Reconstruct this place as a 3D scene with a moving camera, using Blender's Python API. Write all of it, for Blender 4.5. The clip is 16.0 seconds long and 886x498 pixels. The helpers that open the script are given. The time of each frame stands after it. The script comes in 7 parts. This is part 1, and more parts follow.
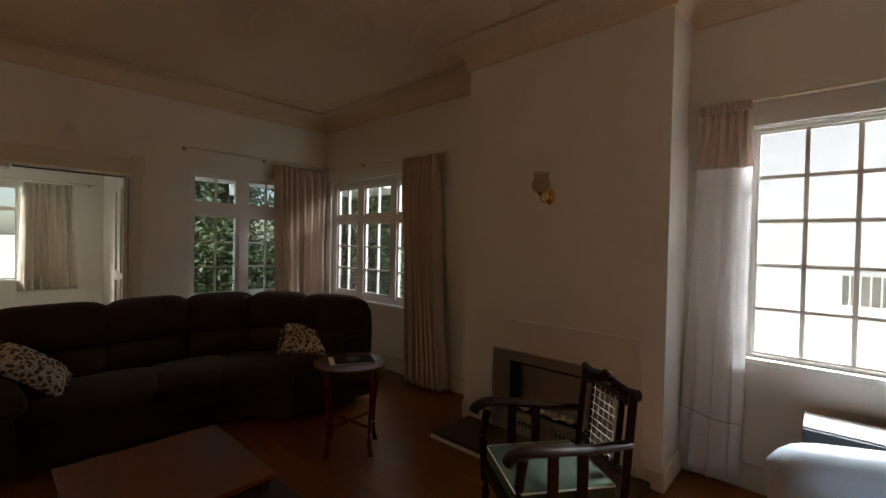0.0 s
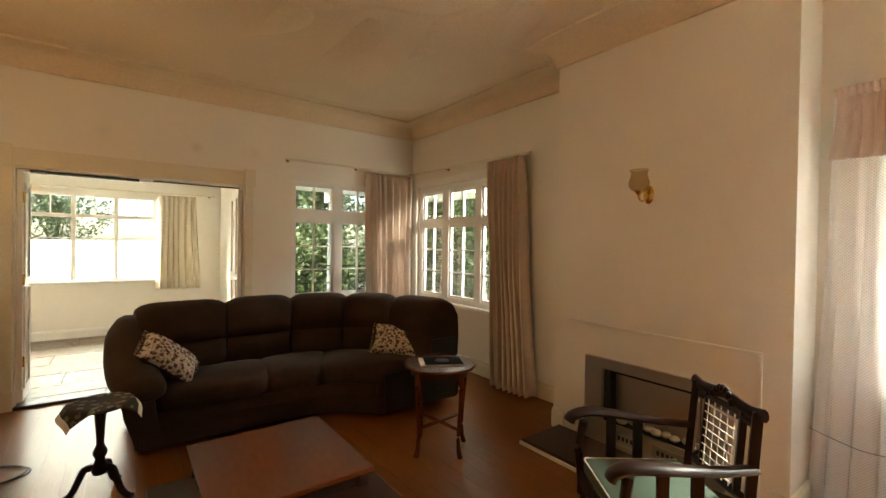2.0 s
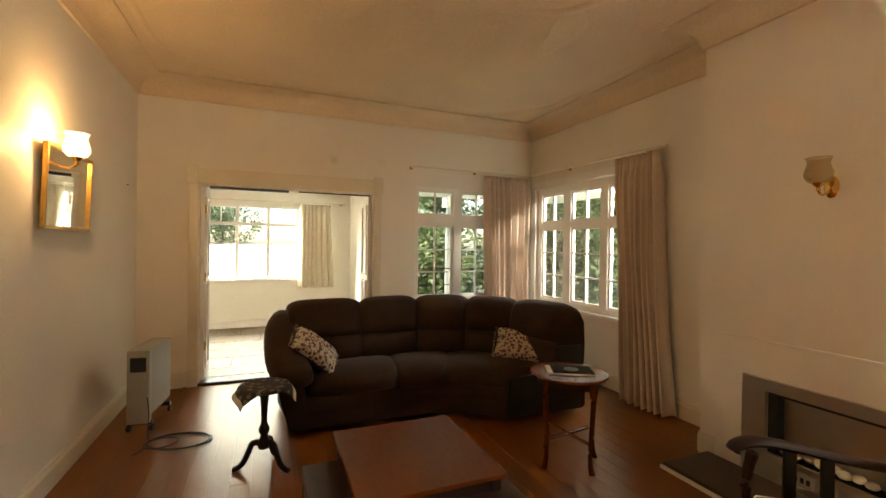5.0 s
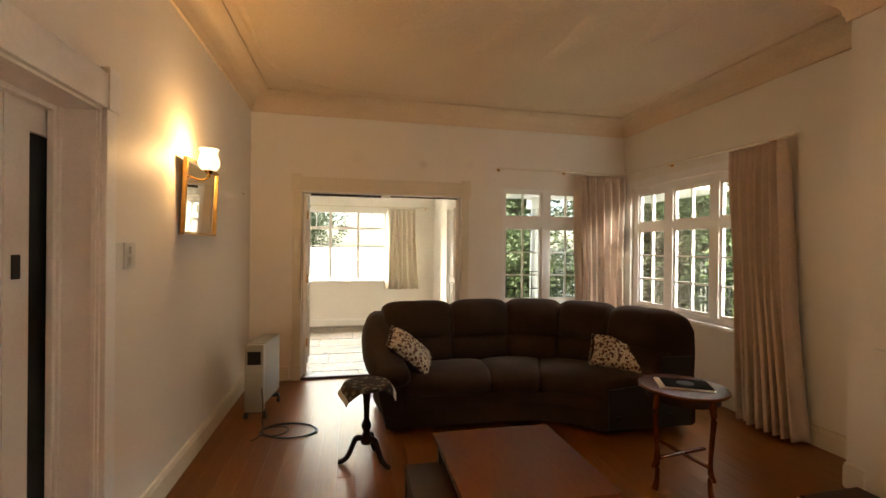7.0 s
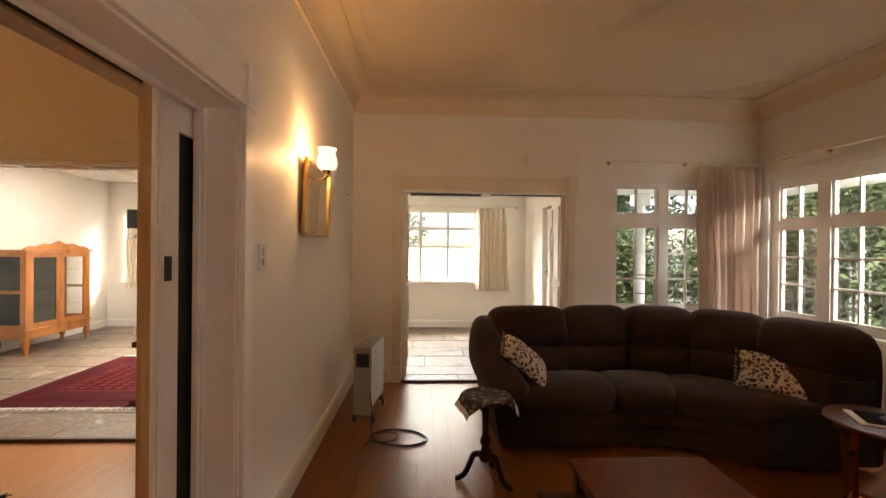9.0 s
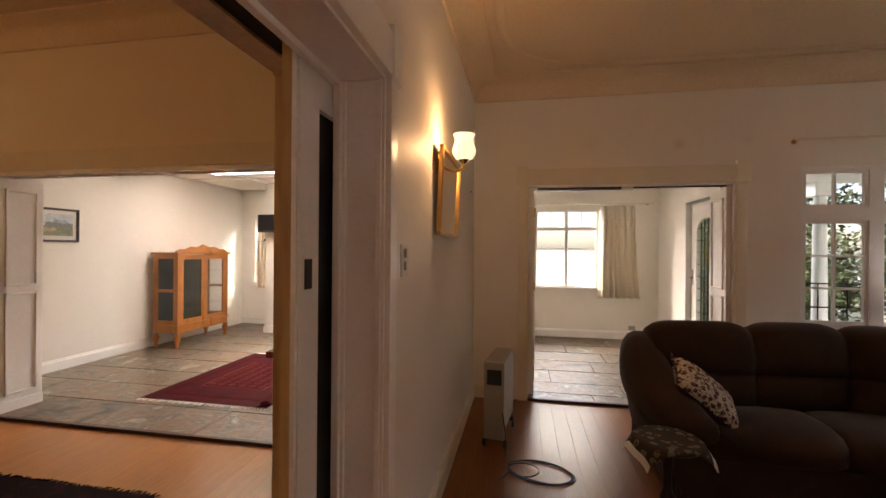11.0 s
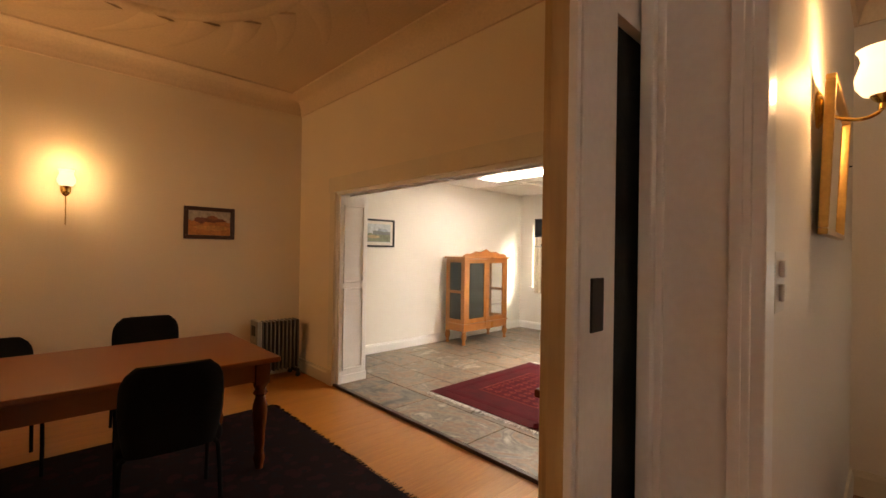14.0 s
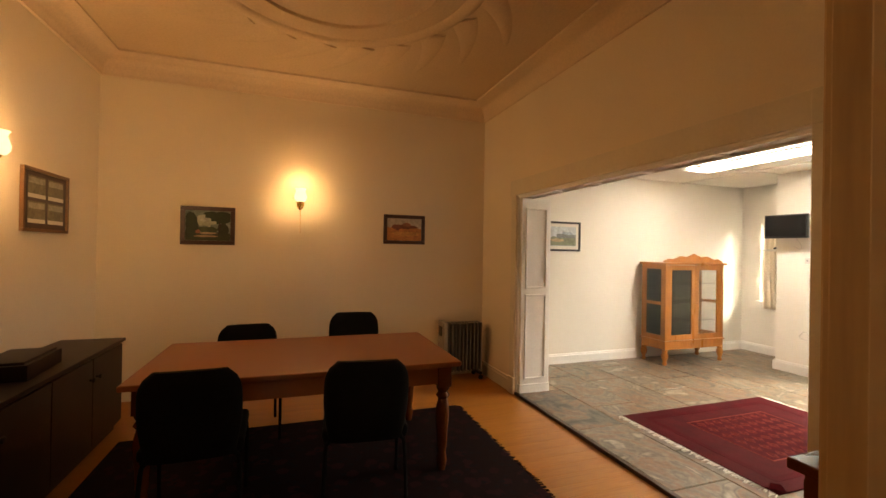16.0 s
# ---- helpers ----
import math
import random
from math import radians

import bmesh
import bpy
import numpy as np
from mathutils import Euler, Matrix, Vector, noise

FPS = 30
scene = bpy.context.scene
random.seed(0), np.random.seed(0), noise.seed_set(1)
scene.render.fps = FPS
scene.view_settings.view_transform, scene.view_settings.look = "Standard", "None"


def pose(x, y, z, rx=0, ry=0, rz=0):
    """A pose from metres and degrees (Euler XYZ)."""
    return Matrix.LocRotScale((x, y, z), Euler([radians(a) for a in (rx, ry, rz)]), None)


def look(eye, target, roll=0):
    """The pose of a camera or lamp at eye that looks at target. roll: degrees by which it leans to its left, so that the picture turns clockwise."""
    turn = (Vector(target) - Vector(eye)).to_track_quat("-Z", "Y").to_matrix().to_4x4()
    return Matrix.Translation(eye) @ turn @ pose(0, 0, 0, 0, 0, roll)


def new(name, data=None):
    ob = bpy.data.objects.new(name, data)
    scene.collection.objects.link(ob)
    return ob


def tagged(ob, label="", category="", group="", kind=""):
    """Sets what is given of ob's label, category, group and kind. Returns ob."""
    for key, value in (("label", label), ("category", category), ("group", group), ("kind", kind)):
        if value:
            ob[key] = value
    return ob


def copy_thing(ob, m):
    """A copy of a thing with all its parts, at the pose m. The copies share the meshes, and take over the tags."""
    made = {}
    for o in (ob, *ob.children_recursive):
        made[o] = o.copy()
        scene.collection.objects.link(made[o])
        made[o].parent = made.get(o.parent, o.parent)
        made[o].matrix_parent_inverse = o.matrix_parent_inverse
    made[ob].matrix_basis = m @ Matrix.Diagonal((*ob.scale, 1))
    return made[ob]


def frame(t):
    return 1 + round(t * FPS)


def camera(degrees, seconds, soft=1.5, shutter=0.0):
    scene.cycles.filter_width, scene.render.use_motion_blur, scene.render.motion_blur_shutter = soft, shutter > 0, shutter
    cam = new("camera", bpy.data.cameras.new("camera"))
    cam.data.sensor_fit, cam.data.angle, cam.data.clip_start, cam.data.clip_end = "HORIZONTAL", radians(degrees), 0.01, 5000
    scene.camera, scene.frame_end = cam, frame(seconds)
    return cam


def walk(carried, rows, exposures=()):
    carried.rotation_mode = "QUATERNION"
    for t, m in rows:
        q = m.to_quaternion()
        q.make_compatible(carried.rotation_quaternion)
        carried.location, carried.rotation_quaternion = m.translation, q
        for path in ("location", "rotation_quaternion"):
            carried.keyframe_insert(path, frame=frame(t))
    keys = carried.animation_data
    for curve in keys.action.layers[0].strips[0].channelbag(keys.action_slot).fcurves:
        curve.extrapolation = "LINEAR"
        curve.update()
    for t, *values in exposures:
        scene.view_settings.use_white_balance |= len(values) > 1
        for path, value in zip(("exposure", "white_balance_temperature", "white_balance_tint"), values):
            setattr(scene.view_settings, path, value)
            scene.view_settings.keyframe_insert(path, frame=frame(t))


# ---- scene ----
cam = camera(92.1, 16.0)
PATH = [
    (0, (0.131, 0.223, 1.455), (1.606, 1.573, 1.424), 1.2),
    (0.5, (0.121, 0.244, 1.449), (1.532, 1.661, 1.423), 1.2),
    (1, (0.115, 0.247, 1.448), (1.455, 1.732, 1.425), 1.1),
    (1.5, (0.103, 0.263, 1.445), (1.376, 1.805, 1.423), 0.9),
    (2, (0.093, 0.271, 1.447), (1.294, 1.871, 1.427), 0.9),
    (2.5, (0.084, 0.289, 1.442), (1.209, 1.943, 1.424), 0.9),
    (3, (0.07, 0.303, 1.444), (1.121, 2.004, 1.425), 0.8),
    (3.5, (0.065, 0.312, 1.444), (1.036, 2.061, 1.426), 0.7),
    (6, (-0.041, 0.389, 1.444), (0.562, 2.296, 1.436), 0.7),
    (6.5, (-0.069, 0.405, 1.444), (0.44, 2.339, 1.438), 0.6),
    (7, (-0.114, 0.428, 1.446), (0.308, 2.383, 1.441), 0.6),
    (7.5, (-0.149, 0.471, 1.437), (0.193, 2.442, 1.436), 0.4),
    (8, (-0.196, 0.531, 1.44), (0.07, 2.513, 1.436), 0.5),
    (8.5, (-0.28, 0.618, 1.433), (-0.098, 2.61, 1.431), 0.5),
    (9, (-0.383, 0.698, 1.447), (-0.301, 2.697, 1.44), 0.6),
    (11.5, (-0.768, 1.236, 1.436), (-1.245, 3.178, 1.44), 0.5),
    (12, (-0.847, 1.356, 1.436), (-1.447, 3.263, 1.440), 0.6),
    (12.5, (-0.899, 1.448, 1.446), (-1.688, 3.285, 1.451), 0.5),
    (13, (-0.921, 1.545, 1.455), (-1.954, 3.258, 1.461), 0.6),
    (13.5, (-0.940, 1.600, 1.446), (-2.195, 3.157, 1.456), 0.8),
    (14, (-0.989, 1.627, 1.446), (-2.438, 3.005, 1.455), 0.9),
    (14.5, (-1.067, 1.667, 1.443), (-2.652, 2.886, 1.451), 1.0),
    (15, (-1.140, 1.702, 1.445), (-2.836, 2.762, 1.452), 1.0),
    (15.5, (-1.161, 1.728, 1.448), (-2.959, 2.604, 1.459), 1.1),
    (16, (-1.142, 1.749, 1.459), (-3.031, 2.406, 1.469), 1.0),
]
EXPOSURE = [(0.0, -0.04, 6500, 6), (0.5, 0.42, 6550, 6), (1.0, 1.00, 6900, 4), (1.5, 1.46, 7400, 2), (2.5, 1.88, 7900, -1), (3.5, 1.88, 8250, -2), (6.0, 1.76, 7750, 4),
            (7.0, 1.70, 7600, 7), (9.0, 1.50, 7450, 14), (11.5, 0.90, 7350, 21), (12.5, 0.90, 7350, 21), (13.5, 1.14, 7450, 17), (14.5, 1.22, 7900, 14), (16.0, 1.26, 8100, 12)]
walk(cam, [(t, look(eye, target, roll)) for t, eye, target, roll in PATH], EXPOSURE)

# ---------------------------------------------------------------- world and daylight
world = bpy.data.worlds.new("sky_world")
scene.world = world
world.use_nodes = True
wn = world.node_tree
sky = wn.nodes.new("ShaderNodeTexSky")
sky.sky_type, sky.sun_disc = "NISHITA", False
sky.air_density, sky.dust_density = 1.0, 1.3
sky.sun_elevation, sky.sun_rotation = radians(52), radians(215)
wn.nodes["Background"].inputs["Strength"].default_value = 0.15
wn.links.new(sky.outputs["Color"], wn.nodes["Background"].inputs["Color"])

sun_data = bpy.data.lights.new("sun", "SUN")
sun_data.energy, sun_data.angle, sun_data.color = 5.0, radians(0.5), (1.0, 0.95, 0.86)
sun = new("sun", sun_data)
sun.matrix_world = look((-12, -17, 27), (0, 0, 0))


def sky_lamp(eye, target, w, h, watts, color=(0.93, 0.97, 1.0)):
    """Sky light entering through a window: it stands outside, above the head of the opening."""
    data = bpy.data.lights.new("window_light", "AREA")
    data.shape, data.size, data.size_y, data.energy, data.color = "RECTANGLE", w, h, watts, color
    ob = new("window_light", data)
    ob.matrix_world = look(eye, target)
    return ob


def bulb(x, y, z, watts, radius=0.03, color=(1.0, 0.60, 0.29)):
    data = bpy.data.lights.new("bulb_light", "POINT")
    data.energy, data.shadow_soft_size, data.color = watts, radius, color
    ob = new("bulb_light", data)
    ob.location = (x, y, z)
    return ob


SKY = (0.93, 0.97, 1.0)
sky_lamp((5.0, 4.25, 3.2), (2.0, 4.2, 0.9), 1.8, 0.9, 80)                            # east window of the lounge
sky_lamp((5.0, -0.1, 3.2), (2.0, -0.1, 0.9), 1.7, 0.9, 720)                           # east window beside the chimney
sky_lamp((0.0, 10.6, 3.3), (0.0, 6.0, 0.9), 3.0, 1.5, 285, (0.88, 0.95, 1.0))         # north window of the sunroom
sky_lamp((-3.5, 10.6, 3.4), (-3.6, 6.0, 0.9), 3.4, 1.8, 980, (1.0, 0.96, 0.90))      # north window of the slate room
sky_lamp((-5.3, 9.1, 2.9), (-5.3, 7.6, 0.8), 0.6, 0.8, 4)

bulb(-1.01, 3.43, 2.00, 4.4)
bulb(-5.80, 1.80, 1.99, 5.0)
bulb(-4.20, 0.17, 2.00, 9.5)

# ---------------------------------------------------------------- materials


def material(name, color, rough=0.5, metal=0.0, second=None, grain=40.0, large=2.5, amount=0.12, bump=0.15,
             stretch=(1, 1, 1), spec=0.5, random_tint=0.0, island=False, coat=0.0, sheen=0.0, bump_dist=0.002):
    """Paint, cloth, timber or metal with variation at two scales and fine relief."""
    m = bpy.data.materials.new(name)
    m.use_nodes = True
    nt = m.node_tree
    N, L = nt.nodes, nt.links
    b = N["Principled BSDF"]
    b.inputs["Metallic"].default_value = metal
    b.inputs["Specular IOR Level"].default_value = spec
    b.inputs["Coat Weight"].default_value = coat
    b.inputs["Coat Roughness"].default_value = 0.12
    b.inputs["Sheen Weight"].default_value = sheen
    tc = N.new("ShaderNodeTexCoord")
    mp = N.new("ShaderNodeMapping")
    mp.inputs["Scale"].default_value = stretch
    L.new(tc.outputs["Object"], mp.inputs["Vector"])
    fine = N.new("ShaderNodeTexNoise")
    fine.inputs["Scale"].default_value, fine.inputs["Detail"].default_value = grain, 6
    big = N.new("ShaderNodeTexNoise")
    big.inputs["Scale"].default_value, big.inputs["Detail"].default_value = large, 4
    L.new(mp.outputs[0], fine.inputs["Vector"])
    L.new(mp.outputs[0], big.inputs["Vector"])
    add = N.new("ShaderNodeMath")
    add.operation = "ADD"
    L.new(fine.outputs["Fac"], add.inputs[0])
    L.new(big.outputs["Fac"], add.inputs[1])
    last = add
    if random_tint:
        info = N.new("ShaderNodeNewGeometry" if island else "ShaderNodeObjectInfo")
        mul = N.new("ShaderNodeMath")
        mul.operation, mul.inputs[1].default_value = "MULTIPLY_ADD", random_tint
        L.new(info.outputs["Random Per Island" if island else "Random"], mul.inputs[0])
        L.new(add.outputs[0], mul.inputs[2])
        last = mul
    ramp = N.new("ShaderNodeMapRange")
    ramp.inputs["From Min"].default_value, ramp.inputs["From Max"].default_value = 0.65, 1.35 + random_tint
    L.new(last.outputs[0], ramp.inputs["Value"])
    mix = N.new("ShaderNodeMix")
    mix.data_type = "RGBA"
    lo = [c * (1 - amount) for c in color]
    hi = second or [min(1, c * (1 + amount)) for c in color]
    mix.inputs[6].default_value, mix.inputs[7].default_value = (*lo, 1), (*hi, 1)
    L.new(ramp.outputs[0], mix.inputs[0])
    L.new(mix.outputs[2], b.inputs["Base Color"])
    rr = N.new("ShaderNodeMapRange")
    rr.inputs["To Min"].default_value, rr.inputs["To Max"].default_value = max(0.02, rough - 0.03), min(1, rough + 0.04)
    L.new(big.outputs["Fac"], rr.inputs["Value"])
    L.new(rr.outputs[0], b.inputs["Roughness"])
    bp = N.new("ShaderNodeBump")
    bp.inputs["Strength"].default_value, bp.inputs["Distance"].default_value = bump, bump_dist
    L.new(fine.outputs["Fac"], bp.inputs["Height"])
    L.new(bp.outputs[0], b.inputs["Normal"])
    return m


def glass_material(name, color=(1, 1, 1), rough=0.0, see=0.9, ior=1.45):
    m = bpy.data.materials.new(name)
    m.use_nodes = True
    nt = m.node_tree
    N, L = nt.nodes, nt.links
    out = N["Material Output"]
    N.remove(N["Principled BSDF"])
    tr = N.new("ShaderNodeBsdfTransparent")
    tr.inputs["Color"].default_value = (*[c * see for c in color], 1)
    gl = N.new("ShaderNodeBsdfGlossy")
    gl.inputs["Roughness"].default_value = rough
    fr = N.new("ShaderNodeFresnel")
    fr.inputs["IOR"].default_value = ior
    mx = N.new("ShaderNodeMixShader")
    mn = N.new("ShaderNodeMath")
    mn.operation, mn.inputs[1].default_value = "MINIMUM", 0.22
    L.new(fr.outputs[0], mn.inputs[0])
    L.new(mn.outputs[0], mx.inputs[0])
    L.new(tr.outputs[0], mx.inputs[1])
    L.new(gl.outputs[0], mx.inputs[2])
    L.new(mx.outputs[0], out.inputs["Surface"])
    return m


def glow_material(name, color, strength):
    m = bpy.data.materials.new(name)
    m.use_nodes = True
    b = m.node_tree.nodes["Principled BSDF"]
    b.inputs["Base Color"].default_value = (0.85, 0.83, 0.78, 1)
    b.inputs["Roughness"].default_value = 0.25
    b.inputs["Emission Color"].default_value = (*color, 1)
    b.inputs["Emission Strength"].default_value = strength
    return m


def cloth_material(name, color, rough=0.9, through_amount=0.35, grain=180, amount=0.1):
    """Curtain cloth that lets some light through."""
    m = material(name, color, rough, grain=grain, large=5, amount=amount, bump=0.25, stretch=(1, 1, 0.15), sheen=0.2)
    nt = m.node_tree
    N, L = nt.nodes, nt.links
    b, out = N["Principled BSDF"], N["Material Output"]
    tl = N.new("ShaderNodeBsdfTranslucent")
    tl.inputs["Color"].default_value = (*color, 1)
    mx = N.new("ShaderNodeMixShader")
    mx.inputs[0].default_value = through_amount
    L.new(b.outputs[0], mx.inputs[1])
    L.new(tl.outputs[0], mx.inputs[2])
    L.new(mx.outputs[0], out.inputs["Surface"])
    return m


def lace_material(name, color):
    """Open net lace: a small diamond mesh of threads with holes."""
    m = cloth_material(name, color, through_amount=0.50)
    nt = m.node_tree
    N, L = nt.nodes, nt.links
    out = N["Material Output"]
    last = out.inputs["Surface"].links[0].from_socket
    tc = N.new("ShaderNodeTexCoord")
    mp = N.new("ShaderNodeMapping")
    mp.inputs["Rotation"].default_value = (radians(45), 0, 0)
    mp.inputs["Scale"].default_value = (0, 88, 88)
    vo = N.new("ShaderNodeTexVoronoi")
    vo.inputs["Scale"].default_value, vo.inputs["Randomness"].default_value = 1.0, 0.12
    L.new(tc.outputs["Object"], mp.inputs["Vector"])
    L.new(mp.outputs[0], vo.inputs["Vector"])
    rp = N.new("ShaderNodeMapRange")
    rp.inputs["From Min"].default_value, rp.inputs["From Max"].default_value = 0.22, 0.34
    rp.inputs["To Min"].default_value, rp.inputs["To Max"].default_value = 0.78, 1.0
    L.new(vo.outputs["Distance"], rp.inputs["Value"])
    tr = N.new("ShaderNodeBsdfTransparent")
    mx = N.new("ShaderNodeMixShader")
    L.new(rp.outputs[0], mx.inputs[0])
    L.new(tr.outputs[0], mx.inputs[1])
    L.new(last, mx.inputs[2])
    L.new(mx.outputs[0], out.inputs["Surface"])
    return m


def slate_material():
    """Riven slate: clouded grey-green, rust and pale patches that swirl across each tile."""
    m = material("slate", (0.2, 0.16, 0.11), 0.40, grain=14, large=3.0, amount=0.5, bump=0.45, bump_dist=0.006)
    nt = m.node_tree
    N, L = nt.nodes, nt.links
    b = N["Principled BSDF"]
    tc = N.new("ShaderNodeTexCoord")
    info = N.new("ShaderNodeObjectInfo")
    off = N.new("ShaderNodeVectorMath")
    off.operation = "MULTIPLY_ADD"
    off.inputs[1].default_value = (37, 53, 11)
    L.new(info.outputs["Random"], off.inputs[0])
    L.new(tc.outputs["Object"], off.inputs[2])
    cloud = N.new("ShaderNodeTexNoise")
    cloud.inputs["Scale"].default_value, cloud.inputs["Detail"].default_value = 3.2, 5
    cloud.inputs["Distortion"].default_value = 1.6
    L.new(off.outputs[0], cloud.inputs["Vector"])
    tint = N.new("ShaderNodeMath")
    tint.operation, tint.inputs[1].default_value = "MULTIPLY_ADD", 0.16
    L.new(info.outputs["Random"], tint.inputs[0])
    L.new(cloud.outputs["Fac"], tint.inputs[2])
    ramp = N.new("ShaderNodeValToRGB")
    cr = ramp.color_ramp
    cr.elements[0].position, cr.elements[0].color = 0.38, (0.050, 0.045, 0.038, 1)
    cr.elements[1].position, cr.elements[1].color = 0.82, (0.36, 0.31, 0.235, 1)
    for p, c in ((0.47, (0.140, 0.122, 0.092, 1)), (0.56, (0.205, 0.118, 0.066, 1)), (0.63, (0.205, 0.172, 0.125, 1)), (0.70, (0.125, 0.102, 0.076, 1))):
        e = cr.elements.new(p)
        e.color = c
    L.new(tint.outputs[0], ramp.inputs["Fac"])
    fine = N.new("ShaderNodeTexNoise")
    fine.inputs["Scale"].default_value, fine.inputs["Detail"].default_value = 26, 6
    L.new(off.outputs[0], fine.inputs["Vector"])
    mr = N.new("ShaderNodeMapRange")
    mr.inputs["From Min"].default_value, mr.inputs["From Max"].default_value = 0.3, 0.7
    mr.inputs["To Min"].default_value, mr.inputs["To Max"].default_value = 0.72, 1.18
    L.new(fine.outputs["Fac"], mr.inputs["Value"])
    mul = N.new("ShaderNodeVectorMath")
    mul.operation = "SCALE"
    L.new(ramp.outputs["Color"], mul.inputs[0])
    L.new(mr.outputs[0], mul.inputs["Scale"])
    L.new(mul.outputs[0], b.inputs["Base Color"])
    return m


WALL = material("wall_paint", (0.78, 0.735, 0.655), 0.55, grain=90, large=1.3, amount=0.035, bump=0.12, spec=0.35)
WALL_D = material("wall_paint_cream", (0.78, 0.685, 0.53), 0.55, grain=90, large=1.3, amount=0.04, bump=0.12, spec=0.35)
WALL_W = material("wall_paint_white", (0.80, 0.77, 0.70), 0.55, grain=90, large=1.3, amount=0.03, bump=0.12, spec=0.35)
TRIM = material("trim_paint", (0.70, 0.635, 0.50), 0.3, grain=60, large=4, amount=0.05, bump=0.1)
TRIM_W = material("trim_paint_white", (0.80, 0.78, 0.74), 0.3, grain=60, large=4, amount=0.05, bump=0.1)
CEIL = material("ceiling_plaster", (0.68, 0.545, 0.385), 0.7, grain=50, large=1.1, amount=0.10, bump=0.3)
# dining ceiling: same cream plaster, with dim warm lamplight put into the colour
CEIL_LAMPLIT = material("ceiling_plaster_lamplit", (0.60, 0.46, 0.30), 0.7, grain=50, large=1.1, amount=0.10, bump=0.3)
CEIL_W = material("ceiling_board", (0.80, 0.78, 0.73), 0.7, grain=50, large=1.1, amount=0.04, bump=0.1)
# one kind of board; the lounge's dimmer light is put into this darker colour
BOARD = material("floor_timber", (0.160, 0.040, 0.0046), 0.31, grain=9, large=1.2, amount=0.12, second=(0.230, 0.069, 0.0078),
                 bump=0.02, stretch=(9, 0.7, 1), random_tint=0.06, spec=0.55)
# paler copy for the dining room, its stronger light put into the colour
BOARD_LIT = material("floor_timber_lit", (0.36, 0.125, 0.022), 0.30, grain=9, large=1.2, amount=0.12, second=(0.50, 0.20, 0.042),
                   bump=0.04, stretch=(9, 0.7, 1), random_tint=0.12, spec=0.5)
for floor_mat in (BOARD, BOARD_LIT):
    floor_mat.node_tree.nodes["Principled BSDF"].inputs["Specular Tint"].default_value = (1.0, 0.82, 0.42, 1)
SLATE = slate_material()
GROUT = material("grout", (0.085, 0.072, 0.058), 0.9, grain=80, amount=0.2)
THRESH = material("threshold_timber", (0.045, 0.022, 0.014), 0.35, grain=12, stretch=(1, 8, 1), amount=0.3)
SOFA = material("brown_fabric", (0.039, 0.0215, 0.0142), 0.95, grain=150, large=6, amount=0.34, bump=0.7, sheen=0.08, spec=0.12)
SOFA_D = material("dark_vinyl", (0.012, 0.011, 0.011), 0.45, grain=120, amount=0.2)
MAHOG = material("mahogany", (0.098, 0.022, 0.0056), 0.24, grain=14, large=0.8, amount=0.10, second=(0.120, 0.029, 0.0072),
                 stretch=(3, 0.8, 1), bump=0.0, spec=0.22)
MAHOG.node_tree.nodes["Principled BSDF"].inputs["Specular Tint"].default_value = (1.0, 0.72, 0.50, 1)
DARKW = material("dark_timber", (0.024, 0.010, 0.007), 0.38, grain=10, large=2, amount=0.35, stretch=(1, 1, 0.2), bump=0.04, spec=0.22)
PINE = material("orange_pine", (0.40, 0.135, 0.024), 0.28, grain=14, large=3, amount=0.12, second=(0.50, 0.19, 0.04), stretch=(3, 3, 0.4), bump=0.02, coat=0.3)
DINEW = material("table_timber", (0.232, 0.064, 0.0165), 0.30, grain=30, large=1.0, amount=0.05, second=(0.242, 0.069, 0.018), stretch=(3, 0.5, 1), bump=0.0, spec=0.25)
RAWW = material("raw_timber", (0.50, 0.33, 0.15), 0.45, grain=9, large=2, amount=0.2, stretch=(6, 6, 0.5), bump=0.12)
CURT = cloth_material("curtain_cloth", (0.64, 0.51, 0.42), amount=0.16, through_amount=0.04)
CURT_S = cloth_material("curtain_cloth_cream", (0.80, 0.73, 0.60), through_amount=0.10)
LACE = lace_material("lace", (0.95, 0.93, 0.93))
VALANCE = cloth_material("valance_cloth", (0.80, 0.67, 0.60), through_amount=0.22)
BRASS = material("brass", (0.78, 0.50, 0.16), 0.2, 1.0, grain=60, amount=0.15, bump=0.05)
GILT = material("gilt_frame", (0.52, 0.31, 0.10), 0.3, 0.85, grain=60, amount=0.2, bump=0.1)
STEEL = material("brushed_steel", (0.60, 0.56, 0.51), 0.33, 1.0, grain=60, amount=0.04, stretch=(1, 1, 9), bump=0.0)
CHROME = material("chrome", (0.75, 0.75, 0.75), 0.12, 1.0, grain=40, amount=0.05, bump=0.02)
BLACK = material("black_paint", (0.012, 0.012, 0.013), 0.4, grain=80, amount=0.2)
SOOT_AND_SHADE = material("firebox_and_shade_black", (0.008, 0.008, 0.008), 0.8, grain=60, amount=0.4, bump=0.4)
BLACKC = material("black_upholstery", (0.006, 0.0055, 0.0055), 0.95, grain=220, amount=0.3, bump=0.4, spec=0.12)
IRON = material("dark_iron", (0.03, 0.03, 0.03), 0.5, 0.6, grain=80, amount=0.2)
MIRROR = bpy.data.materials.new("mirror")
MIRROR.use_nodes = True
MIRROR.node_tree.nodes["Principled BSDF"].inputs["Metallic"].default_value = 1.0
MIRROR.node_tree.nodes["Principled BSDF"].inputs["Roughness"].default_value = 0.02
MIRROR.node_tree.nodes["Principled BSDF"].inputs["Base Color"].default_value = (0.86, 0.86, 0.84, 1)
GLASS = glass_material("window_glass", see=0.96)
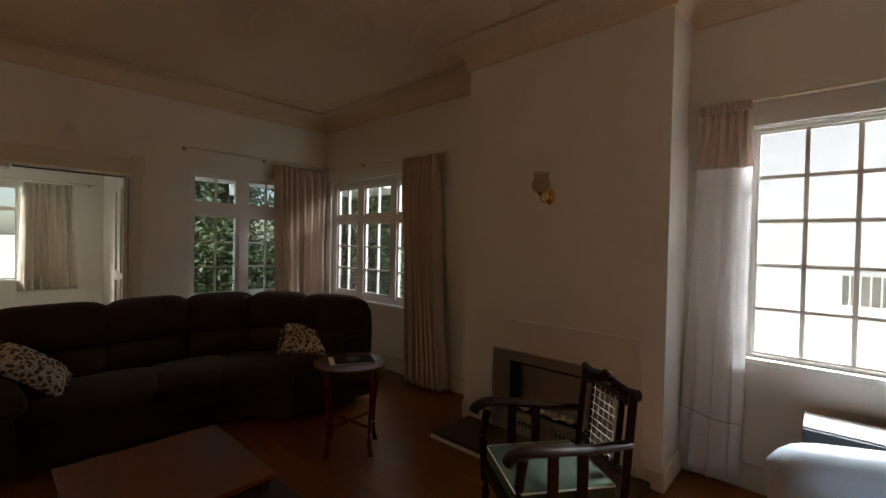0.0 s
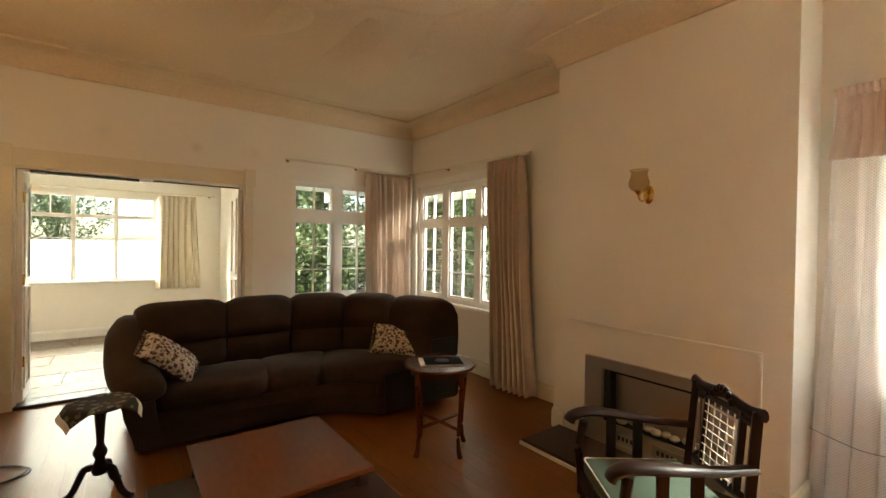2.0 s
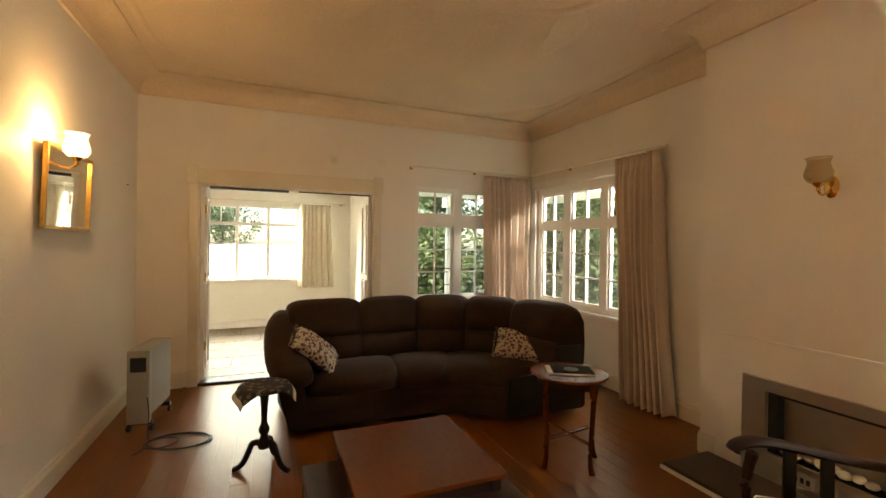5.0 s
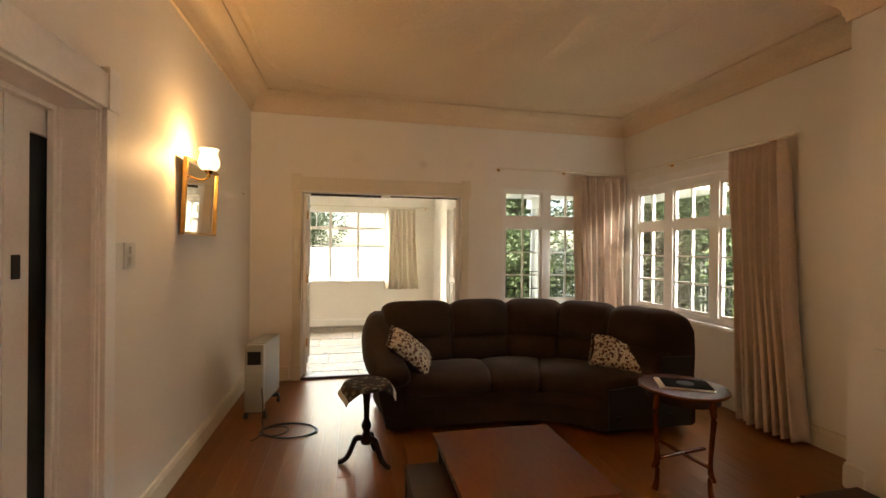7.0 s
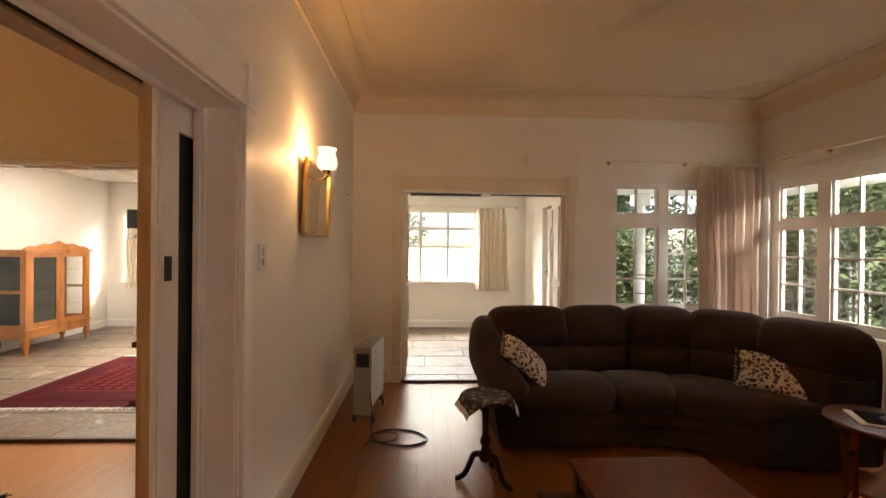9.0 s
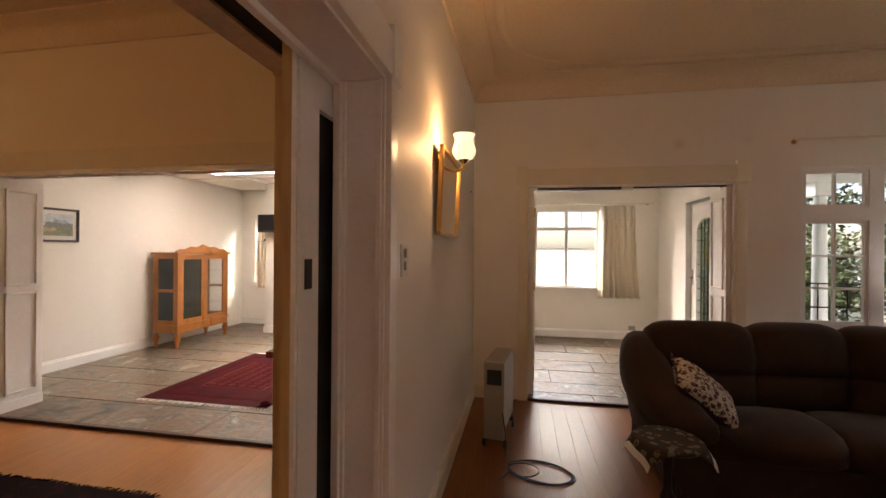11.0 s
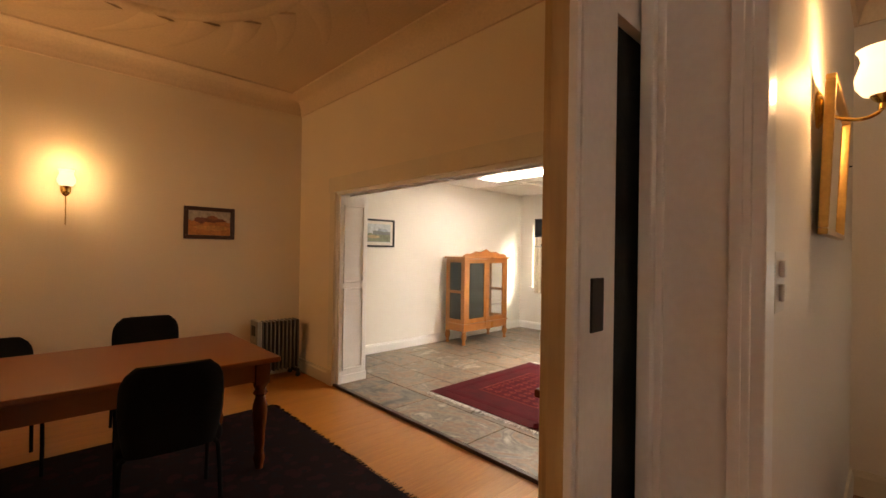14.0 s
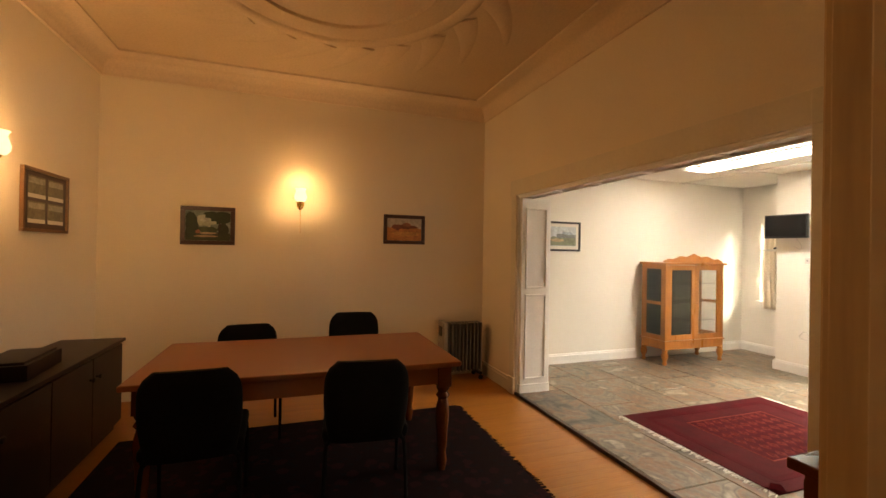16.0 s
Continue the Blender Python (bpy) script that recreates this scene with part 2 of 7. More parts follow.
GLASS_SM = glass_material("smoked_glass", (0.62, 0.68, 0.66), see=0.62)
GLASS_A = glass_material("amber_glass", (1.0, 0.94, 0.82), rough=0.03, see=0.90)
LEADG = glass_material("leaded_glass", (0.95, 1.0, 0.97), rough=0.15, see=0.95)
LEADY = glass_material("leaded_glass_yellow", (0.95, 0.9, 0.25), rough=0.15, see=0.8)
GLOBE = glow_material("lit_opal_glass", (1.0, 0.82, 0.54), 0.6)
PANEL = glow_material("lit_ceiling_panel", (1.0, 0.98, 0.94), 14.0)
WHITE_P = material("white_plastic", (0.66, 0.64, 0.58), 0.35, grain=60, amount=0.04, bump=0.03)
GREY_P = material("grey_enamel", (0.34, 0.325, 0.285), 0.35, grain=60, amount=0.06, bump=0.05)
GREEN = material("green_cushion", (0.062, 0.105, 0.060), 0.8, grain=160, large=6, amount=0.15, bump=0.3, sheen=0.2)
CORD = material("white_cord", (0.72, 0.70, 0.64), 0.7, grain=120, amount=0.1)
BLUEV = material("pale_blue_vinyl", (0.50, 0.57, 0.66), 0.35, grain=90, amount=0.05, bump=0.15)
HEARTH = material("hearth_stone", (0.040, 0.014, 0.009), 0.3, grain=30, amount=0.3)
PEBBLE = material("pale_pebble", (0.62, 0.58, 0.50), 0.6, grain=30, amount=0.12, bump=0.2)
LEAF = material("leaves", (0.030, 0.062, 0.018), 0.5, grain=3, large=1, amount=0.5, second=(0.080, 0.120, 0.040), random_tint=0.8, island=True, bump=0.1)
BARK = material("bark", (0.10, 0.075, 0.05), 0.9, grain=18, amount=0.4, stretch=(3, 3, 0.6), bump=0.7)
GRASS = material("lawn", (0.07, 0.11, 0.03), 0.9, grain=30, large=0.6, amount=0.4, bump=0.6)
RENDERW = material("white_render", (0.84, 0.84, 0.82), 0.8, grain=30, amount=0.05, bump=0.3)
ROOFM = material("roof_sheet", (0.66, 0.66, 0.66), 0.5, 0.2, grain=20, amount=0.1)
PAPER = material("paper", (0.70, 0.66, 0.58), 0.6, grain=60, amount=0.06)


def stained(base, spots):
    """The paint of a wall with a few faint round smudges: (x, y, z, radius, depth)."""
    m = base.copy()
    nt = m.node_tree
    N, L = nt.nodes, nt.links
    b = N["Principled BSDF"]
    last = b.inputs["Base Color"].links[0].from_socket
    geo = N.new("ShaderNodeTexCoord")
    wob = N.new("ShaderNodeTexNoise")
    wob.inputs["Scale"].default_value = 9
    L.new(geo.outputs["Object"], wob.inputs["Vector"])
    for x, y, z, r, depth in spots:
        ds = N.new("ShaderNodeVectorMath")
        ds.operation = "DISTANCE"
        ds.inputs[1].default_value = (x, y, z)
        L.new(geo.outputs["Object"], ds.inputs[0])
        ad = N.new("ShaderNodeMath")
        ad.operation, ad.inputs[1].default_value = "MULTIPLY_ADD", r * 0.9
        L.new(wob.outputs["Fac"], ad.inputs[0])
        L.new(ds.outputs["Value"], ad.inputs[2])
        mr = N.new("ShaderNodeMapRange")
        mr.inputs["From Min"].default_value, mr.inputs["From Max"].default_value = r * 0.6, r * 1.6
        mr.inputs["To Min"].default_value, mr.inputs["To Max"].default_value = depth, 0.0
        L.new(ad.outputs[0], mr.inputs["Value"])
        mx = N.new("ShaderNodeMix")
        mx.data_type = "RGBA"
        mx.inputs[7].default_value = (0.42, 0.33, 0.27, 1)
        L.new(mr.outputs[0], mx.inputs[0])
        L.new(last, mx.inputs[6])
        last = mx.outputs[2]
    L.new(last, b.inputs["Base Color"])
    return m


WALL_N = stained(WALL, [(0.69, 5.28, 2.40, 0.055, 0.35), (-0.04, 5.28, 2.45, 0.08, 0.12), (1.25, 5.28, 2.42, 0.06, 0.12)])

# ---------------------------------------------------------------- mesh helpers


def mesh_of(name, bm, mats, smooth=False, sharp=40):
    me = bpy.data.meshes.new(name)
    bmesh.ops.remove_doubles(bm, verts=bm.verts, dist=1e-5)
    bmesh.ops.recalc_face_normals(bm, faces=bm.faces)
    if smooth:
        for f in bm.faces:
            f.smooth = True
        for e in bm.edges:
            if len(e.link_faces) == 2 and e.calc_face_angle(0) > radians(sharp):
                e.smooth = False
    bm.to_mesh(me)
    bm.free()
    for m in mats if isinstance(mats, (list, tuple)) else [mats]:
        me.materials.append(m)
    return me


def part(name, bm, mats, parent=None, label="", smooth=False, sharp=40):
    """One mesh object, under a thing or a part."""
    ob = new(name, mesh_of(name, bm, mats, smooth, sharp))
    if parent:
        ob.parent = parent
    if label:
        ob["label"] = label
    return ob


def thing(name, label, category, at=None, group="", kind=""):
    ob = new(name)
    ob.empty_display_size = 0.1
    if at is not None:
        ob.matrix_world = at
    return tagged(ob, label, category, group, kind)


def structure(name, bm, mats, label="", category="", smooth=False):
    return tagged(part(name, bm, mats, smooth=smooth), label, category, "", "structure")


def B():
    return bmesh.new()


def box(bm, x0, x1, y0, y1, z0, z1, bevel=0.0, seg=2, m=0, turn=None):
    r = bmesh.ops.create_cube(bm, size=1.0)
    vs = r["verts"]
    for v in vs:
        v.co = Vector(((x0 + x1) / 2 + v.co.x * (x1 - x0), (y0 + y1) / 2 + v.co.y * (y1 - y0), (z0 + z1) / 2 + v.co.z * (z1 - z0)))
    faces = set(f for v in vs for f in v.link_faces)
    for f in faces:
        f.material_index = m
    if bevel:
        edges = list(set(e for v in vs for e in v.link_edges))
        r = bmesh.ops.bevel(bm, geom=edges, offset=bevel, segments=seg, profile=0.6, affect="EDGES")
        for f in r["faces"]:
            f.material_index = m
        vs = list({v for f in r["faces"] for v in f.verts})
    if turn is not None:
        bmesh.ops.transform(bm, matrix=turn, verts=list({w for v in vs for f in v.link_faces for w in f.verts}))
    return bm


def lathe(bm, profile, at=(0, 0, 0), n=20, m=0, axis=None):
    """Turned body from (radius, height) rows; axis: a matrix that lays it elsewhere."""
    mat = axis or Matrix.Translation(at)
    rings = []
    for r, h in profile:
        if r < 1e-4:
            rings.append([bm.verts.new(mat @ Vector((0, 0, h)))])
        else:
            rings.append([bm.verts.new(mat @ Vector((r * math.cos(2 * math.pi * i / n), r * math.sin(2 * math.pi * i / n), h))) for i in range(n)])
    for a, b in zip(rings, rings[1:]):
        for i in range(n):
            j = (i + 1) % n
            if len(a) == 1 and len(b) == 1:
                continue
            vs = [a[0], b[j], b[i]] if len(a) == 1 else [a[i], a[j], b[0]] if len(b) == 1 else [a[i], a[j], b[j], b[i]]
            f = bm.faces.new(vs)
            f.material_index = m
    for ring in (rings[0], rings[-1]):
        if len(ring) > 2:
            f = bm.faces.new(ring)
            f.material_index = m
    return bm


def smooth_line(pts, n=8):
    """A rounded line through the given points."""
    P = [Vector(p) for p in pts]
    out = []
    for i in range(len(P) - 1):
        p0, p1, p2, p3 = P[max(i - 1, 0)], P[i], P[i + 1], P[min(i + 2, len(P) - 1)]
        for k in range(n):
            t = k / n
            out.append(0.5 * (2 * p1 + (p2 - p0) * t + (2 * p0 - 5 * p1 + 4 * p2 - p3) * t * t + (3 * p1 - p0 - 3 * p2 + p3) * t ** 3))
    out.append(P[-1])
    return out


def tube(bm, pts, radius, n=8, closed=False, m=0, flat=(1, 1)):
    """A round or flattened bar along a line; radius: one number or one for each point."""
    P = [Vector(p) for p in pts]
    rings = []
    up = Vector((0, 0, 1))
    for i, p in enumerate(P):
        a, b = P[i - 1] if i or closed else p, P[(i + 1) % len(P)] if i < len(P) - 1 or closed else p
        d = (b - a).normalized()
        s = d.cross(up)
        s = s.normalized() if s.length > 1e-3 else Vector((1, 0, 0))
        u = s.cross(d).normalized()
        r = radius[i] if isinstance(radius, (list, tuple)) else radius
        rings.append([bm.verts.new(p + r * (flat[0] * s * math.cos(2 * math.pi * k / n) + flat[1] * u * math.sin(2 * math.pi * k / n))) for k in range(n)])
    pairs = list(zip(rings, rings[1:])) + ([(rings[-1], rings[0])] if closed else [])
    for a, b in pairs:
        for k in range(n):
            f = bm.faces.new([a[k], a[(k + 1) % n], b[(k + 1) % n], b[k]])
            f.material_index = m
    if not closed:
        for ring in (rings[0], rings[-1]):
            bm.faces.new(ring).material_index = m
    return bm


def wall_mesh(axis, lo, hi, a0, a1, z0, z1, holes=()):
    """A wall from lo to hi in thickness along the axis ('x' or 'y'), from a0 to a1 along its length, with real openings (a, b, z, z)."""
    bm = B()
    A = sorted({a0, a1, *[h for q in holes for h in q[:2]]})
    Z = sorted({z0, z1, *[h for q in holes for h in q[2:]]})
    A, Z = [a for a in A if a0 <= a <= a1], [z for z in Z if z0 <= z <= z1]

    def solid(i, k):
        if not (0 <= i < len(A) - 1 and 0 <= k < len(Z) - 1):
            return False
        am, zm = (A[i] + A[i + 1]) / 2, (Z[k] + Z[k + 1]) / 2
        return not any(h[0] < am < h[1] and h[2] < zm < h[3] for h in holes)

    def v(t, a, z):
        return bm.verts.new((t, a, z) if axis == "x" else (a, t, z))

    for i in range(len(A) - 1):
        for k in range(len(Z) - 1):
            if not solid(i, k):
                continue
            for t in (lo, hi):
                bm.faces.new([v(t, A[i], Z[k]), v(t, A[i + 1], Z[k]), v(t, A[i + 1], Z[k + 1]), v(t, A[i], Z[k + 1])])
            for di, dk, p, q in ((-1, 0, (A[i], Z[k]), (A[i], Z[k + 1])), (1, 0, (A[i + 1], Z[k]), (A[i + 1], Z[k + 1])),
                                 (0, -1, (A[i], Z[k]), (A[i + 1], Z[k])), (0, 1, (A[i], Z[k + 1]), (A[i + 1], Z[k + 1]))):
                if not solid(i + di, k + dk):
                    bm.faces.new([v(lo, *p), v(hi, *p), v(hi, *q), v(lo, *q)])
    return bm


def profile_run(bm, pts, profile, closed=False, m=0):
    """A moulding along a line in plan: profile rows are (out from the wall, height); out is to the left of the line's direction."""
    P = [Vector((p[0], p[1])) for p in pts]
    n = len(P)
    rings = []
    for i, p in enumerate(P):
        d0 = (p - P[i - 1]).normalized() if i or closed else None
        d1 = (P[(i + 1) % n] - p).normalized() if i < n - 1 or closed else None
        d0, d1 = d0 or d1, d1 or d0
        n0, n1 = Vector((-d0.y, d0.x)), Vector((-d1.y, d1.x))
        nn = (n0 + n1)
        nn = nn / max(0.2, nn.dot(n0))
        rings.append([bm.verts.new((p.x + nn.x * o, p.y + nn.y * o, h)) for o, h in profile])
    pairs = list(zip(rings, rings[1:])) + ([(rings[-1], rings[0])] if closed else [])
    for a, b in pairs:
        for k in range(len(profile) - 1):
            bm.faces.new([a[k], b[k], b[k + 1], a[k + 1]]).material_index = m
    if not closed:
        for ring in (rings[0], rings[-1]):
            if len(ring) > 2:
                bm.faces.new(ring)
    return bm

# ---------------------------------------------------------------- plan (metres)
XW, XE, YS, YN = -1.16, 3.30, -2.2, 5.28          # lounge
XD, DS, DN = -5.90, 0.03, 3.92                    # dining room: west, south and north walls
XJ, DJ = -1.53, 2.478                                      # dining face of the wall between
SN, SE = 8.35, 1.42                               # slate room: north and east walls
CH, CD, CS = 3.06, 3.22, 2.52                     # ceilings: lounge, dining room, slate room
SF = 0.022                                        # the slate floor lies a little higher
OA = (-0.64, 1.15)                                # opening from the lounge to the sunroom
OB = (-5.05, -2.39)                               # opening from the dining room to the slate room
DY = (1.00, 2.512)                                # doorway between lounge and dining room
HEAD = 2.05
HL = 2.026                                        # head of the doorway on the lounge side

# ---------------------------------------------------------------- setting
wall = WALL
structure("wall_north", wall_mesh("y", YN, YN + 0.2, XJ, XE + 0.25, 0, CH, [(OA[0], OA[1], 0, HEAD), (1.66, 3.24, 0.78, 2.17)]), WALL_N, "off-white painted plaster wall", "wall")
structure("wall_east", wall_mesh("x", XE, XE + 0.11, YS - 0.2, YN, 0, CH, [(3.36, 5.12, 0.74, 2.20), (-0.78, 0.60, 0.80, 2.18)]), WALL, "off-white painted plaster wall with windows", "wall")
structure("wall_south", wall_mesh("y", YS - 0.2, YS, XJ, XE, 0, CH), WALL, "off-white painted plaster wall", "wall")
structure("wall_west_inner", wall_mesh("x", -1.322, XW, YS, YN, 0, CH, [(DY[0], DY[1], 0, HL)]), WALL, "off-white painted plaster wall with a wide doorway", "wall")
structure("wall_west_outer", wall_mesh("x", XJ, -1.45, YS, YN, 0, CD, [(DY[0], DJ, 0, HEAD)]), WALL_D, "cream painted plaster wall", "wall")
# black blocks close the door pocket; its shade is put into their colour
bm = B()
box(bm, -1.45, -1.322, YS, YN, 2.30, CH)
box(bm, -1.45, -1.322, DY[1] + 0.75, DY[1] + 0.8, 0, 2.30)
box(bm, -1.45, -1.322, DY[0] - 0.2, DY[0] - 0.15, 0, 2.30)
structure("pocket_head", bm, SOOT_AND_SHADE, "black blocks closing the sliding-door pocket, for its shade", "wall")
structure("wall_dining_south", wall_mesh("y", DS - 0.2, DS, XD, XJ, 0, CD), WALL_D, "cream painted plaster wall", "wall")
structure("wall_dining_north", wall_mesh("y", DN, DN + 0.18, XD, XJ, 0, CD, [(OB[0], OB[1], 0, HEAD)]), WALL_D, "cream painted plaster wall with a wide opening", "wall")
structure("wall_dining_west", wall_mesh("x", XD - 0.2, XD, DS - 0.2, DN + 0.09, 0, CD), WALL_D, "cream painted plaster wall", "wall")
structure("wall_far_west", wall_mesh("x", XD - 0.2, XD, DN + 0.09, SN + 0.2, 0, CD), WALL_W, "white painted plaster wall", "wall")
structure("wall_far_north", wall_mesh("y", SN, SN + 0.2, XD, SE + 0.18, 0, CS + 0.1,
          [(-0.97, 1.00, 0.84, 2.09), (-3.95, -1.85, 0.85, 2.1), (-5.62, -5.0, 0.80, 1.95)]), WALL_W, "white painted plaster wall with windows", "wall")
structure("wall_sunroom_east", wall_mesh("x", SE, SE + 0.18, YN + 0.2, SN, 0, CS + 0.1, [(6.28, 7.18, 0, 2.06)]), WALL_W, "white painted plaster wall with a glazed door", "wall")
bm = B()
box(bm, -4.93, -4.15, 7.62, SN, 0, CS)
structure("wall_pier", bm, WALL_W, "white plastered pier", "wall")

# chimney breast with the firebox cut into it
structure("chimney_breast", wall_mesh("x", 2.89, XE, 0.945, 2.475, 0, CH, [(1.37, 2.035, 0.17, 0.575)]), WALL, "off-white plastered chimney breast", "chimney")

# ceilings
def ring_points(cx, cy, rx, ry, z, n=64, lobes=0, depth=0.0):
    return [(cx + rx * (1 + depth * math.cos(lobes * a)) * math.cos(a), cy + ry * (1 + depth * math.cos(lobes * a)) * math.sin(a), z)
            for a in [2 * math.pi * i / n for i in range(n)]]


bm = B()
box(bm, XJ, XE + 0.25, YS - 0.2, YN + 0.2, CH, CH + 0.12)
cx, cy = (XW + XE) / 2, (YS + YN) / 2 + 0.1
# raised border with curved corners
bx0, bx1, by0, by1, R = XW + 0.30, XE - 0.30, YS + 0.30, YN - 0.30, 0.75
line = []
for (px, py), a0 in (((bx1 - R, by1 - R), 0), ((bx0 + R, by1 - R), 90), ((bx0 + R, by0 + R), 180), ((bx1 - R, by0 + R), 270)):
    line += [(px + R * math.cos(radians(a0 + k * 9)), py + R * math.sin(radians(a0 + k * 9)), CH) for k in range(11)]
tube(bm, line, 0.020, 6, closed=True, flat=(1.6, 0.5))
tube(bm, ring_points(cx, cy, 1.15, 1.45, CH, lobes=8, depth=0.05), 0.030, 6, closed=True, flat=(1.6, 0.4))
tube(bm, ring_points(cx, cy, 0.80, 1.05, CH), 0.024, 6, closed=True, flat=(1.4, 0.8))
for i in range(16):
    a = 2 * math.pi * i / 16
    p, q = (cx + 1.22 * math.cos(a), cy + 1.52 * math.sin(a)), (cx + 1.75 * math.cos(a + 0.16), cy + 2.3 * math.sin(a + 0.16))
    mid = ((p[0] + q[0]) / 2 + 0.10 * math.sin(a), (p[1] + q[1]) / 2 - 0.10 * math.cos(a))
    tube(bm, smooth_line([(*p, CH), (*mid, CH), (*q, CH)], 5), [0.02, 0.034, 0.05, 0.058, 0.058, 0.054, 0.048, 0.038, 0.028, 0.016, 0.006], 8, flat=(2.2, 0.30))
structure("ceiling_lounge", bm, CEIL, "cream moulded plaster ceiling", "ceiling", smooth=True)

bm = B()
box(bm, XD - 0.2, XJ + 0.02, DS - 0.2, DN + 0.18, CD, CD + 0.12)
cx, cy = (XD + XJ) / 2 - 0.1, (DS + DN) / 2
tube(bm, ring_points(cx, cy, 1.05, 0.95, CD), 0.045, 8, closed=True, flat=(1.3, 0.5))
tube(bm, ring_points(cx, cy, 0.78, 0.70, CD), 0.022, 6, closed=True)
for i in range(20):
    a = 2 * math.pi * i / 20
    pts = []
    for k in range(6):
        s = k / 5
        aa = a + 0.34 * s
        pts.append((cx + (1.10 + 0.62 * s) * math.cos(aa), cy + (1.0 + 0.52 * s) * math.sin(aa), CD))
    tube(bm, smooth_line(pts, 3), [0.065 - 0.0036 * k for k in range(16)], 8, flat=(1.7, 0.32))
structure("ceiling_dining", bm, CEIL_LAMPLIT, "cream plaster ceiling, dim lamplight in its colour, with a moulded oval and leaves", "ceiling", smooth=True)

bm = B()
box(bm, XD, XJ, DN + 0.18, SN + 0.2, CS, CS + 0.1)
box(bm, XJ, SE + 0.18, YN + 0.2, SN + 0.2, CS, CS + 0.1)
for x in (-4.9, -3.7, -2.5, -1.3, -0.1, 1.1):
    box(bm, x - 0.02, x + 0.02, YN + 0.2 if x > -1.4 else DN + 0.18, SN, CS - 0.012, CS + 0.001)
for y in (4.7, 5.9, 7.1):
    box(bm, XD, SE if y > YN + 0.2 else XJ, y - 0.02, y + 0.02, CS - 0.014, CS + 0.001)
structure("ceiling_slate_room", bm, CEIL_W, "white board ceiling with cover strips", "ceiling")

# cornices
COVE = [(0.0, -0.19), (0.02, -0.19), (0.022, -0.165)] + [(0.03 + 0.15 * (1 - math.cos(a)), -0.15 + 0.125 * math.sin(a)) for a in [k * math.pi / 12 for k in range(7)]] + [(0.19, -0.02), (0.205, -0.018), (0.205, 0.0)]


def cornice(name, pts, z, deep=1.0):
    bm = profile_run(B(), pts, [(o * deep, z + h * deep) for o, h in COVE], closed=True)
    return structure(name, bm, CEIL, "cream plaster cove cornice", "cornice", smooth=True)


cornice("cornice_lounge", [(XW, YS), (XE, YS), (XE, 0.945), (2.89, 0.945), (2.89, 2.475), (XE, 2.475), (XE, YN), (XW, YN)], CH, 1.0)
cornice("cornice_dining", [(XD, DS), (XJ, DS), (XJ, DN), (XD, DN)], CD, 1.0)

# skirting boards
SKIRT = [(0.0, 0.0), (0.020, 0.0), (0.020, 0.115), (0.014, 0.13), (0.012, 0.145), (0.0, 0.15)]


def skirting(name, pts, z=0.0, high=1.0, mat=None):
    bm = profile_run(B(), pts, [(o, z + h * high) for o, h in SKIRT])
    return structure(name, bm, mat or TRIM, "cream painted skirting board", "skirting")


skirting("baseboard_1", [(XW, YN - 0.001), (XW, DY[1] + 0.09)])
skirting("baseboard_2", [(OA[0] - 0.12, YN), (XW, YN)])
skirting("baseboard_3", [(2.89, 2.475), (XE, 2.475), (XE, YN), (OA[1] + 0.11, YN)])
skirting("baseboard_4", [(XE, YS), (XE, 0.945), (2.89, 0.945), (2.89, 1.04)])
skirting("baseboard_5", [(2.89, 2.37), (2.89, 2.475)])
skirting("baseboard_6", [(XW, DY[0] - 0.10), (XW, YS), (XE, YS)])
skirting("baseboard_7", [(OB[0] - 0.11, DN), (XD, DN), (XD, DS), (XJ, DS), (XJ, DY[0] - 0.1)])
skirting("baseboard_8", [(XJ, DY[1] + 0.1), (XJ, DN), (OB[1] + 0.11, DN)])
skirting("baseboard_9", [(-4.93, SN), (XD, SN), (XD, DN + 0.18)], SF, 0.85, TRIM_W)
skirting("baseboard_10", [(-4.15, SN), (-4.15, 7.62), (-4.93, 7.62), (-4.93, SN)], SF, 0.85, TRIM_W)
skirting("baseboard_11", [(SE, 7.26), (SE, SN), (-4.15, SN)], SF, 0.85, TRIM_W)

# floors below the boards and tiles
bm = B()
box(bm, XJ, XE + 0.25, YS - 0.2, YN + 0.2, -0.16, -0.02)
structure("floor_lounge", bm, THRESH, "polished timber board floor, dimmer light put into its orange-brown", "floor")
bm = B()
box(bm, XD - 0.2, XJ, DS - 0.2, DN + 0.02, -0.16, -0.02)
structure("floor_dining", bm, THRESH, "polished timber board floor, stronger light put into its paler orange", "floor")
bm = B()
box(bm, XD - 0.2, XJ, DN + 0.02, SN + 0.2, -0.16, SF - 0.006)
box(bm, XJ, SE + 0.18, YN + 0.2, SN + 0.2, -0.16, SF - 0.006)
structure("floor_slate_room", bm, GROUT, "slate tile floor with pale worn patches", "floor")
bm = B()
box(bm, OB[0], OB[1], DN - 0.012, DN + 0.022, -0.02, SF + 0.004, 0.004)
box(bm, OA[0], OA[1], YN + 0.02, YN + 0.2, -0.02, SF - 0.01)
box(bm, OA[0], OA[1], YN - 0.02, YN + 0.022, -0.02, SF + 0.004, 0.004)
structure("trim_threshold", bm, THRESH, "dark timber threshold strip", "threshold")


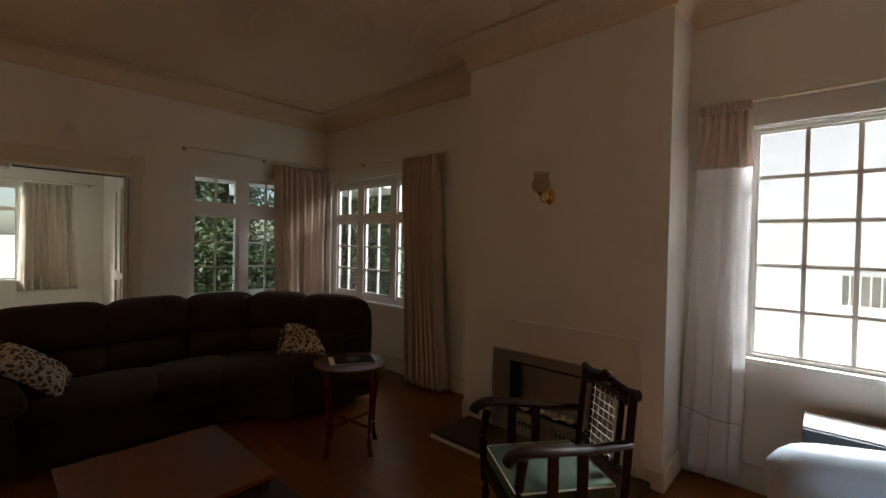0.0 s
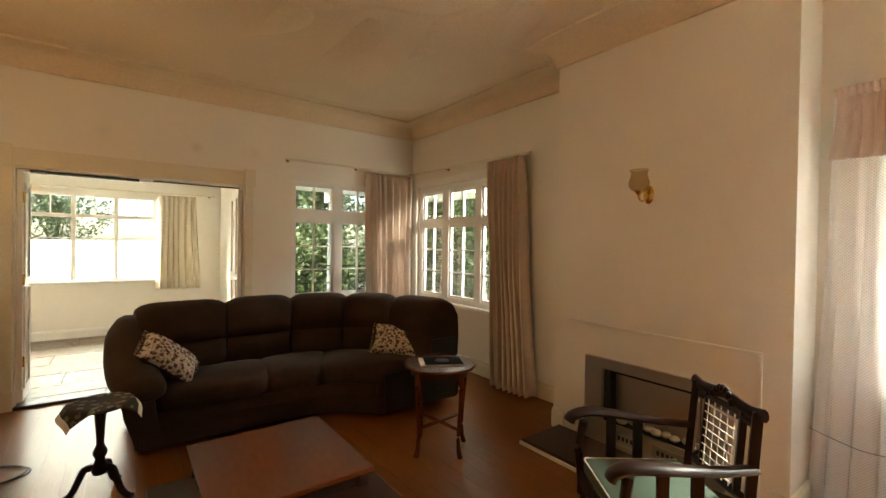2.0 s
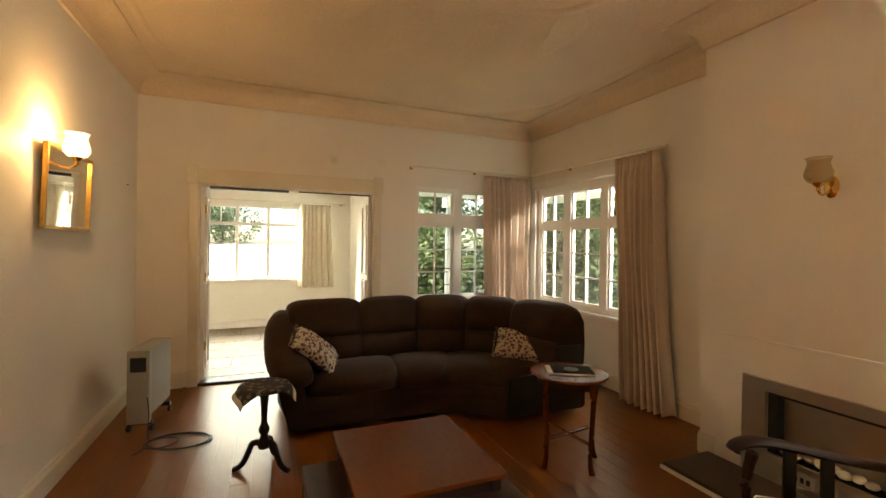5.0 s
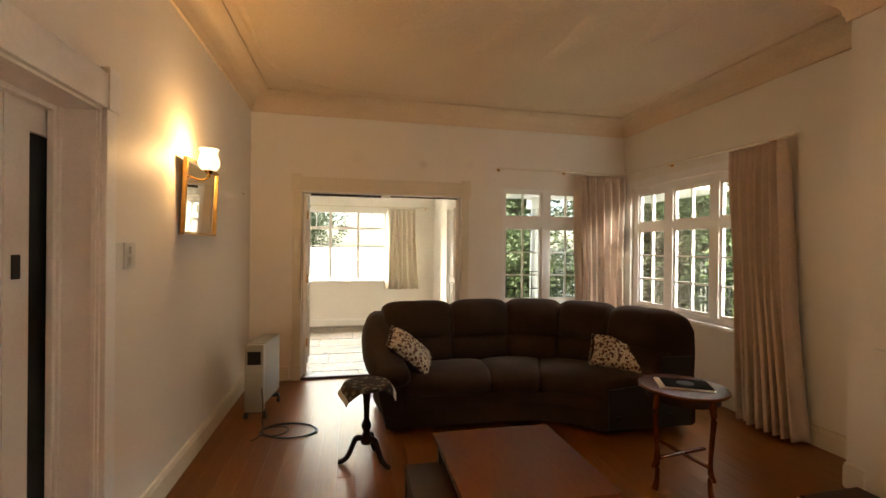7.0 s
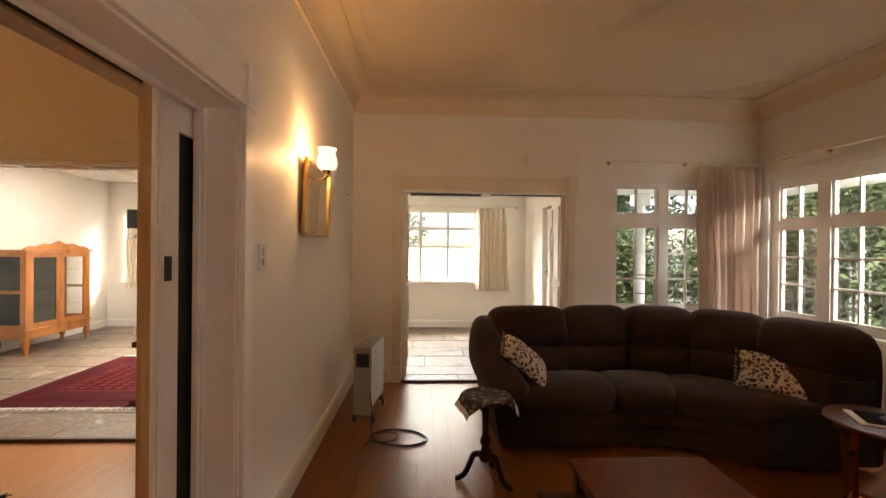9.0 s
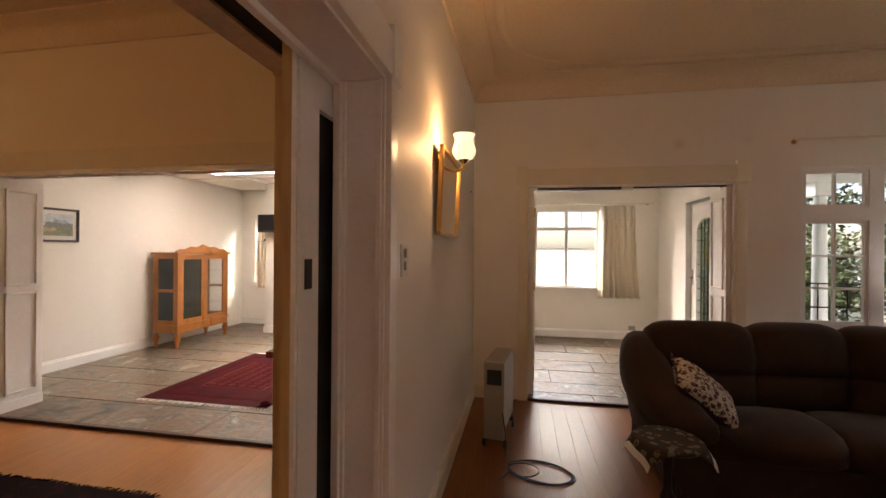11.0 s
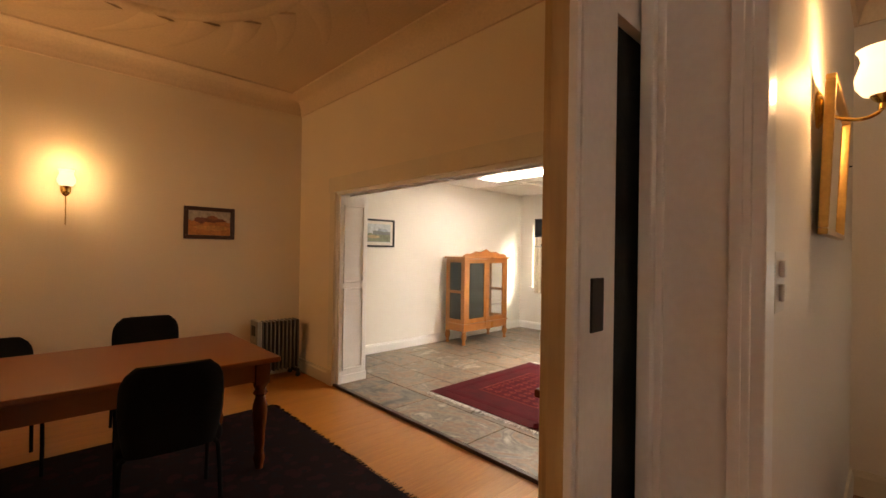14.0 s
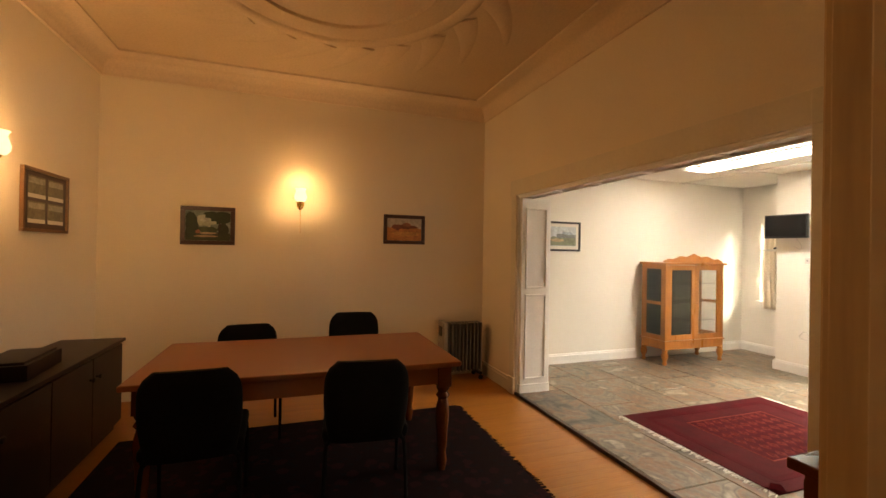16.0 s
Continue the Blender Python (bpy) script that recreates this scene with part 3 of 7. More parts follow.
def casing(name, axis, face, sign, a0, a1, head, width=0.105, thick=0.022, mat=None, top=0.155, sides=(1, 1), ear=0.03):
    """Door casing on one wall face: two legs with plinth blocks and a head board."""
    bm = B()

    def bx(p0, p1, z0, z1, t):
        f0, f1 = sorted((face, face + sign * t))
        if axis == "x":
            box(bm, f0, f1, p0, p1, z0, z1, 0.004)
        else:
            box(bm, p0, p1, f0, f1, z0, z1, 0.004)
    for s, (p0, p1) in zip(sides, ((a0 - width, a0), (a1, a1 + width))):
        if s:
            bx(p0, p1, 0.0, head, thick)
            bx(p0 - 0.006, p1 + 0.006, 0.0, 0.17, thick + 0.010)
    bx(a0 - width - 0.012, a1 + width + 0.012, head, head + top, thick + 0.004)
    bx(a0 - width - 0.02, a0, head - 0.004, head + top + ear, thick + 0.010 if ear else thick + 0.006)
    bx(a1, a1 + width + 0.02, head - 0.004, head + top + ear, thick + 0.010 if ear else thick + 0.006)
    return structure(name, bm, mat or TRIM, "cream painted timber door casing", "casing")


casing("trim_opening_a", "y", YN, -1, OA[0], OA[1], HEAD, 0.085)
casing("trim_opening_b", "y", DN, -1, OB[0], OB[1], HEAD, 0.10, ear=0.0)
casing("trim_doorway", "x", XW, 1, DY[0], DY[1], HL, 0.078, 0.026, TRIM_W, 0.150)
casing("trim_doorway_dining", "x", XJ, -1, DY[0], DJ, HEAD, 0.09, 0.022, RAWW)
# linings of the doorway between lounge and dining room
bm = B()
for face, sg in ((DY[1], -1), (DY[0], 1)):
    inner = face + sg * 0.012
    box(bm, -1.326, XW + 0.006, *sorted((face, inner)), 0, HL - 0.012, 0.002)
    box(bm, -1.330, -1.304, *sorted((inner, inner + sg * 0.028)), 0, HL - 0.012, 0.004)
    box(bm, -1.304, -1.290, *sorted((inner, inner + sg * 0.012)), 0, HL - 0.012, 0.004)
    box(bm, -1.185, -1.165, *sorted((inner, inner + sg * 0.006)), 0, HL - 0.012, 0.002)
box(bm, -1.326, XW + 0.006, DY[0], DY[1], HL - 0.012, HL)
box(bm, -1.330, -1.304, DY[0] + 0.012, DY[1] - 0.012, HL - 0.034, HL - 0.012, 0.003)
structure("trim_door_lining", bm, TRIM_W, "white painted timber door lining", "lining")
bm = B()
for y0, y1 in ((DJ - 0.012, DJ), (DY[0], DY[0] + 0.012)):
    box(bm, XJ - 0.006, -1.447, y0, y1, 0, HEAD - 0.012, 0.003)
box(bm, XJ - 0.006, -1.447, DY[0], DJ, HEAD - 0.012, HEAD)
structure("trim_raw_lining", bm, RAWW, "bare yellow timber door lining", "lining")

# underside of the wide opening with its moulded strips
bm = B()
box(bm, OB[0], OB[1], DN + 0.001, DN + 0.18, HEAD - 0.014, HEAD)
for y in (DN + 0.02, DN + 0.16):
    box(bm, OB[0], OB[1], y - 0.012, y + 0.012, HEAD - 0.032, HEAD - 0.014, 0.003)
for i in range(6):
    x = OB[0] + (OB[1] - OB[0]) * i / 5
    box(bm, x - 0.03, x + 0.03, DN + 0.032, DN + 0.148, HEAD - 0.030, HEAD - 0.014, 0.003)
structure("trim_opening_soffit", bm, TRIM_W, "white painted soffit with moulded strips", "trim")
bm = B()
for x0, x1 in ((OA[0], OA[0] + 0.014), (OA[1] - 0.014, OA[1])):
    box(bm, x0, x1, YN, YN + 0.2, 0, HEAD)
box(bm, OA[0], OA[1], YN, YN + 0.2, HEAD - 0.014, HEAD)
structure("trim_opening_a_lining", bm, TRIM_W, "white painted lining of the opening", "lining")
for x0, x1 in ((OB[0] - 0.0, OB[0] + 0.012), (OB[1] - 0.012, OB[1])):
    bm = B()
    box(bm, x0, x1, DN, DN + 0.18, 0, HEAD - 0.033)
    structure("trim_opening_b_jamb", bm, TRIM_W, "white painted jamb", "lining")

# ---------------------------------------------------------------- windows


def window(name, axis, inner, outer, a0, a1, z0, z1, lights, label, mat=None, bar=0.018, sill=True, sash=0.028, glass=None):
    """A timber window in its opening: frame, a sash for each light, glazing bars, a pane of glass for each square."""
    w = thing(name, label, "window", kind="structure")
    mid = (inner + outer) / 2
    s = 1 if outer > inner else -1
    mat = mat or TRIM_W
    f0, f1 = sorted((inner + s * 0.02, inner + s * 0.075))
    fr = part("window_frame", wall_mesh(axis, f0, f1, a0, a1, z0, z1, [l[:4] for l in lights]), mat, w)
    for la0, la1, lz0, lz1, cols, rows in lights:
        ga0, ga1, gz0, gz1 = la0 + sash, la1 - sash, lz0 + sash, lz1 - sash
        cells = []
        cw, rh = (ga1 - ga0) / cols, (gz1 - gz0) / rows
        for i in range(cols):
            for k in range(rows):
                cells.append((ga0 + cw * i + (bar / 2 if i else 0), ga0 + cw * (i + 1) - (bar / 2 if i < cols - 1 else 0),
                              gz0 + rh * k + (bar / 2 if k else 0), gz0 + rh * (k + 1) - (bar / 2 if k < rows - 1 else 0)))
        t0, t1 = sorted((inner + s * 0.036, inner + s * 0.066))
        sh = part("sash", wall_mesh(axis, t0, t1, la0, la1, lz0, lz1, cells), mat, w)
        for c in cells:
            bm = B()
            g0, g1 = sorted((inner + s * 0.053, inner + s * 0.057))
            if axis == "x":
                box(bm, g0, g1, c[0] - 0.003, c[1] + 0.003, c[2] - 0.003, c[3] + 0.003)
            else:
                box(bm, c[0] - 0.003, c[1] + 0.003, g0, g1, c[2] - 0.003, c[3] + 0.003)
            p = part("pane", bm, glass or GLASS, sh)
            p.visible_shadow = False
    if sill:
        bm = B()
        i0, i1 = sorted((inner - s * 0.045, inner + s * 0.10))
        if axis == "x":
            box(bm, i0, i1, a0 - 0.04, a1 + 0.04, z0 - 0.035, z0, 0.006)
            o0, o1 = sorted((inner + s * 0.10, outer + s * 0.05))
            box(bm, o0, o1, a0, a1, z0 - 0.06, z0 - 0.01, 0.004)
        else:
            box(bm, a0 - 0.04, a1 + 0.04, i0, i1, z0 - 0.035, z0, 0.006)
            o0, o1 = sorted((inner + s * 0.10, outer + s * 0.05))
            box(bm, a0, a1, o0, o1, z0 - 0.06, z0 - 0.01, 0.004)
        part("window_sill", bm, mat, w)
    return w


def lights_row(spans, low, high, cols=2, rows=3, top_rows=1):
    out = []
    for a, b in spans:
        out.append((a, b, low[0], low[1], cols, rows))
        if high:
            out.append((a, b, high[0], high[1], cols, top_rows))
    return out


window("window_1", "y", YN, YN + 0.2, 1.66, 3.24, 0.78, 2.17,
       lights_row([(1.69, 2.18), (2.27, 2.74), (2.83, 3.20)], (0.82, 1.71), (1.82, 2.14)), "white timber casement window with small panes")
window("window_2", "x", XE, XE + 0.11, 3.36, 5.12, 0.74, 2.20,
       lights_row([(4.58, 5.03), (3.96, 4.46), (3.42, 3.86)], (0.80, 1.69), (1.76, 2.12)), "white timber casement window with small panes")
window("window_3", "x", XE, XE + 0.11, -0.78, 0.60, 0.80, 2.18, [(-0.76, 0.58, 0.82, 2.16, 6, 5)], "white steel window with many square panes", sash=0.014, bar=0.022)
window("window_4", "y", SN, SN + 0.2, -0.97, 1.00, 0.84, 2.09,
       [(-0.955, -0.49, 0.855, 1.77, 1, 3), (-0.46, 0.0, 0.855, 1.77, 1, 3), (0.03, 0.49, 0.855, 1.77, 1, 3), (0.52, 0.985, 0.855, 1.77, 1, 3),
        (-0.955, -0.49, 1.80, 2.075, 2, 1), (-0.46, 0.0, 1.80, 2.075, 2, 1), (0.03, 0.49, 1.80, 2.075, 2, 1), (0.52, 0.985, 1.80, 2.075, 2, 1)],
       "white steel window with square panes", sash=0.012, bar=0.014)
window("window_5", "y", SN, SN + 0.2, -3.95, -1.85, 0.85, 2.10, [(-3.93, -2.92, 0.87, 2.08, 2, 4), (-2.88, -1.87, 0.87, 2.08, 2, 4)], "white steel window", sash=0.014)
window("window_6", "y", SN, SN + 0.2, -5.62, -5.00, 0.80, 1.95, [(-5.60, -5.02, 0.82, 1.93, 1, 2)], "narrow white window", sash=0.014)

# boxed pelmet board above the window beside the chimney
bm = B()
box(bm, XE - 0.025, XE, -0.85, 0.86, 2.19, 2.325, 0.004)
structure("trim_pelmet", bm, TRIM_W, "white painted board above the window", "trim")
# window architraves
bm = B()
box(bm, XE - 0.02, XE, 3.30, 5.18, 2.20, 2.29, 0.004)
box(bm, XE - 0.02, XE, 5.12, 5.20, 0.70, 2.20, 0.004)
box(bm, XE - 0.02, XE, 3.28, 3.36, 0.70, 2.20, 0.004)
structure("trim_window_2", bm, TRIM_W, "white painted window architrave", "trim")

# burglar bars outside the lounge windows


def burglar_bars(axis, plane, a0, a1, z0, z1, n, rows, label):
    bb = thing("burglar_bars", label, "window bars")
    for i in range(n):
        a = a0 + (a1 - a0) * i / (n - 1)
        p = (lambda z: (plane, a, z)) if axis == "x" else (lambda z: (a, plane, z))
        part("upright", tube(B(), [p(z0), p(z1)], 0.006, 6), IRON, bb)
    for k in range(rows):
        z = z0 + (z1 - z0) * k / (rows - 1)
        q = (lambda a: (plane, a, z)) if axis == "x" else (lambda a: (a, plane, z))
        part("crossbar", tube(B(), [q(a0), q(a1)], 0.007, 6), IRON, bb)


burglar_bars("y", YN + 0.16, 1.66, 3.24, 0.74, 1.16, 15, 3, "black iron burglar bars outside the window")
burglar_bars("x", XE + 0.15, 3.36, 5.12, 0.74, 1.10, 15, 3, "black iron burglar bars outside the window")

# ---------------------------------------------------------------- curtains and rails


def curtain(name, axis, fixed, a0, a1, b0, b1, z0, z1, folds, depth, mat, label, seed=1, gather=0.10):
    """A hanging curtain: a0..a1 along the rail at the top, b0..b1 at the hem; pinch pleats above, wider folds below."""
    rnd = random.Random(seed)
    ph = [rnd.uniform(-0.6, 0.6) for _ in range(folds + 2)]
    bm = B()
    nu, nv = folds * 8, 30
    wid = [rnd.uniform(0.65, 1.35) for _ in range(folds)]
    cum = [sum(wid[:k]) / sum(wid) for k in range(folds + 1)]
    rows = []
    for j in range(nv + 1):
        v = j / nv
        z = z1 + (z0 - z1) * v
        row = []
        for i in range(nu + 1):
            f = i / 8
            k = int(min(f, folds - 1e-6))
            u = cum[k] + (cum[k + 1] - cum[k]) * (f - k)
            sway = 0.25 * math.sin(3.1 * v + ph[k]) * v
            a = (a0 + (a1 - a0) * u) * (1 - v ** 1.3) + (b0 + (b1 - b0) * u) * v ** 1.3
            a += (a1 - a0) / folds * 0.30 * math.sin(2 * math.pi * f + ph[k] * v) * v
            amp = depth * (0.55 + 0.45 * v) * (0.8 + 0.3 * ph[k])
            if v < gather:
                amp *= 0.55 + 0.45 * v / gather
            d = amp * (math.cos(2 * math.pi * f + sway * 2) + 0.30 * math.cos(4 * math.pi * f + ph[k] * 3 + 2 * v))
            w = 0.012 * math.sin(7 * v + 5 * u)
            row.append(bm.verts.new((fixed + d + w, a, z) if axis == "x" else (a, fixed + d + w, z)))
        rows.append(row)
    for r, q in zip(rows, rows[1:]):
        for i in range(nu):
            bm.faces.new([r[i], r[i + 1], q[i + 1], q[i]])
    ob = part(name, bm, mat, smooth=True, sharp=180)
    so = ob.modifiers.new("thickness", "SOLIDIFY")
    so.thickness = 0.003
    return tagged(ob, label, "curtain")


curtain("curtain", "y", YN - 0.10, 2.56, 3.25, 2.60, 3.22, 0.03, 2.35, 8, 0.095, CURT, "beige-pink pleated curtain hanging to the floor", 2)
curtain("curtain", "x", XE - 0.12, 3.12, 3.62, 2.94, 3.47, 0.02, 2.325, 8, 0.084, CURT, "beige-pink pleated curtain drawn to one side, hanging to the floor", 5)
curtain("lace_curtain", "x", XE - 0.085, 0.59, 0.87, 0.605, 0.945, 0.03, 2.28, 3, 0.018, LACE, "white net lace curtain beside the window", 7)
bm = B()
tube(bm, smooth_line([(XE - 0.112, 0.94, 0.452), (XE - 0.118, 0.84, 0.428), (XE - 0.118, 0.72, 0.405), (XE - 0.112, 0.605, 0.412)], 5), 0.002, 6)
tie = part("edge_cord", bm, GREY_P, bpy.data.objects["lace_curtain"], "dark cord along the scalloped edge", smooth=True)
curtain("curtain_valance", "x", XE - 0.135, 0.59, 0.845, 0.580, 0.885, 1.935, 2.305, 6, 0.022, VALANCE, "short pink gathered valance over the lace curtain", 8)
bm = B()
rows = [[], [], []]
for k in range(61):
    u = k / 60
    for row, (z, amp) in zip(rows, ((2.318, 0.016), (2.285, 0.006), (2.262, 0.012))):
        row.append(bm.verts.new((XE - 0.152 - amp * math.cos(2 * math.pi * 9 * u), 0.588 + 0.258 * u, z + 0.004 * math.sin(2 * math.pi * 9 * u))))
for r0, r1 in zip(rows, rows[1:]):
    for k in range(60):
        bm.faces.new([r0[k], r0[k + 1], r1[k + 1], r1[k]])
hd = part("heading", bm, VALANCE, bpy.data.objects["curtain_valance"], "gathered frill along the rod", smooth=True, sharp=180)
hd.modifiers.new("thickness", "SOLIDIFY").thickness = 0.003
curtain("curtain", "y", SN - 0.10, 0.54, 1.05, 0.50, 1.14, 0.68, 2.15, 7, 0.072, CURT_S, "short cream pleated curtain drawn aside", 11)
curtain("curtain", "y", SN - 0.08, -5.54, -4.98, -5.54, -4.96, 0.70, 2.02, 8, 0.02, CURT_S, "short cream curtain drawn across a narrow window", 12)


def curtain_rail(pts, label, brackets):
    r = thing("curtain_rail", label, "curtain rail")
    part("rod", tube(B(), pts, 0.011, 8), TRIM, r)
    for x, y, z, dx, dy in brackets:
        bm = B()
        tube(bm, [(x, y, z), (x + dx, y + dy, z)], 0.007, 6)
        lathe(bm, [(0.0, -0.006), (0.022, -0.006), (0.022, 0.0), (0.0, 0.002)], axis=Matrix.Translation((x + dx, y + dy, z)) @ Vector((-dx, -dy, 0)).to_track_quat("Z", "Y").to_matrix().to_4x4(), n=12)
        part("bracket", bm, BRASS, r)
    return r


curtain_rail([(1.57, YN - 0.09, 2.385), (XE - 0.03, YN - 0.09, 2.385)], "thin cream curtain rod above a window", [(1.60, YN - 0.09, 2.385, 0, 0.085), (2.45, YN - 0.09, 2.385, 0, 0.085)])
curtain_rail([(XE - 0.10, 5.20, 2.385), (XE - 0.10, 3.05, 2.345)], "thin cream curtain rod above a window", [(XE - 0.10, 4.45, 2.371, 0.095, 0), (XE - 0.10, 3.30, 2.35, 0.095, 0)])
curtain_rail([(-1.2, SN - 0.09, 2.18), (1.32, SN - 0.09, 2.18)], "white curtain rod above the sunroom window", [(-0.9, SN - 0.09, 2.18, 0, 0.085), (1.25, SN - 0.09, 2.18, 0, 0.085)])
curtain_rail([(XE - 0.05, -0.9, 2.335), (XE - 0.05, 0.88, 2.335)], "dark curtain rod on the board above the window", [(XE - 0.05, 0.7, 2.335, 0.045, 0)])

# ---------------------------------------------------------------- doors


def panel_leaf(name, x, y0, y1, label, z0=0.05):
    """A slim folding leaf standing square to the opening, with two moulded panels on each face."""
    d = thing(name, label, "door", kind="structure")
    bm = B()
    box(bm, x - 0.02, x + 0.02, y0, y1, z0, HEAD - 0.036, 0.004)
    part("leaf", bm, TRIM_W, d)
    w = y1 - y0
    for a, b in ((0.17, 1.02), (1.10, HEAD - 0.14)):
        for s in (-1, 1):
            bm = B()
            q = [(y0 + 0.16 * w, a), (y1 - 0.16 * w, a), (y1 - 0.16 * w, b), (y0 + 0.16 * w, b)]
            for (ya, za), (yb, zb) in zip(q, q[1:] + q[:1]):
                box(bm, *sorted((x + s * 0.018, x + s * 0.034)), min(ya, yb) - 0.010, max(ya, yb) + 0.010, min(za, zb) - 0.010, max(za, zb) + 0.010, 0.003)
            part("panel_moulding", bm, TRIM_W, d)
    bm = B()
    box(bm, x - 0.026, x + 0.026, y0 - 0.004, y1 + 0.004, z0, z0 + 0.10, 0.003)
    part("kick_rail", bm, TRIM_W, d)
    return d


panel_leaf("door_1", OB[0] + 0.035, DN + 0.02, DN + 0.36, "white folded door leaf with two moulded panels", 0.01)
panel_leaf("door_2", OA[1] - 0.04, YN + 0.03, YN + 0.37, "cream folded door leaf with two moulded panels", 0.05)
panel_leaf("door_3", OA[0] + 0.036, YN + 0.03, YN + 0.37, "white folded door leaf with brass hinges", 0.05)
for z in (0.35, 1.05, 1.75):
    bm = B()
    lathe(bm, [(0.0, 0), (0.008, 0.0), (0.008, 0.09), (0.0, 0.09)], (OA[0] + 0.064, YN + 0.025, z), 8)
    h = part("hinge", bm, BRASS, bpy.data.objects["door_3"])

# sliding door standing a hand's breadth out of its pocket: white stile, dark panel, bare timber edge
sd = thing("door_4", "white sliding door with a dark panel, partly out of its wall pocket", "door", kind="structure")
LY = 2.243
bm = wall_mesh("x", -1.380, -1.336, LY + 0.006, LY + 0.88, 0.012, HEAD + 0.10, [(LY + 0.144, LY + 0.77, 0.02, 1.885)])
leaf = part("leaf", bm, TRIM_W, sd)
bm = B()
box(bm, -1.372, -1.356, LY + 0.13, LY + 0.78, 0.018, 1.89)
part("dark_panel", bm, SOOT_AND_SHADE, leaf, "black inset panel")
bm = B()
rnd = random.Random(6)
for k in range(70):
    z = 0.02 + 1.86 * k / 70
    box(bm, -1.356, -1.342, LY + 0.1435, LY + 0.149 + rnd.uniform(0, 0.005), z, z + 1.86 / 70)
part("ragged_edge", bm, DARKW, leaf, "ragged torn edge of the stile")
bm = B()
box(bm, -1.382, -1.350, LY, LY + 0.006, 0.012, HEAD + 0.10, 0.002)
part("leading_edge", bm, RAWW, leaf, "bare yellow timber edge")
for y0, y1, t in ((LY - 0.001, LY + 0.012, 0.0), (LY + 0.012, LY + 0.028, 0.004)):
    bm = B()
    box(bm, -1.350 if y0 < LY else -1.337, -1.334 + t, y0, y1, 0.012, HEAD + 0.10, 0.003)
    part("edge_bead", bm, TRIM_W, leaf)
bm = B()
box(bm, -1.338, -1.3325, LY + 0.055, LY + 0.098, 1.312, 1.404, 0.002)
part("recessed_pull", bm, BLACK, leaf, "black recessed pull")

# black strip painting slot shade and rail above the sliding door
bm = B()
box(bm, -1.446, -1.328, DY[0] + 0.001, DY[1] - 0.001, HEAD - 0.003, HEAD + 0.004)
structure("trim_door_slot", bm, SOOT_AND_SHADE, "black strip for the shade in the slot above the sliding door", "door slot")
# dark track with white clips under the head of the opening to the sunroom
tk = thing("door_track", "black folding-door track with white clips under the opening head", "track")
bm = B()
box(bm, OA[0] + 0.03, OA[0] + 0.86, YN + 0.07, YN + 0.13, HEAD - 0.036, HEAD - 0.0145)
box(bm, OA[0] + 0.97, OA[1] - 0.03, YN + 0.085, YN + 0.115, HEAD - 0.026, HEAD - 0.0145)
part("track", bm, IRON, tk)
for x in (OA[0] + 0.045, OA[0] + 0.91):
    bm = B()
    box(bm, x - 0.045, x + 0.045, YN + 0.06, YN + 0.14, HEAD - 0.040, HEAD - 0.0145, 0.003)
    part("clip", bm, TRIM_W, tk)

# glazed door of the sunroom with leaded panes
gd = thing("door_5", "white door with a tall arched leaded glass panel", "door", kind="structure")
bm = wall_mesh("x", SE + 0.05, SE + 0.095, 6.30, 7.16, SF, 2.04, [(6.42, 7.00, 0.40, 1.84)])
part("leaf", bm, TRIM_W, gd)
bm = B()
for k in range(10):          # arched head of the glass
    a0, a1 = math.pi * k / 10, math.pi * (k + 1) / 10
    ys = [6.71 + 0.29 * math.cos(a) for a in (a0, a1)]
    zs = [1.66 + 0.18 * math.sin(a) for a in (a0, a1)]
    vs = [bm.verts.new((x, y, z)) for x in (SE + 0.048, SE + 0.097) for y, z in ((ys[0], zs[0]), (ys[1], zs[1]), (ys[1], 1.85), (ys[0], 1.85))]
    bm.faces.new(vs[:4]), bm.faces.new(vs[4:]), bm.faces.new([vs[0], vs[1], vs[5], vs[4]])
part("arch_head", bm, TRIM_W, gd)
bm = B()
box(bm, SE + 0.068, SE + 0.074, 6.42, 7.00, 0.40, 1.84)
gp = part("pane", bm, LEADG, gd, "pale leaded glass")
gp.visible_shadow = False
bm = B()
for y in (6.515, 6.61, 6.71, 6.81, 6.905):
    box(bm, SE + 0.064, SE + 0.078, y - 0.004, y + 0.004, 0.40, 1.84)
for k in range(9):
    z = 0.52 + 0.15 * k
    box(bm, SE + 0.064, SE + 0.078, 6.42, 7.00, z - 0.004, z + 0.004)
part("lead_cames", bm, IRON, gd)
bm = B()
for s in (-1, 1):
    vs = [bm.verts.new((SE + 0.071 + s * 0.006, y, z)) for y, z in ((6.71, 1.22), (6.79, 1.40), (6.71, 1.60), (6.63, 1.40))]
    bm.faces.new(vs)
lp = part("lozenge", bm, LEADY, gd, "yellow glass lozenge")
lp.visible_shadow = False
bm = B()
tube(bm, [(SE + 0.05, 7.09, 1.10), (SE + 0.0, 7.09, 1.10), (SE - 0.005, 7.00, 1.10)], 0.009, 8)
box(bm, SE + 0.042, SE + 0.052, 7.07, 7.11, 1.0, 1.20, 0.004)
part("door_handle", bm, CHROME, gd)
bm = B()
for y0, y1 in ((6.20, 6.30), (7.16, 7.26)):
    box(bm, SE - 0.02, SE + 0.05, y0, y1, SF, 2.06, 0.004)
box(bm, SE - 0.022, SE + 0.05, 6.18, 7.28, 2.06, 2.16, 0.004)
structure("trim_sunroom_door", bm, TRIM_W, "white painted door frame", "casing")

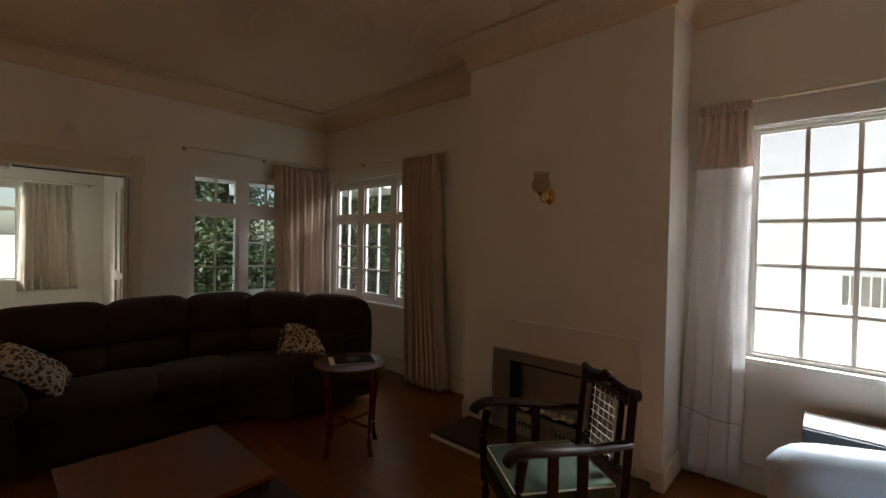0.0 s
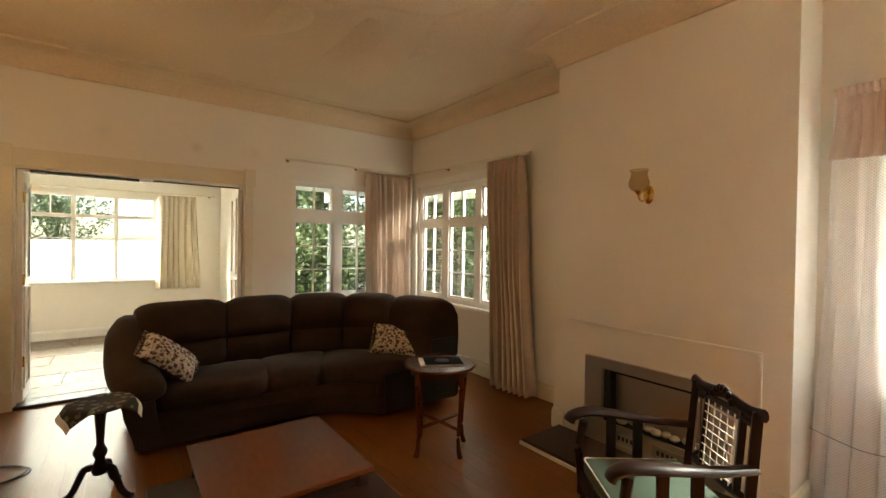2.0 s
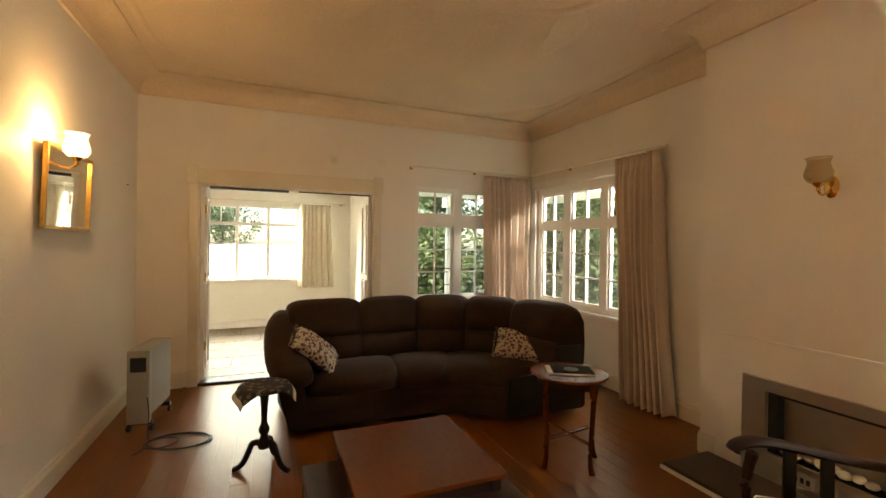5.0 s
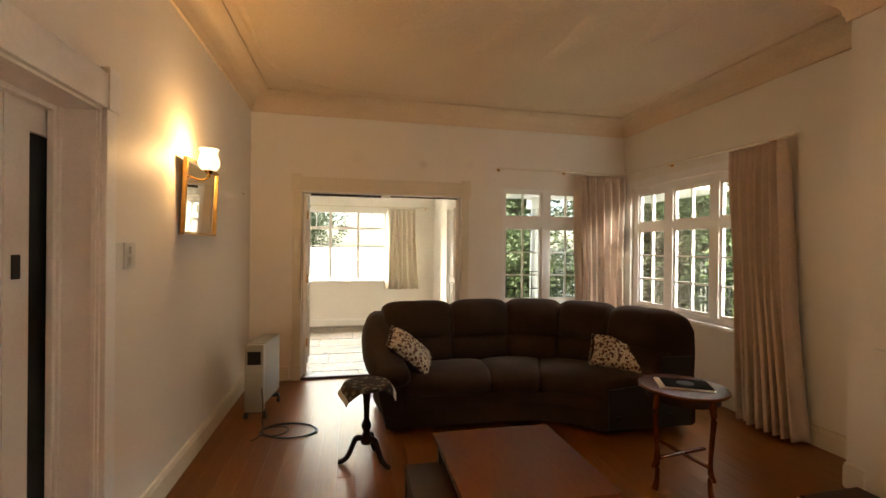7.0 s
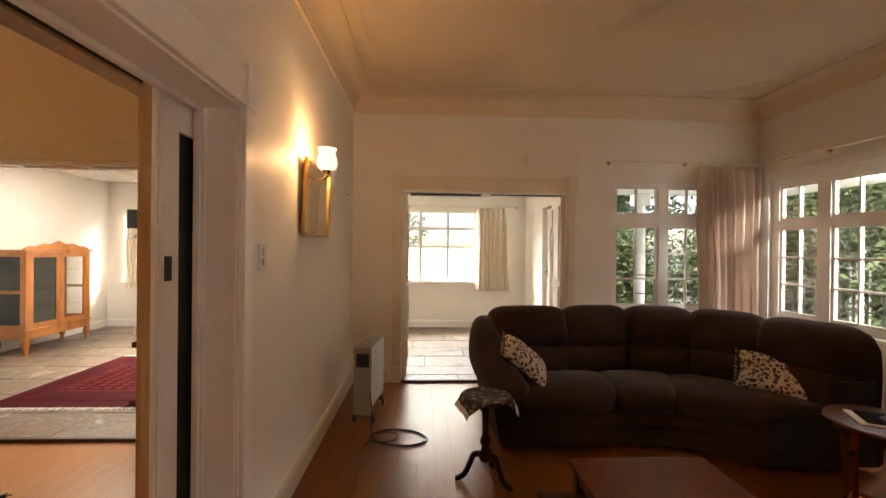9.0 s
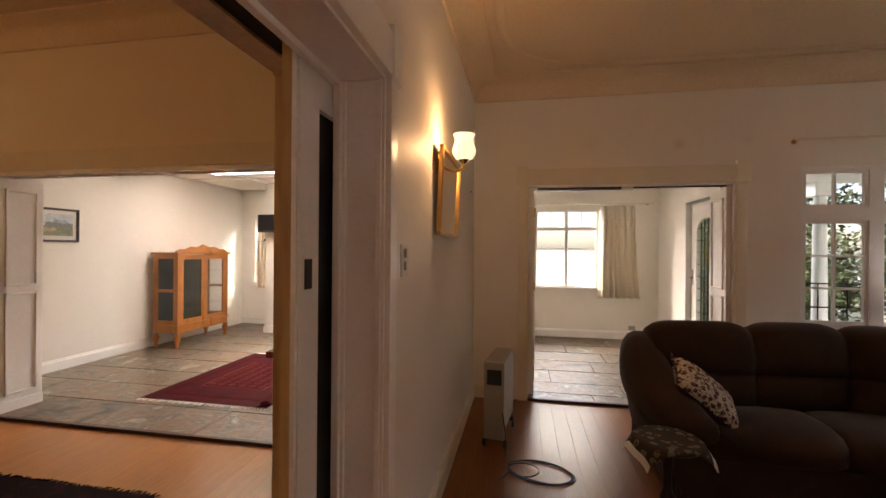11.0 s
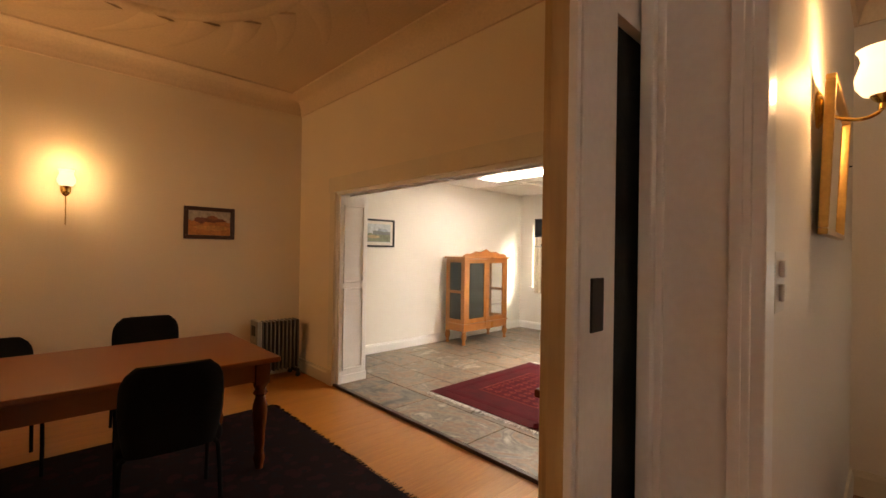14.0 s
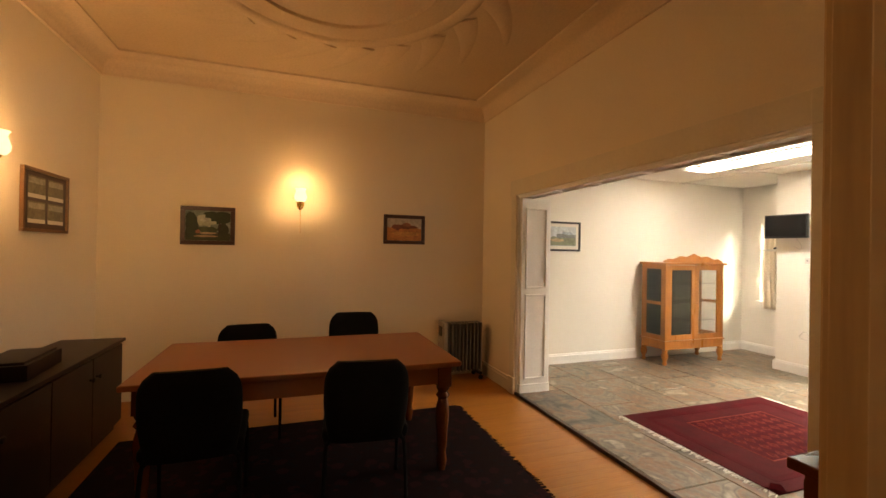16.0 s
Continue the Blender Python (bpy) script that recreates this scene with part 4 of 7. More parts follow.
# ---------------------------------------------------------------- outside
bm = B()
bmesh.ops.create_grid(bm, x_segments=40, y_segments=40, size=1500)
for v in bm.verts:
    v.co.z = -0.35
structure("ground", bm, GRASS, "mown lawn around the house", "ground")
bm = B()
box(bm, 1.62, 9.0, YN + 0.2, YN + 2.1, -0.35, -0.08)
structure("pavement", bm, RENDERW, "pale verandah slab", "pavement")
bm = B()
box(bm, 1.62, 5.2, YN + 0.2, YN + 2.0, 2.30, 2.36)
structure("ceiling_verandah", bm, CEIL_W, "white verandah ceiling", "ceiling")


col = thing("verandah_column", "white tapered verandah column outside the window", "column", pose(2.92, 7.15, -0.08))
part("shaft", lathe(B(), [(0.0, 0.10), (0.085, 0.10), (0.082, 0.4), (0.078, 1.2), (0.066, 2.2), (0.0, 2.2)], n=20), RENDERW, col, smooth=True)
bm = B()
box(bm, -0.12, 0.12, -0.12, 0.12, 0, 0.10, 0.01)
part("base_block", bm, RENDERW, col)
bm = B()
box(bm, -0.11, 0.11, -0.11, 0.11, 2.2, 2.38, 0.01)
part("capital", bm, RENDERW, col)


def leaf_mesh(bm, centre, spread, count, rnd, size=0.06, fall=1.6):
    """Many small folded leaves in clumps inside an uneven volume."""
    for _ in range(count // 14):
        d = Vector((rnd.gauss(0, 1), rnd.gauss(0, 1), rnd.gauss(0, 1))).normalized() * rnd.random() ** (1 / fall)
        c = Vector(centre) + Vector((d.x * spread[0], d.y * spread[1], d.z * spread[2]))
        for _ in range(14):
            p = c + Vector((rnd.gauss(0, 0.13), rnd.gauss(0, 0.13), rnd.gauss(0, 0.10)))
            q = Euler((rnd.uniform(-1.2, 1.2), rnd.uniform(-1.2, 1.2), rnd.uniform(0, 6.28))).to_matrix()
            s = size * rnd.uniform(0.5, 1.2)
            vs = [bm.verts.new(p + q @ Vector(k) * s) for k in ((0, -1, 0), (0.45, 0, 0.12), (0, 1.1, 0), (-0.45, 0, 0.12))]
            bm.faces.new([vs[0], vs[1], vs[2]])
            bm.faces.new([vs[0], vs[2], vs[3]])


def tree(name, x, y, high, spread, count, label, seed, trunk=0.10, size=0.06, low=0.35):
    rnd = random.Random(seed)
    t = thing(name, label, "tree" if name == "tree" else "shrub", pose(x, y, -0.35))
    bm = B()
    top = high * 0.62
    tube(bm, smooth_line([(0, 0, 0), (rnd.uniform(-.1, .1), rnd.uniform(-.1, .1), top * 0.5), (rnd.uniform(-.2, .2), rnd.uniform(-.2, .2), top)], 4), [trunk * (1 - 0.08 * i) for i in range(9)], 8)
    for i in range(6):
        a, z = rnd.uniform(0, 6.28), top * rnd.uniform(0.35, 0.95)
        e = (math.cos(a) * spread[0] * 0.75, math.sin(a) * spread[1] * 0.75, z + high * rnd.uniform(0.1, 0.3))
        tube(bm, smooth_line([(0, 0, z), (e[0] * 0.5, e[1] * 0.5, z + (e[2] - z) * 0.35), e], 3), [trunk * (0.5 - 0.06 * k) for k in range(7)], 6)
    part("trunk", bm, BARK, t, smooth=True)
    bm = B()
    mid = (high * (1 + low)) / 2
    leaf_mesh(bm, (0, 0, mid), (spread[0], spread[1], high * (1 - low) / 2), int(count * 1.5), rnd, size)
    me = bpy.data.meshes.new("crown")
    bm.to_mesh(me)
    bm.free()
    me.materials.append(LEAF)
    cr = new("crown", me)
    cr.parent = t
    return t


tree("shrub", 2.9, 9.7, 2.6, (1.2, 0.7, 1), 7000, "dense green garden shrub", 21, 0.05, low=0.05)
tree("shrub", 3.6, 9.2, 2.4, (1.3, 0.8, 1), 7000, "dense green garden shrub", 22, 0.05, low=0.05)
tree("shrub", 5.6, 8.6, 2.9, (1.2, 0.8, 1), 7000, "dense green garden shrub", 23, 0.05, low=0.05)
tree("shrub", 6.9, 6.9, 2.9, (0.9, 1.2, 1), 8000, "dense green garden shrub", 24, 0.05, low=0.05)
tree("shrub", 7.1, 4.9, 2.5, (0.9, 1.1, 1), 7000, "dense green garden shrub", 25, 0.05, low=0.05)
tree("shrub", 6.0, 6.0, 2.7, (0.8, 1.0, 1), 7000, "dense green garden shrub", 33, 0.05, low=0.05)
tree("shrub", 5.9, 7.5, 3.2, (0.8, 1.0, 1), 8000, "tall dense green garden shrub", 34, 0.05, low=0.05)
tree("shrub", 5.3, 8.1, 3.3, (0.9, 0.7, 1), 8000, "tall dense green garden shrub", 35, 0.05, low=0.03)
tree("shrub", 7.2, 8.4, 3.6, (1.1, 1.0, 1), 9000, "tall dense green garden shrub", 36, 0.06, low=0.03)
tree("shrub", 8.2, 6.0, 3.4, (0.9, 1.2, 1), 8000, "tall dense green garden shrub", 37, 0.06, low=0.03)
tree("tree", 8.6, 7.8, 5.0, (2.0, 2.0, 1), 9000, "leafy green garden tree", 26, 0.12, 0.08)
tree("tree", 4.4, 12.0, 5.5, (2.4, 2.0, 1), 9000, "leafy green garden tree", 27, 0.14, 0.08)
tree("tree", -3.2, 19.0, 5.0, (2.2, 2.0, 1), 3000, "leafy green garden tree", 28, 0.14, 0.08)
tree("tree", -2.0, 22.4, 4.2, (1.8, 1.8, 1), 2600, "leafy green garden tree", 29, 0.12, 0.08)
tree("tree", 9.5, 3.6, 4.6, (1.6, 1.6, 1), 7000, "leafy green garden tree", 30, 0.12, 0.08)

# white timber garden fence seen through the east window
gf = thing("garden_fence", "white painted timber garden trellis", "fence")
for i in range(4):
    bm = B()
    y = 6.12 + i * 0.085
    box(bm, 5.50, 5.52, y - 0.010, y + 0.010, -0.35, 1.30, 0.003)
    part("post", bm, RENDERW, gf)
for z in (0.2, 0.7, 1.22):
    bm = B()
    box(bm, 5.48, 5.50, 6.08, 6.42, z - 0.010, z + 0.010, 0.003)
    part("slat", bm, RENDERW, gf)

bm = B()
box(bm, -14, 14, 13.2, 13.4, -0.35, 1.35)
box(bm, -14, 14, 13.16, 13.44, 1.35, 1.42, 0.01)
structure("boundary_wall", bm, RENDERW, "white rendered garden boundary wall", "wall")
bm = B()
box(bm, -14, 1.6, SN + 0.2, 13.2, -0.36, -0.33)
structure("pavement_drive", bm, RENDERW, "pale sunlit paving", "pavement")

# neighbour's white house outside the window beside the chimney
nh = thing("house", "white rendered house with a barred window and sheet roof", "house", pose(0, 0, 0))
part("wall", wall_mesh("x", 9.6, 9.9, -9.0, 2.9, -0.35, 2.05, [(-1.15, 0.16, 0.52, 1.10)]), RENDERW, nh)
bm = B()
vs = [bm.verts.new(p) for p in ((9.2, -9.4, 1.98), (9.2, 3.2, 1.98), (14.5, 3.2, 5.6), (14.5, -9.4, 5.6), (9.2, -9.4, 2.08), (9.2, 3.2, 2.08), (14.5, 3.2, 5.7), (14.5, -9.4, 5.7))]
for f in ((0, 1, 2, 3), (4, 5, 6, 7), (0, 1, 5, 4), (1, 2, 6, 5), (2, 3, 7, 6), (3, 0, 4, 7)):
    bm.faces.new([vs[i] for i in f])
part("roof", bm, ROOFM, nh)
bm = wall_mesh("x", 9.62, 9.70, -1.15, 0.16, 0.52, 1.10, [(-1.10, -0.52, 0.57, 1.05), (-0.48, 0.11, 0.57, 1.05)])
hw = part("window", bm, RENDERW, nh)
for y in (-1.00, -0.86, -0.72, -0.34, -0.22, -0.10, 0.02):
    part("bar", tube(B(), [(9.58, y, 0.52), (9.58, y, 1.10)], 0.012, 6), RENDERW, hw)
bm = B()
box(bm, 9.80, 9.82, -1.15, 0.16, 0.52, 1.10)
part("pane", bm, GREY_P, hw)
bm = B()
box(bm, 3.58, 9.6, -9.0, 3.2, -0.36, -0.32)
structure("pavement_court", bm, RENDERW, "pale sunlit concrete court", "pavement")
bm = B()
box(bm, 8.2, 8.4, -8.0, 3.2, -0.35, 0.35)
tagged(part("garden_wall", bm, RENDERW), "low white garden wall", "wall", "", "structure")

# ---------------------------------------------------------------- lounge


def pattern_material(name, ground, motif, accent, scale, rough=0.85, stretch=(1, 1, 1), thresh=0.42):
    """Printed or woven cloth: motifs of two colours scattered over a ground."""
    m = material(name, ground, rough, grain=200, large=5, amount=0.15, bump=0.3, spec=0.1)
    nt = m.node_tree
    N, L = nt.nodes, nt.links
    b = N["Principled BSDF"]
    base = b.inputs["Base Color"].links[0].from_socket
    tc = N.new("ShaderNodeTexCoord")
    mp = N.new("ShaderNodeMapping")
    mp.inputs["Scale"].default_value = stretch
    L.new(tc.outputs["Object"], mp.inputs["Vector"])
    last = base
    for k, (col, sc, th) in enumerate(((motif, scale, thresh), (accent, scale * 1.7, thresh * 0.8))):
        vo = N.new("ShaderNodeTexVoronoi")
        vo.inputs["Scale"].default_value = sc
        L.new(mp.outputs[0], vo.inputs["Vector"])
        no = N.new("ShaderNodeTexNoise")
        no.inputs["Scale"].default_value = sc * 2.2
        L.new(mp.outputs[0], no.inputs["Vector"])
        ad = N.new("ShaderNodeMath")
        ad.operation = "MULTIPLY_ADD"
        ad.inputs[1].default_value = 0.5
        L.new(no.outputs["Fac"], ad.inputs[0])
        L.new(vo.outputs["Distance"], ad.inputs[2])
        lt = N.new("ShaderNodeMath")
        lt.operation, lt.inputs[1].default_value = "LESS_THAN", th + 0.2
        L.new(ad.outputs[0], lt.inputs[0])
        mx = N.new("ShaderNodeMix")
        mx.data_type = "RGBA"
        mx.inputs[7].default_value = (*col, 1)
        L.new(lt.outputs[0], mx.inputs[0])
        L.new(last, mx.inputs[6])
        last = mx.outputs[2]
    L.new(last, b.inputs["Base Color"])
    return m


FLORAL = pattern_material("floral_cloth", (0.52, 0.47, 0.39), (0.085, 0.040, 0.045), (0.26, 0.15, 0.09), 34, thresh=0.50)
PURPLE = material("purple_cloth", (0.05, 0.022, 0.05), 0.9, grain=200, amount=0.2, bump=0.3)
EMBRO = pattern_material("embroidered_cloth", (0.045, 0.042, 0.035), (0.16, 0.15, 0.11), (0.09, 0.03, 0.02), 22)


def loft(bm, rings, cap=True, closed_ring=True, m=0):
    vs = [[bm.verts.new(p) for p in r] for r in rings]
    n = len(vs[0])
    for a, b in zip(vs, vs[1:]):
        for k in range(n if closed_ring else n - 1):
            bm.faces.new([a[k], a[(k + 1) % n], b[(k + 1) % n], b[k]]).material_index = m
    if cap and closed_ring:
        bm.faces.new(vs[0]).material_index = m
        bm.faces.new(vs[-1]).material_index = m
    return bm


def corner_sofa():
    s = thing("sofa", "dark brown fabric curved corner sofa with puffy cushions", "sofa")
    n = 10
    Bk = smooth_line([(0.10, 4.44, 0), (0.82, 4.54, 0), (1.42, 4.58, 0), (1.99, 4.42, 0), (2.40, 4.00, 0), (2.63, 3.36, 0)], n)
    Fr = smooth_line([(0.20, 3.68, 0), (0.78, 3.68, 0), (1.22, 3.66, 0), (1.48, 3.60, 0), (1.64, 3.50, 0), (1.76, 3.38, 0)], n)

    def at(t, u, z, d=0.0):
        f = t * n
        i = min(int(f), len(Bk) - 2)
        w = f - i
        p, q = Fr[i].lerp(Fr[i + 1], w), Bk[i].lerp(Bk[i + 1], w)
        c = p.lerp(q, u)
        c.z = z
        return c

    def cushion(name, t0, t1, prof, mid, puff=0.10, rows=12, label=""):
        rings = []
        for i in range(rows + 1):
            a = i / rows
            e = abs(2 * a - 1) ** 5
            tt = t0 + (t1 - t0) * (0.003 + 0.994 * a)
            rings.append([at(tt, mid[0] + (u - mid[0]) * (1 - puff * e), mid[1] + (z - mid[1]) * (1 - puff * e)) for u, z in prof])
        return part(name, loft(B(), rings), SOFA, s, label, smooth=True, sharp=70)

    base = [(0.05, 0.04), (0.035, 0.08), (0.03, 0.24), (0.06, 0.30), (0.95, 0.42), (0.985, 0.40), (0.985, 0.06), (0.95, 0.04)]
    part("base", loft(B(), [[at(5 * i / 40, u, z) for u, z in base] for i in range(41)]), SOFA, s, smooth=True, sharp=60)
    band = [(0.015, 0.19), (0.0, 0.23), (0.005, 0.29), (0.04, 0.31), (0.08, 0.25)]
    part("front_band", loft(B(), [[at(5 * i / 40, u, z) for u, z in band] for i in range(41)]), SOFA, s, smooth=True)
    seat = [(0.03, 0.27), (-0.02, 0.30), (-0.035, 0.36), (-0.02, 0.415), (0.05, 0.455), (0.20, 0.475), (0.40, 0.465), (0.62, 0.44), (0.66, 0.36), (0.60, 0.27)]
    for t0, t1 in ((0.22, 1.45), (1.45, 2.6), (2.6, 4.98)):
        cushion("seat_cushion", t0, t1, seat, (0.3, 0.34), 0.15)
    low = [(0.60, 0.40), (0.555, 0.44), (0.545, 0.52), (0.56, 0.60), (0.60, 0.655), (0.70, 0.66), (0.80, 0.60), (0.80, 0.40)]
    top = [(0.605, 0.635), (0.57, 0.66), (0.565, 0.74), (0.60, 0.84), (0.65, 0.915), (0.73, 0.955), (0.83, 0.955), (0.92, 0.92), (0.985, 0.82), (1.0, 0.62), (0.99, 0.40), (0.80, 0.40)]
    core = [(0.64, 0.42), (0.62, 0.60), (0.63, 0.74), (0.67, 0.84), (0.75, 0.895), (0.83, 0.895), (0.90, 0.86), (0.95, 0.78), (0.965, 0.60), (0.95, 0.42)]
    part("back_frame", loft(B(), [[at(0.15 + 4.83 * i / 40, u, z) for u, z in core] for i in range(41)]), SOFA, s, smooth=True, sharp=60)
    for t in range(5):
        a, b = t + (0.12 if t == 0 else 0.0), t + 1.0
        cushion("lower_back_cushion", a, b, low, (0.72, 0.53), 0.16)
        cushion("back_cushion", a, b, top, (0.82, 0.62), 0.13)
    # rolled arm at the far end
    rings = []
    for y, x, rx, zt, zb in ((4.50, 0.17, 0.09, 0.80, 0.42), (4.42, 0.14, 0.13, 0.86, 0.40), (4.25, 0.125, 0.14, 0.84, 0.40), (4.05, 0.13, 0.14, 0.76, 0.40), (3.85, 0.15, 0.14, 0.665, 0.40), (3.68, 0.18, 0.14, 0.60, 0.40), (3.57, 0.20, 0.13, 0.57, 0.41), (3.51, 0.21, 0.09, 0.54, 0.44)):
        c, h = (zt + zb) / 2, (zt - zb) / 2
        rings.append([(x + rx * math.copysign(abs(math.cos(a)) ** 0.8, math.cos(a)), y, c + h * math.copysign(abs(math.sin(a)) ** 0.8, math.sin(a))) for a in [2 * math.pi * k / 18 for k in range(18)]])
    part("arm", loft(B(), rings), SOFA, s, smooth=True, sharp=80)
    rings = []
    for z, x0, y0 in ((0.03, 0.17, 3.74), (0.10, 0.16, 3.72), (0.25, 0.12, 3.64), (0.40, 0.09, 3.58), (0.50, 0.09, 3.56)):
        rings.append([(x0, y0, z), (x0 + 0.17, y0, z), (0.30, 4.40, z), (x0 - 0.03, 4.44, z)])
    bm = loft(B(), rings)
    bmesh.ops.bevel(bm, geom=list(bm.edges), offset=0.012, segments=2, affect="EDGES")
    part("arm_panel", bm, SOFA, s, smooth=True)
    # open end with its dark lining and connector plate
    e0, e1 = at(5, 0.04, 0), at(5, 0.985, 0)
    d = (e1 - e0).normalized()
    nrm = Vector((d.y, -d.x, 0)) * 0.012
    bm = B()
    quad = [(0.06, 0.05), (0.94, 0.05), (0.94, 0.60), (0.62, 0.60), (0.60, 0.40), (0.06, 0.36)]
    loft(bm, [[e0.lerp(e1, u) + Vector((0, 0, z)) for u, z in quad], [e0.lerp(e1, u) + Vector((0, 0, z)) + nrm for u, z in quad]])
    part("end_panel", bm, SOFA_D, s, "black lining cloth")
    for u in (0.16, 0.70):
        bm = B()
        p = e0.lerp(e1, u) + nrm * 1.2
        box(bm, p.x - 0.024, p.x + 0.024, p.y - 0.008, p.y + 0.008, 0.12, 0.155, 0.004)
        part("connector_plate", bm, IRON, s, "dull metal connector")
    return s


corner_sofa()


def pillow(m, w, h, label):
    p = thing("cushion", label, "cushion", m)
    bm = B()
    n = 14
    for side, depth in ((1, 0.075), (-1, 0.075)):
        rows = []
        for i in range(n + 1):
            row = []
            for j in range(n + 1):
                u, v = 2 * i / n - 1, 2 * j / n - 1
                pinch = 1 - 0.10 * (1 - u * u) * abs(v) ** 3 - 0.10 * (1 - v * v) * abs(u) ** 3
                z = depth * ((1 - u ** 4) * (1 - v ** 4)) ** 0.6
                row.append(bm.verts.new((u * w / 2 * pinch, v * h / 2 * pinch, side * z)))
            rows.append(row)
        for a, b in zip(rows, rows[1:]):
            for k in range(n):
                bm.faces.new([a[k], a[k + 1], b[k + 1], b[k]]).material_index = 0 if side > 0 else 1
    cov = part("cover", bm, [FLORAL, PURPLE], p, smooth=True, sharp=180)
    bm = B()
    rnd = random.Random(3)
    for s, sx in ((-1, -1), (1, 1)):
        for k in range(24):
            y = -h / 2 + h * (k + 0.5) / 24
            tube(bm, [(sx * w * 0.485, y, 0), (sx * (w * 0.485 + 0.02), y + rnd.uniform(-.005, .005), rnd.uniform(-.004, .004))], 0.0025, 4)
    tagged(part("fringe", bm, FLORAL, p), kind="stuff")
    return p


def leaning(place, normal, along):
    """A pose whose z axis is the given normal and whose x axis lies along the given direction."""
    z = Vector(normal).normalized()
    x = Vector(along)
    x = (x - z * x.dot(z)).normalized()
    y = z.cross(x)
    return Matrix.Translation(place) @ Matrix((x, y, z)).transposed().to_4x4()


pillow(leaning((0.365, 3.86, 0.605), (0.60, -0.40, 0.69), (0.76, 0.05, -0.62)), 0.43, 0.31, "floral cream and brown cushion leaning on the sofa arm")
pillow(leaning((2.13, 3.66, 0.555), (-0.30, -0.62, 0.66), (0.80, -0.50, -0.14)), 0.46, 0.33, "floral cream and brown cushion with a purple back on the sofa")


def coffee_table():
    t = thing("coffee_table", "square polished mahogany coffee table", "coffee table")
    x0, x1, y0, y1, h = 0.370, 1.085, 2.126, 2.885, 0.360
    bm = B()
    box(bm, x0, x1, y0, y1, h - 0.028, h, 0.006, 3)
    part("tabletop", bm, MAHOG, t)
    bm = B()
    for a, b, c, d in ((x0 + .03, x1 - .03, y0 + .03, y0 + .05), (x0 + .03, x1 - .03, y1 - .05, y1 - .03), (x0 + .03, x0 + .05, y0 + .05, y1 - .05), (x1 - .05, x1 - .03, y0 + .05, y1 - .05)):
        box(bm, a, b, c, d, h - 0.10, h - 0.028)
    part("apron", bm, DARKW, t)
    for x in (x0 + 0.045, x1 - 0.045):
        for y in (y0 + 0.045, y1 - 0.045):
            bm = B()
            box(bm, x - 0.025, x + 0.025, y - 0.025, y + 0.025, 0, h - 0.028, 0.004)
            part("leg", bm, DARKW, t)


coffee_table()


MAHOG_D = material("dark_mahogany", (0.030, 0.010, 0.006), 0.32, grain=12, large=1.5, amount=0.3, stretch=(5, 0.8, 1), bump=0.05, spec=0.35)


def nest_stool(x0, x1, y0, y1, h, label):
    s = thing("low_stool", label, "stool", group="stools under the coffee table")
    bm = B()
    box(bm, x0, x1, y0, y1, h - 0.05, h, 0.012, 3)
    part("seat", bm, MAHOG_D, s)
    for x in (x0 + 0.025, x1 - 0.025):
        for y in (y0 + 0.025, y1 - 0.025):
            bm = B()
            box(bm, x - 0.02, x + 0.02, y - 0.02, y + 0.02, 0, h - 0.05, 0.003)
            part("leg", bm, DARKW, s)
    bm = B()
    box(bm, x0 + 0.01, x1 - 0.01, y0 + 0.01, y1 - 0.01, 0.02, h - 0.05)
    part("body", bm, DARKW, s)


nest_stool(0.195, 0.56, 2.42, 2.85, 0.21, "dark low stool pushed half under the coffee table")
nest_stool(0.66, 1.15, 1.86, 2.25, 0.27, "dark low stool pushed half under the coffee table")


def side_table():
    cx, cy, h = 1.905, 2.70, 0.61
    t = thing("side_table", "round mahogany side table with curved legs", "side table", pose(cx, cy, 0))
    part("tabletop", lathe(B(), [(0.0, h - 0.026), (0.232, h - 0.026), (0.248, h - 0.020), (0.256, h - 0.010), (0.248, h - 0.001), (0.236, h), (0.0, h)], n=40), MAHOG, t, smooth=True)
    part("apron", lathe(B(), [(0.20, h - 0.075), (0.205, h - 0.075), (0.205, h - 0.026), (0.20, h - 0.026)], n=32), DARKW, t, smooth=True)
    feet = []
    for a in (97, 187, 277, 353):
        c, s = math.cos(radians(a)), math.sin(radians(a))
        pts = smooth_line([(c * r, s * r, z) for r, z in ((0.19, h - 0.03), (0.212, h - 0.12), (0.205, 0.36), (0.192, 0.18), (0.196, 0.06), (0.212, 0.0))], 5)
        bm = tube(B(), pts, [0.024 - 0.009 * math.sin(math.pi * min(1, k / 24)) - 0.006 * k / len(pts) for k in range(len(pts))], 10)
        part("leg", bm, MAHOG, t, smooth=True)
        feet.append((c, s))
    for c, s in feet[:2]:
        bm = tube(B(), [(c * 0.19, s * 0.19, 0.19), (-c * 0.19, -s * 0.19, 0.19)], 0.014, 8, flat=(1, 0.7))
        part("stretcher", bm, MAHOG, t, smooth=True)
    bk = thing("magazine", "dark album with a pale border on the side table", "magazine", pose(1.91, 2.70, h + 0.0005, 0, 0, -28))
    bm = B()
    box(bm, -0.15, 0.15, -0.10, 0.10, 0, 0.008)
    part("pages", bm, PAPER, bk)
    bm = B()
    box(bm, -0.118, 0.148, -0.092, 0.092, 0.008, 0.013, 0.001)
    part("cover", bm, BLACKC, bk, "matt black cover")
    bm = B()
    lathe(bm, [(0.0, 0.0), (0.05, 0.0), (0.05, 0.0012), (0.0, 0.0014)], (0.01, 0, 0.013), 20)
    part("cover_roundel", bm, IRON, bk)


side_table()


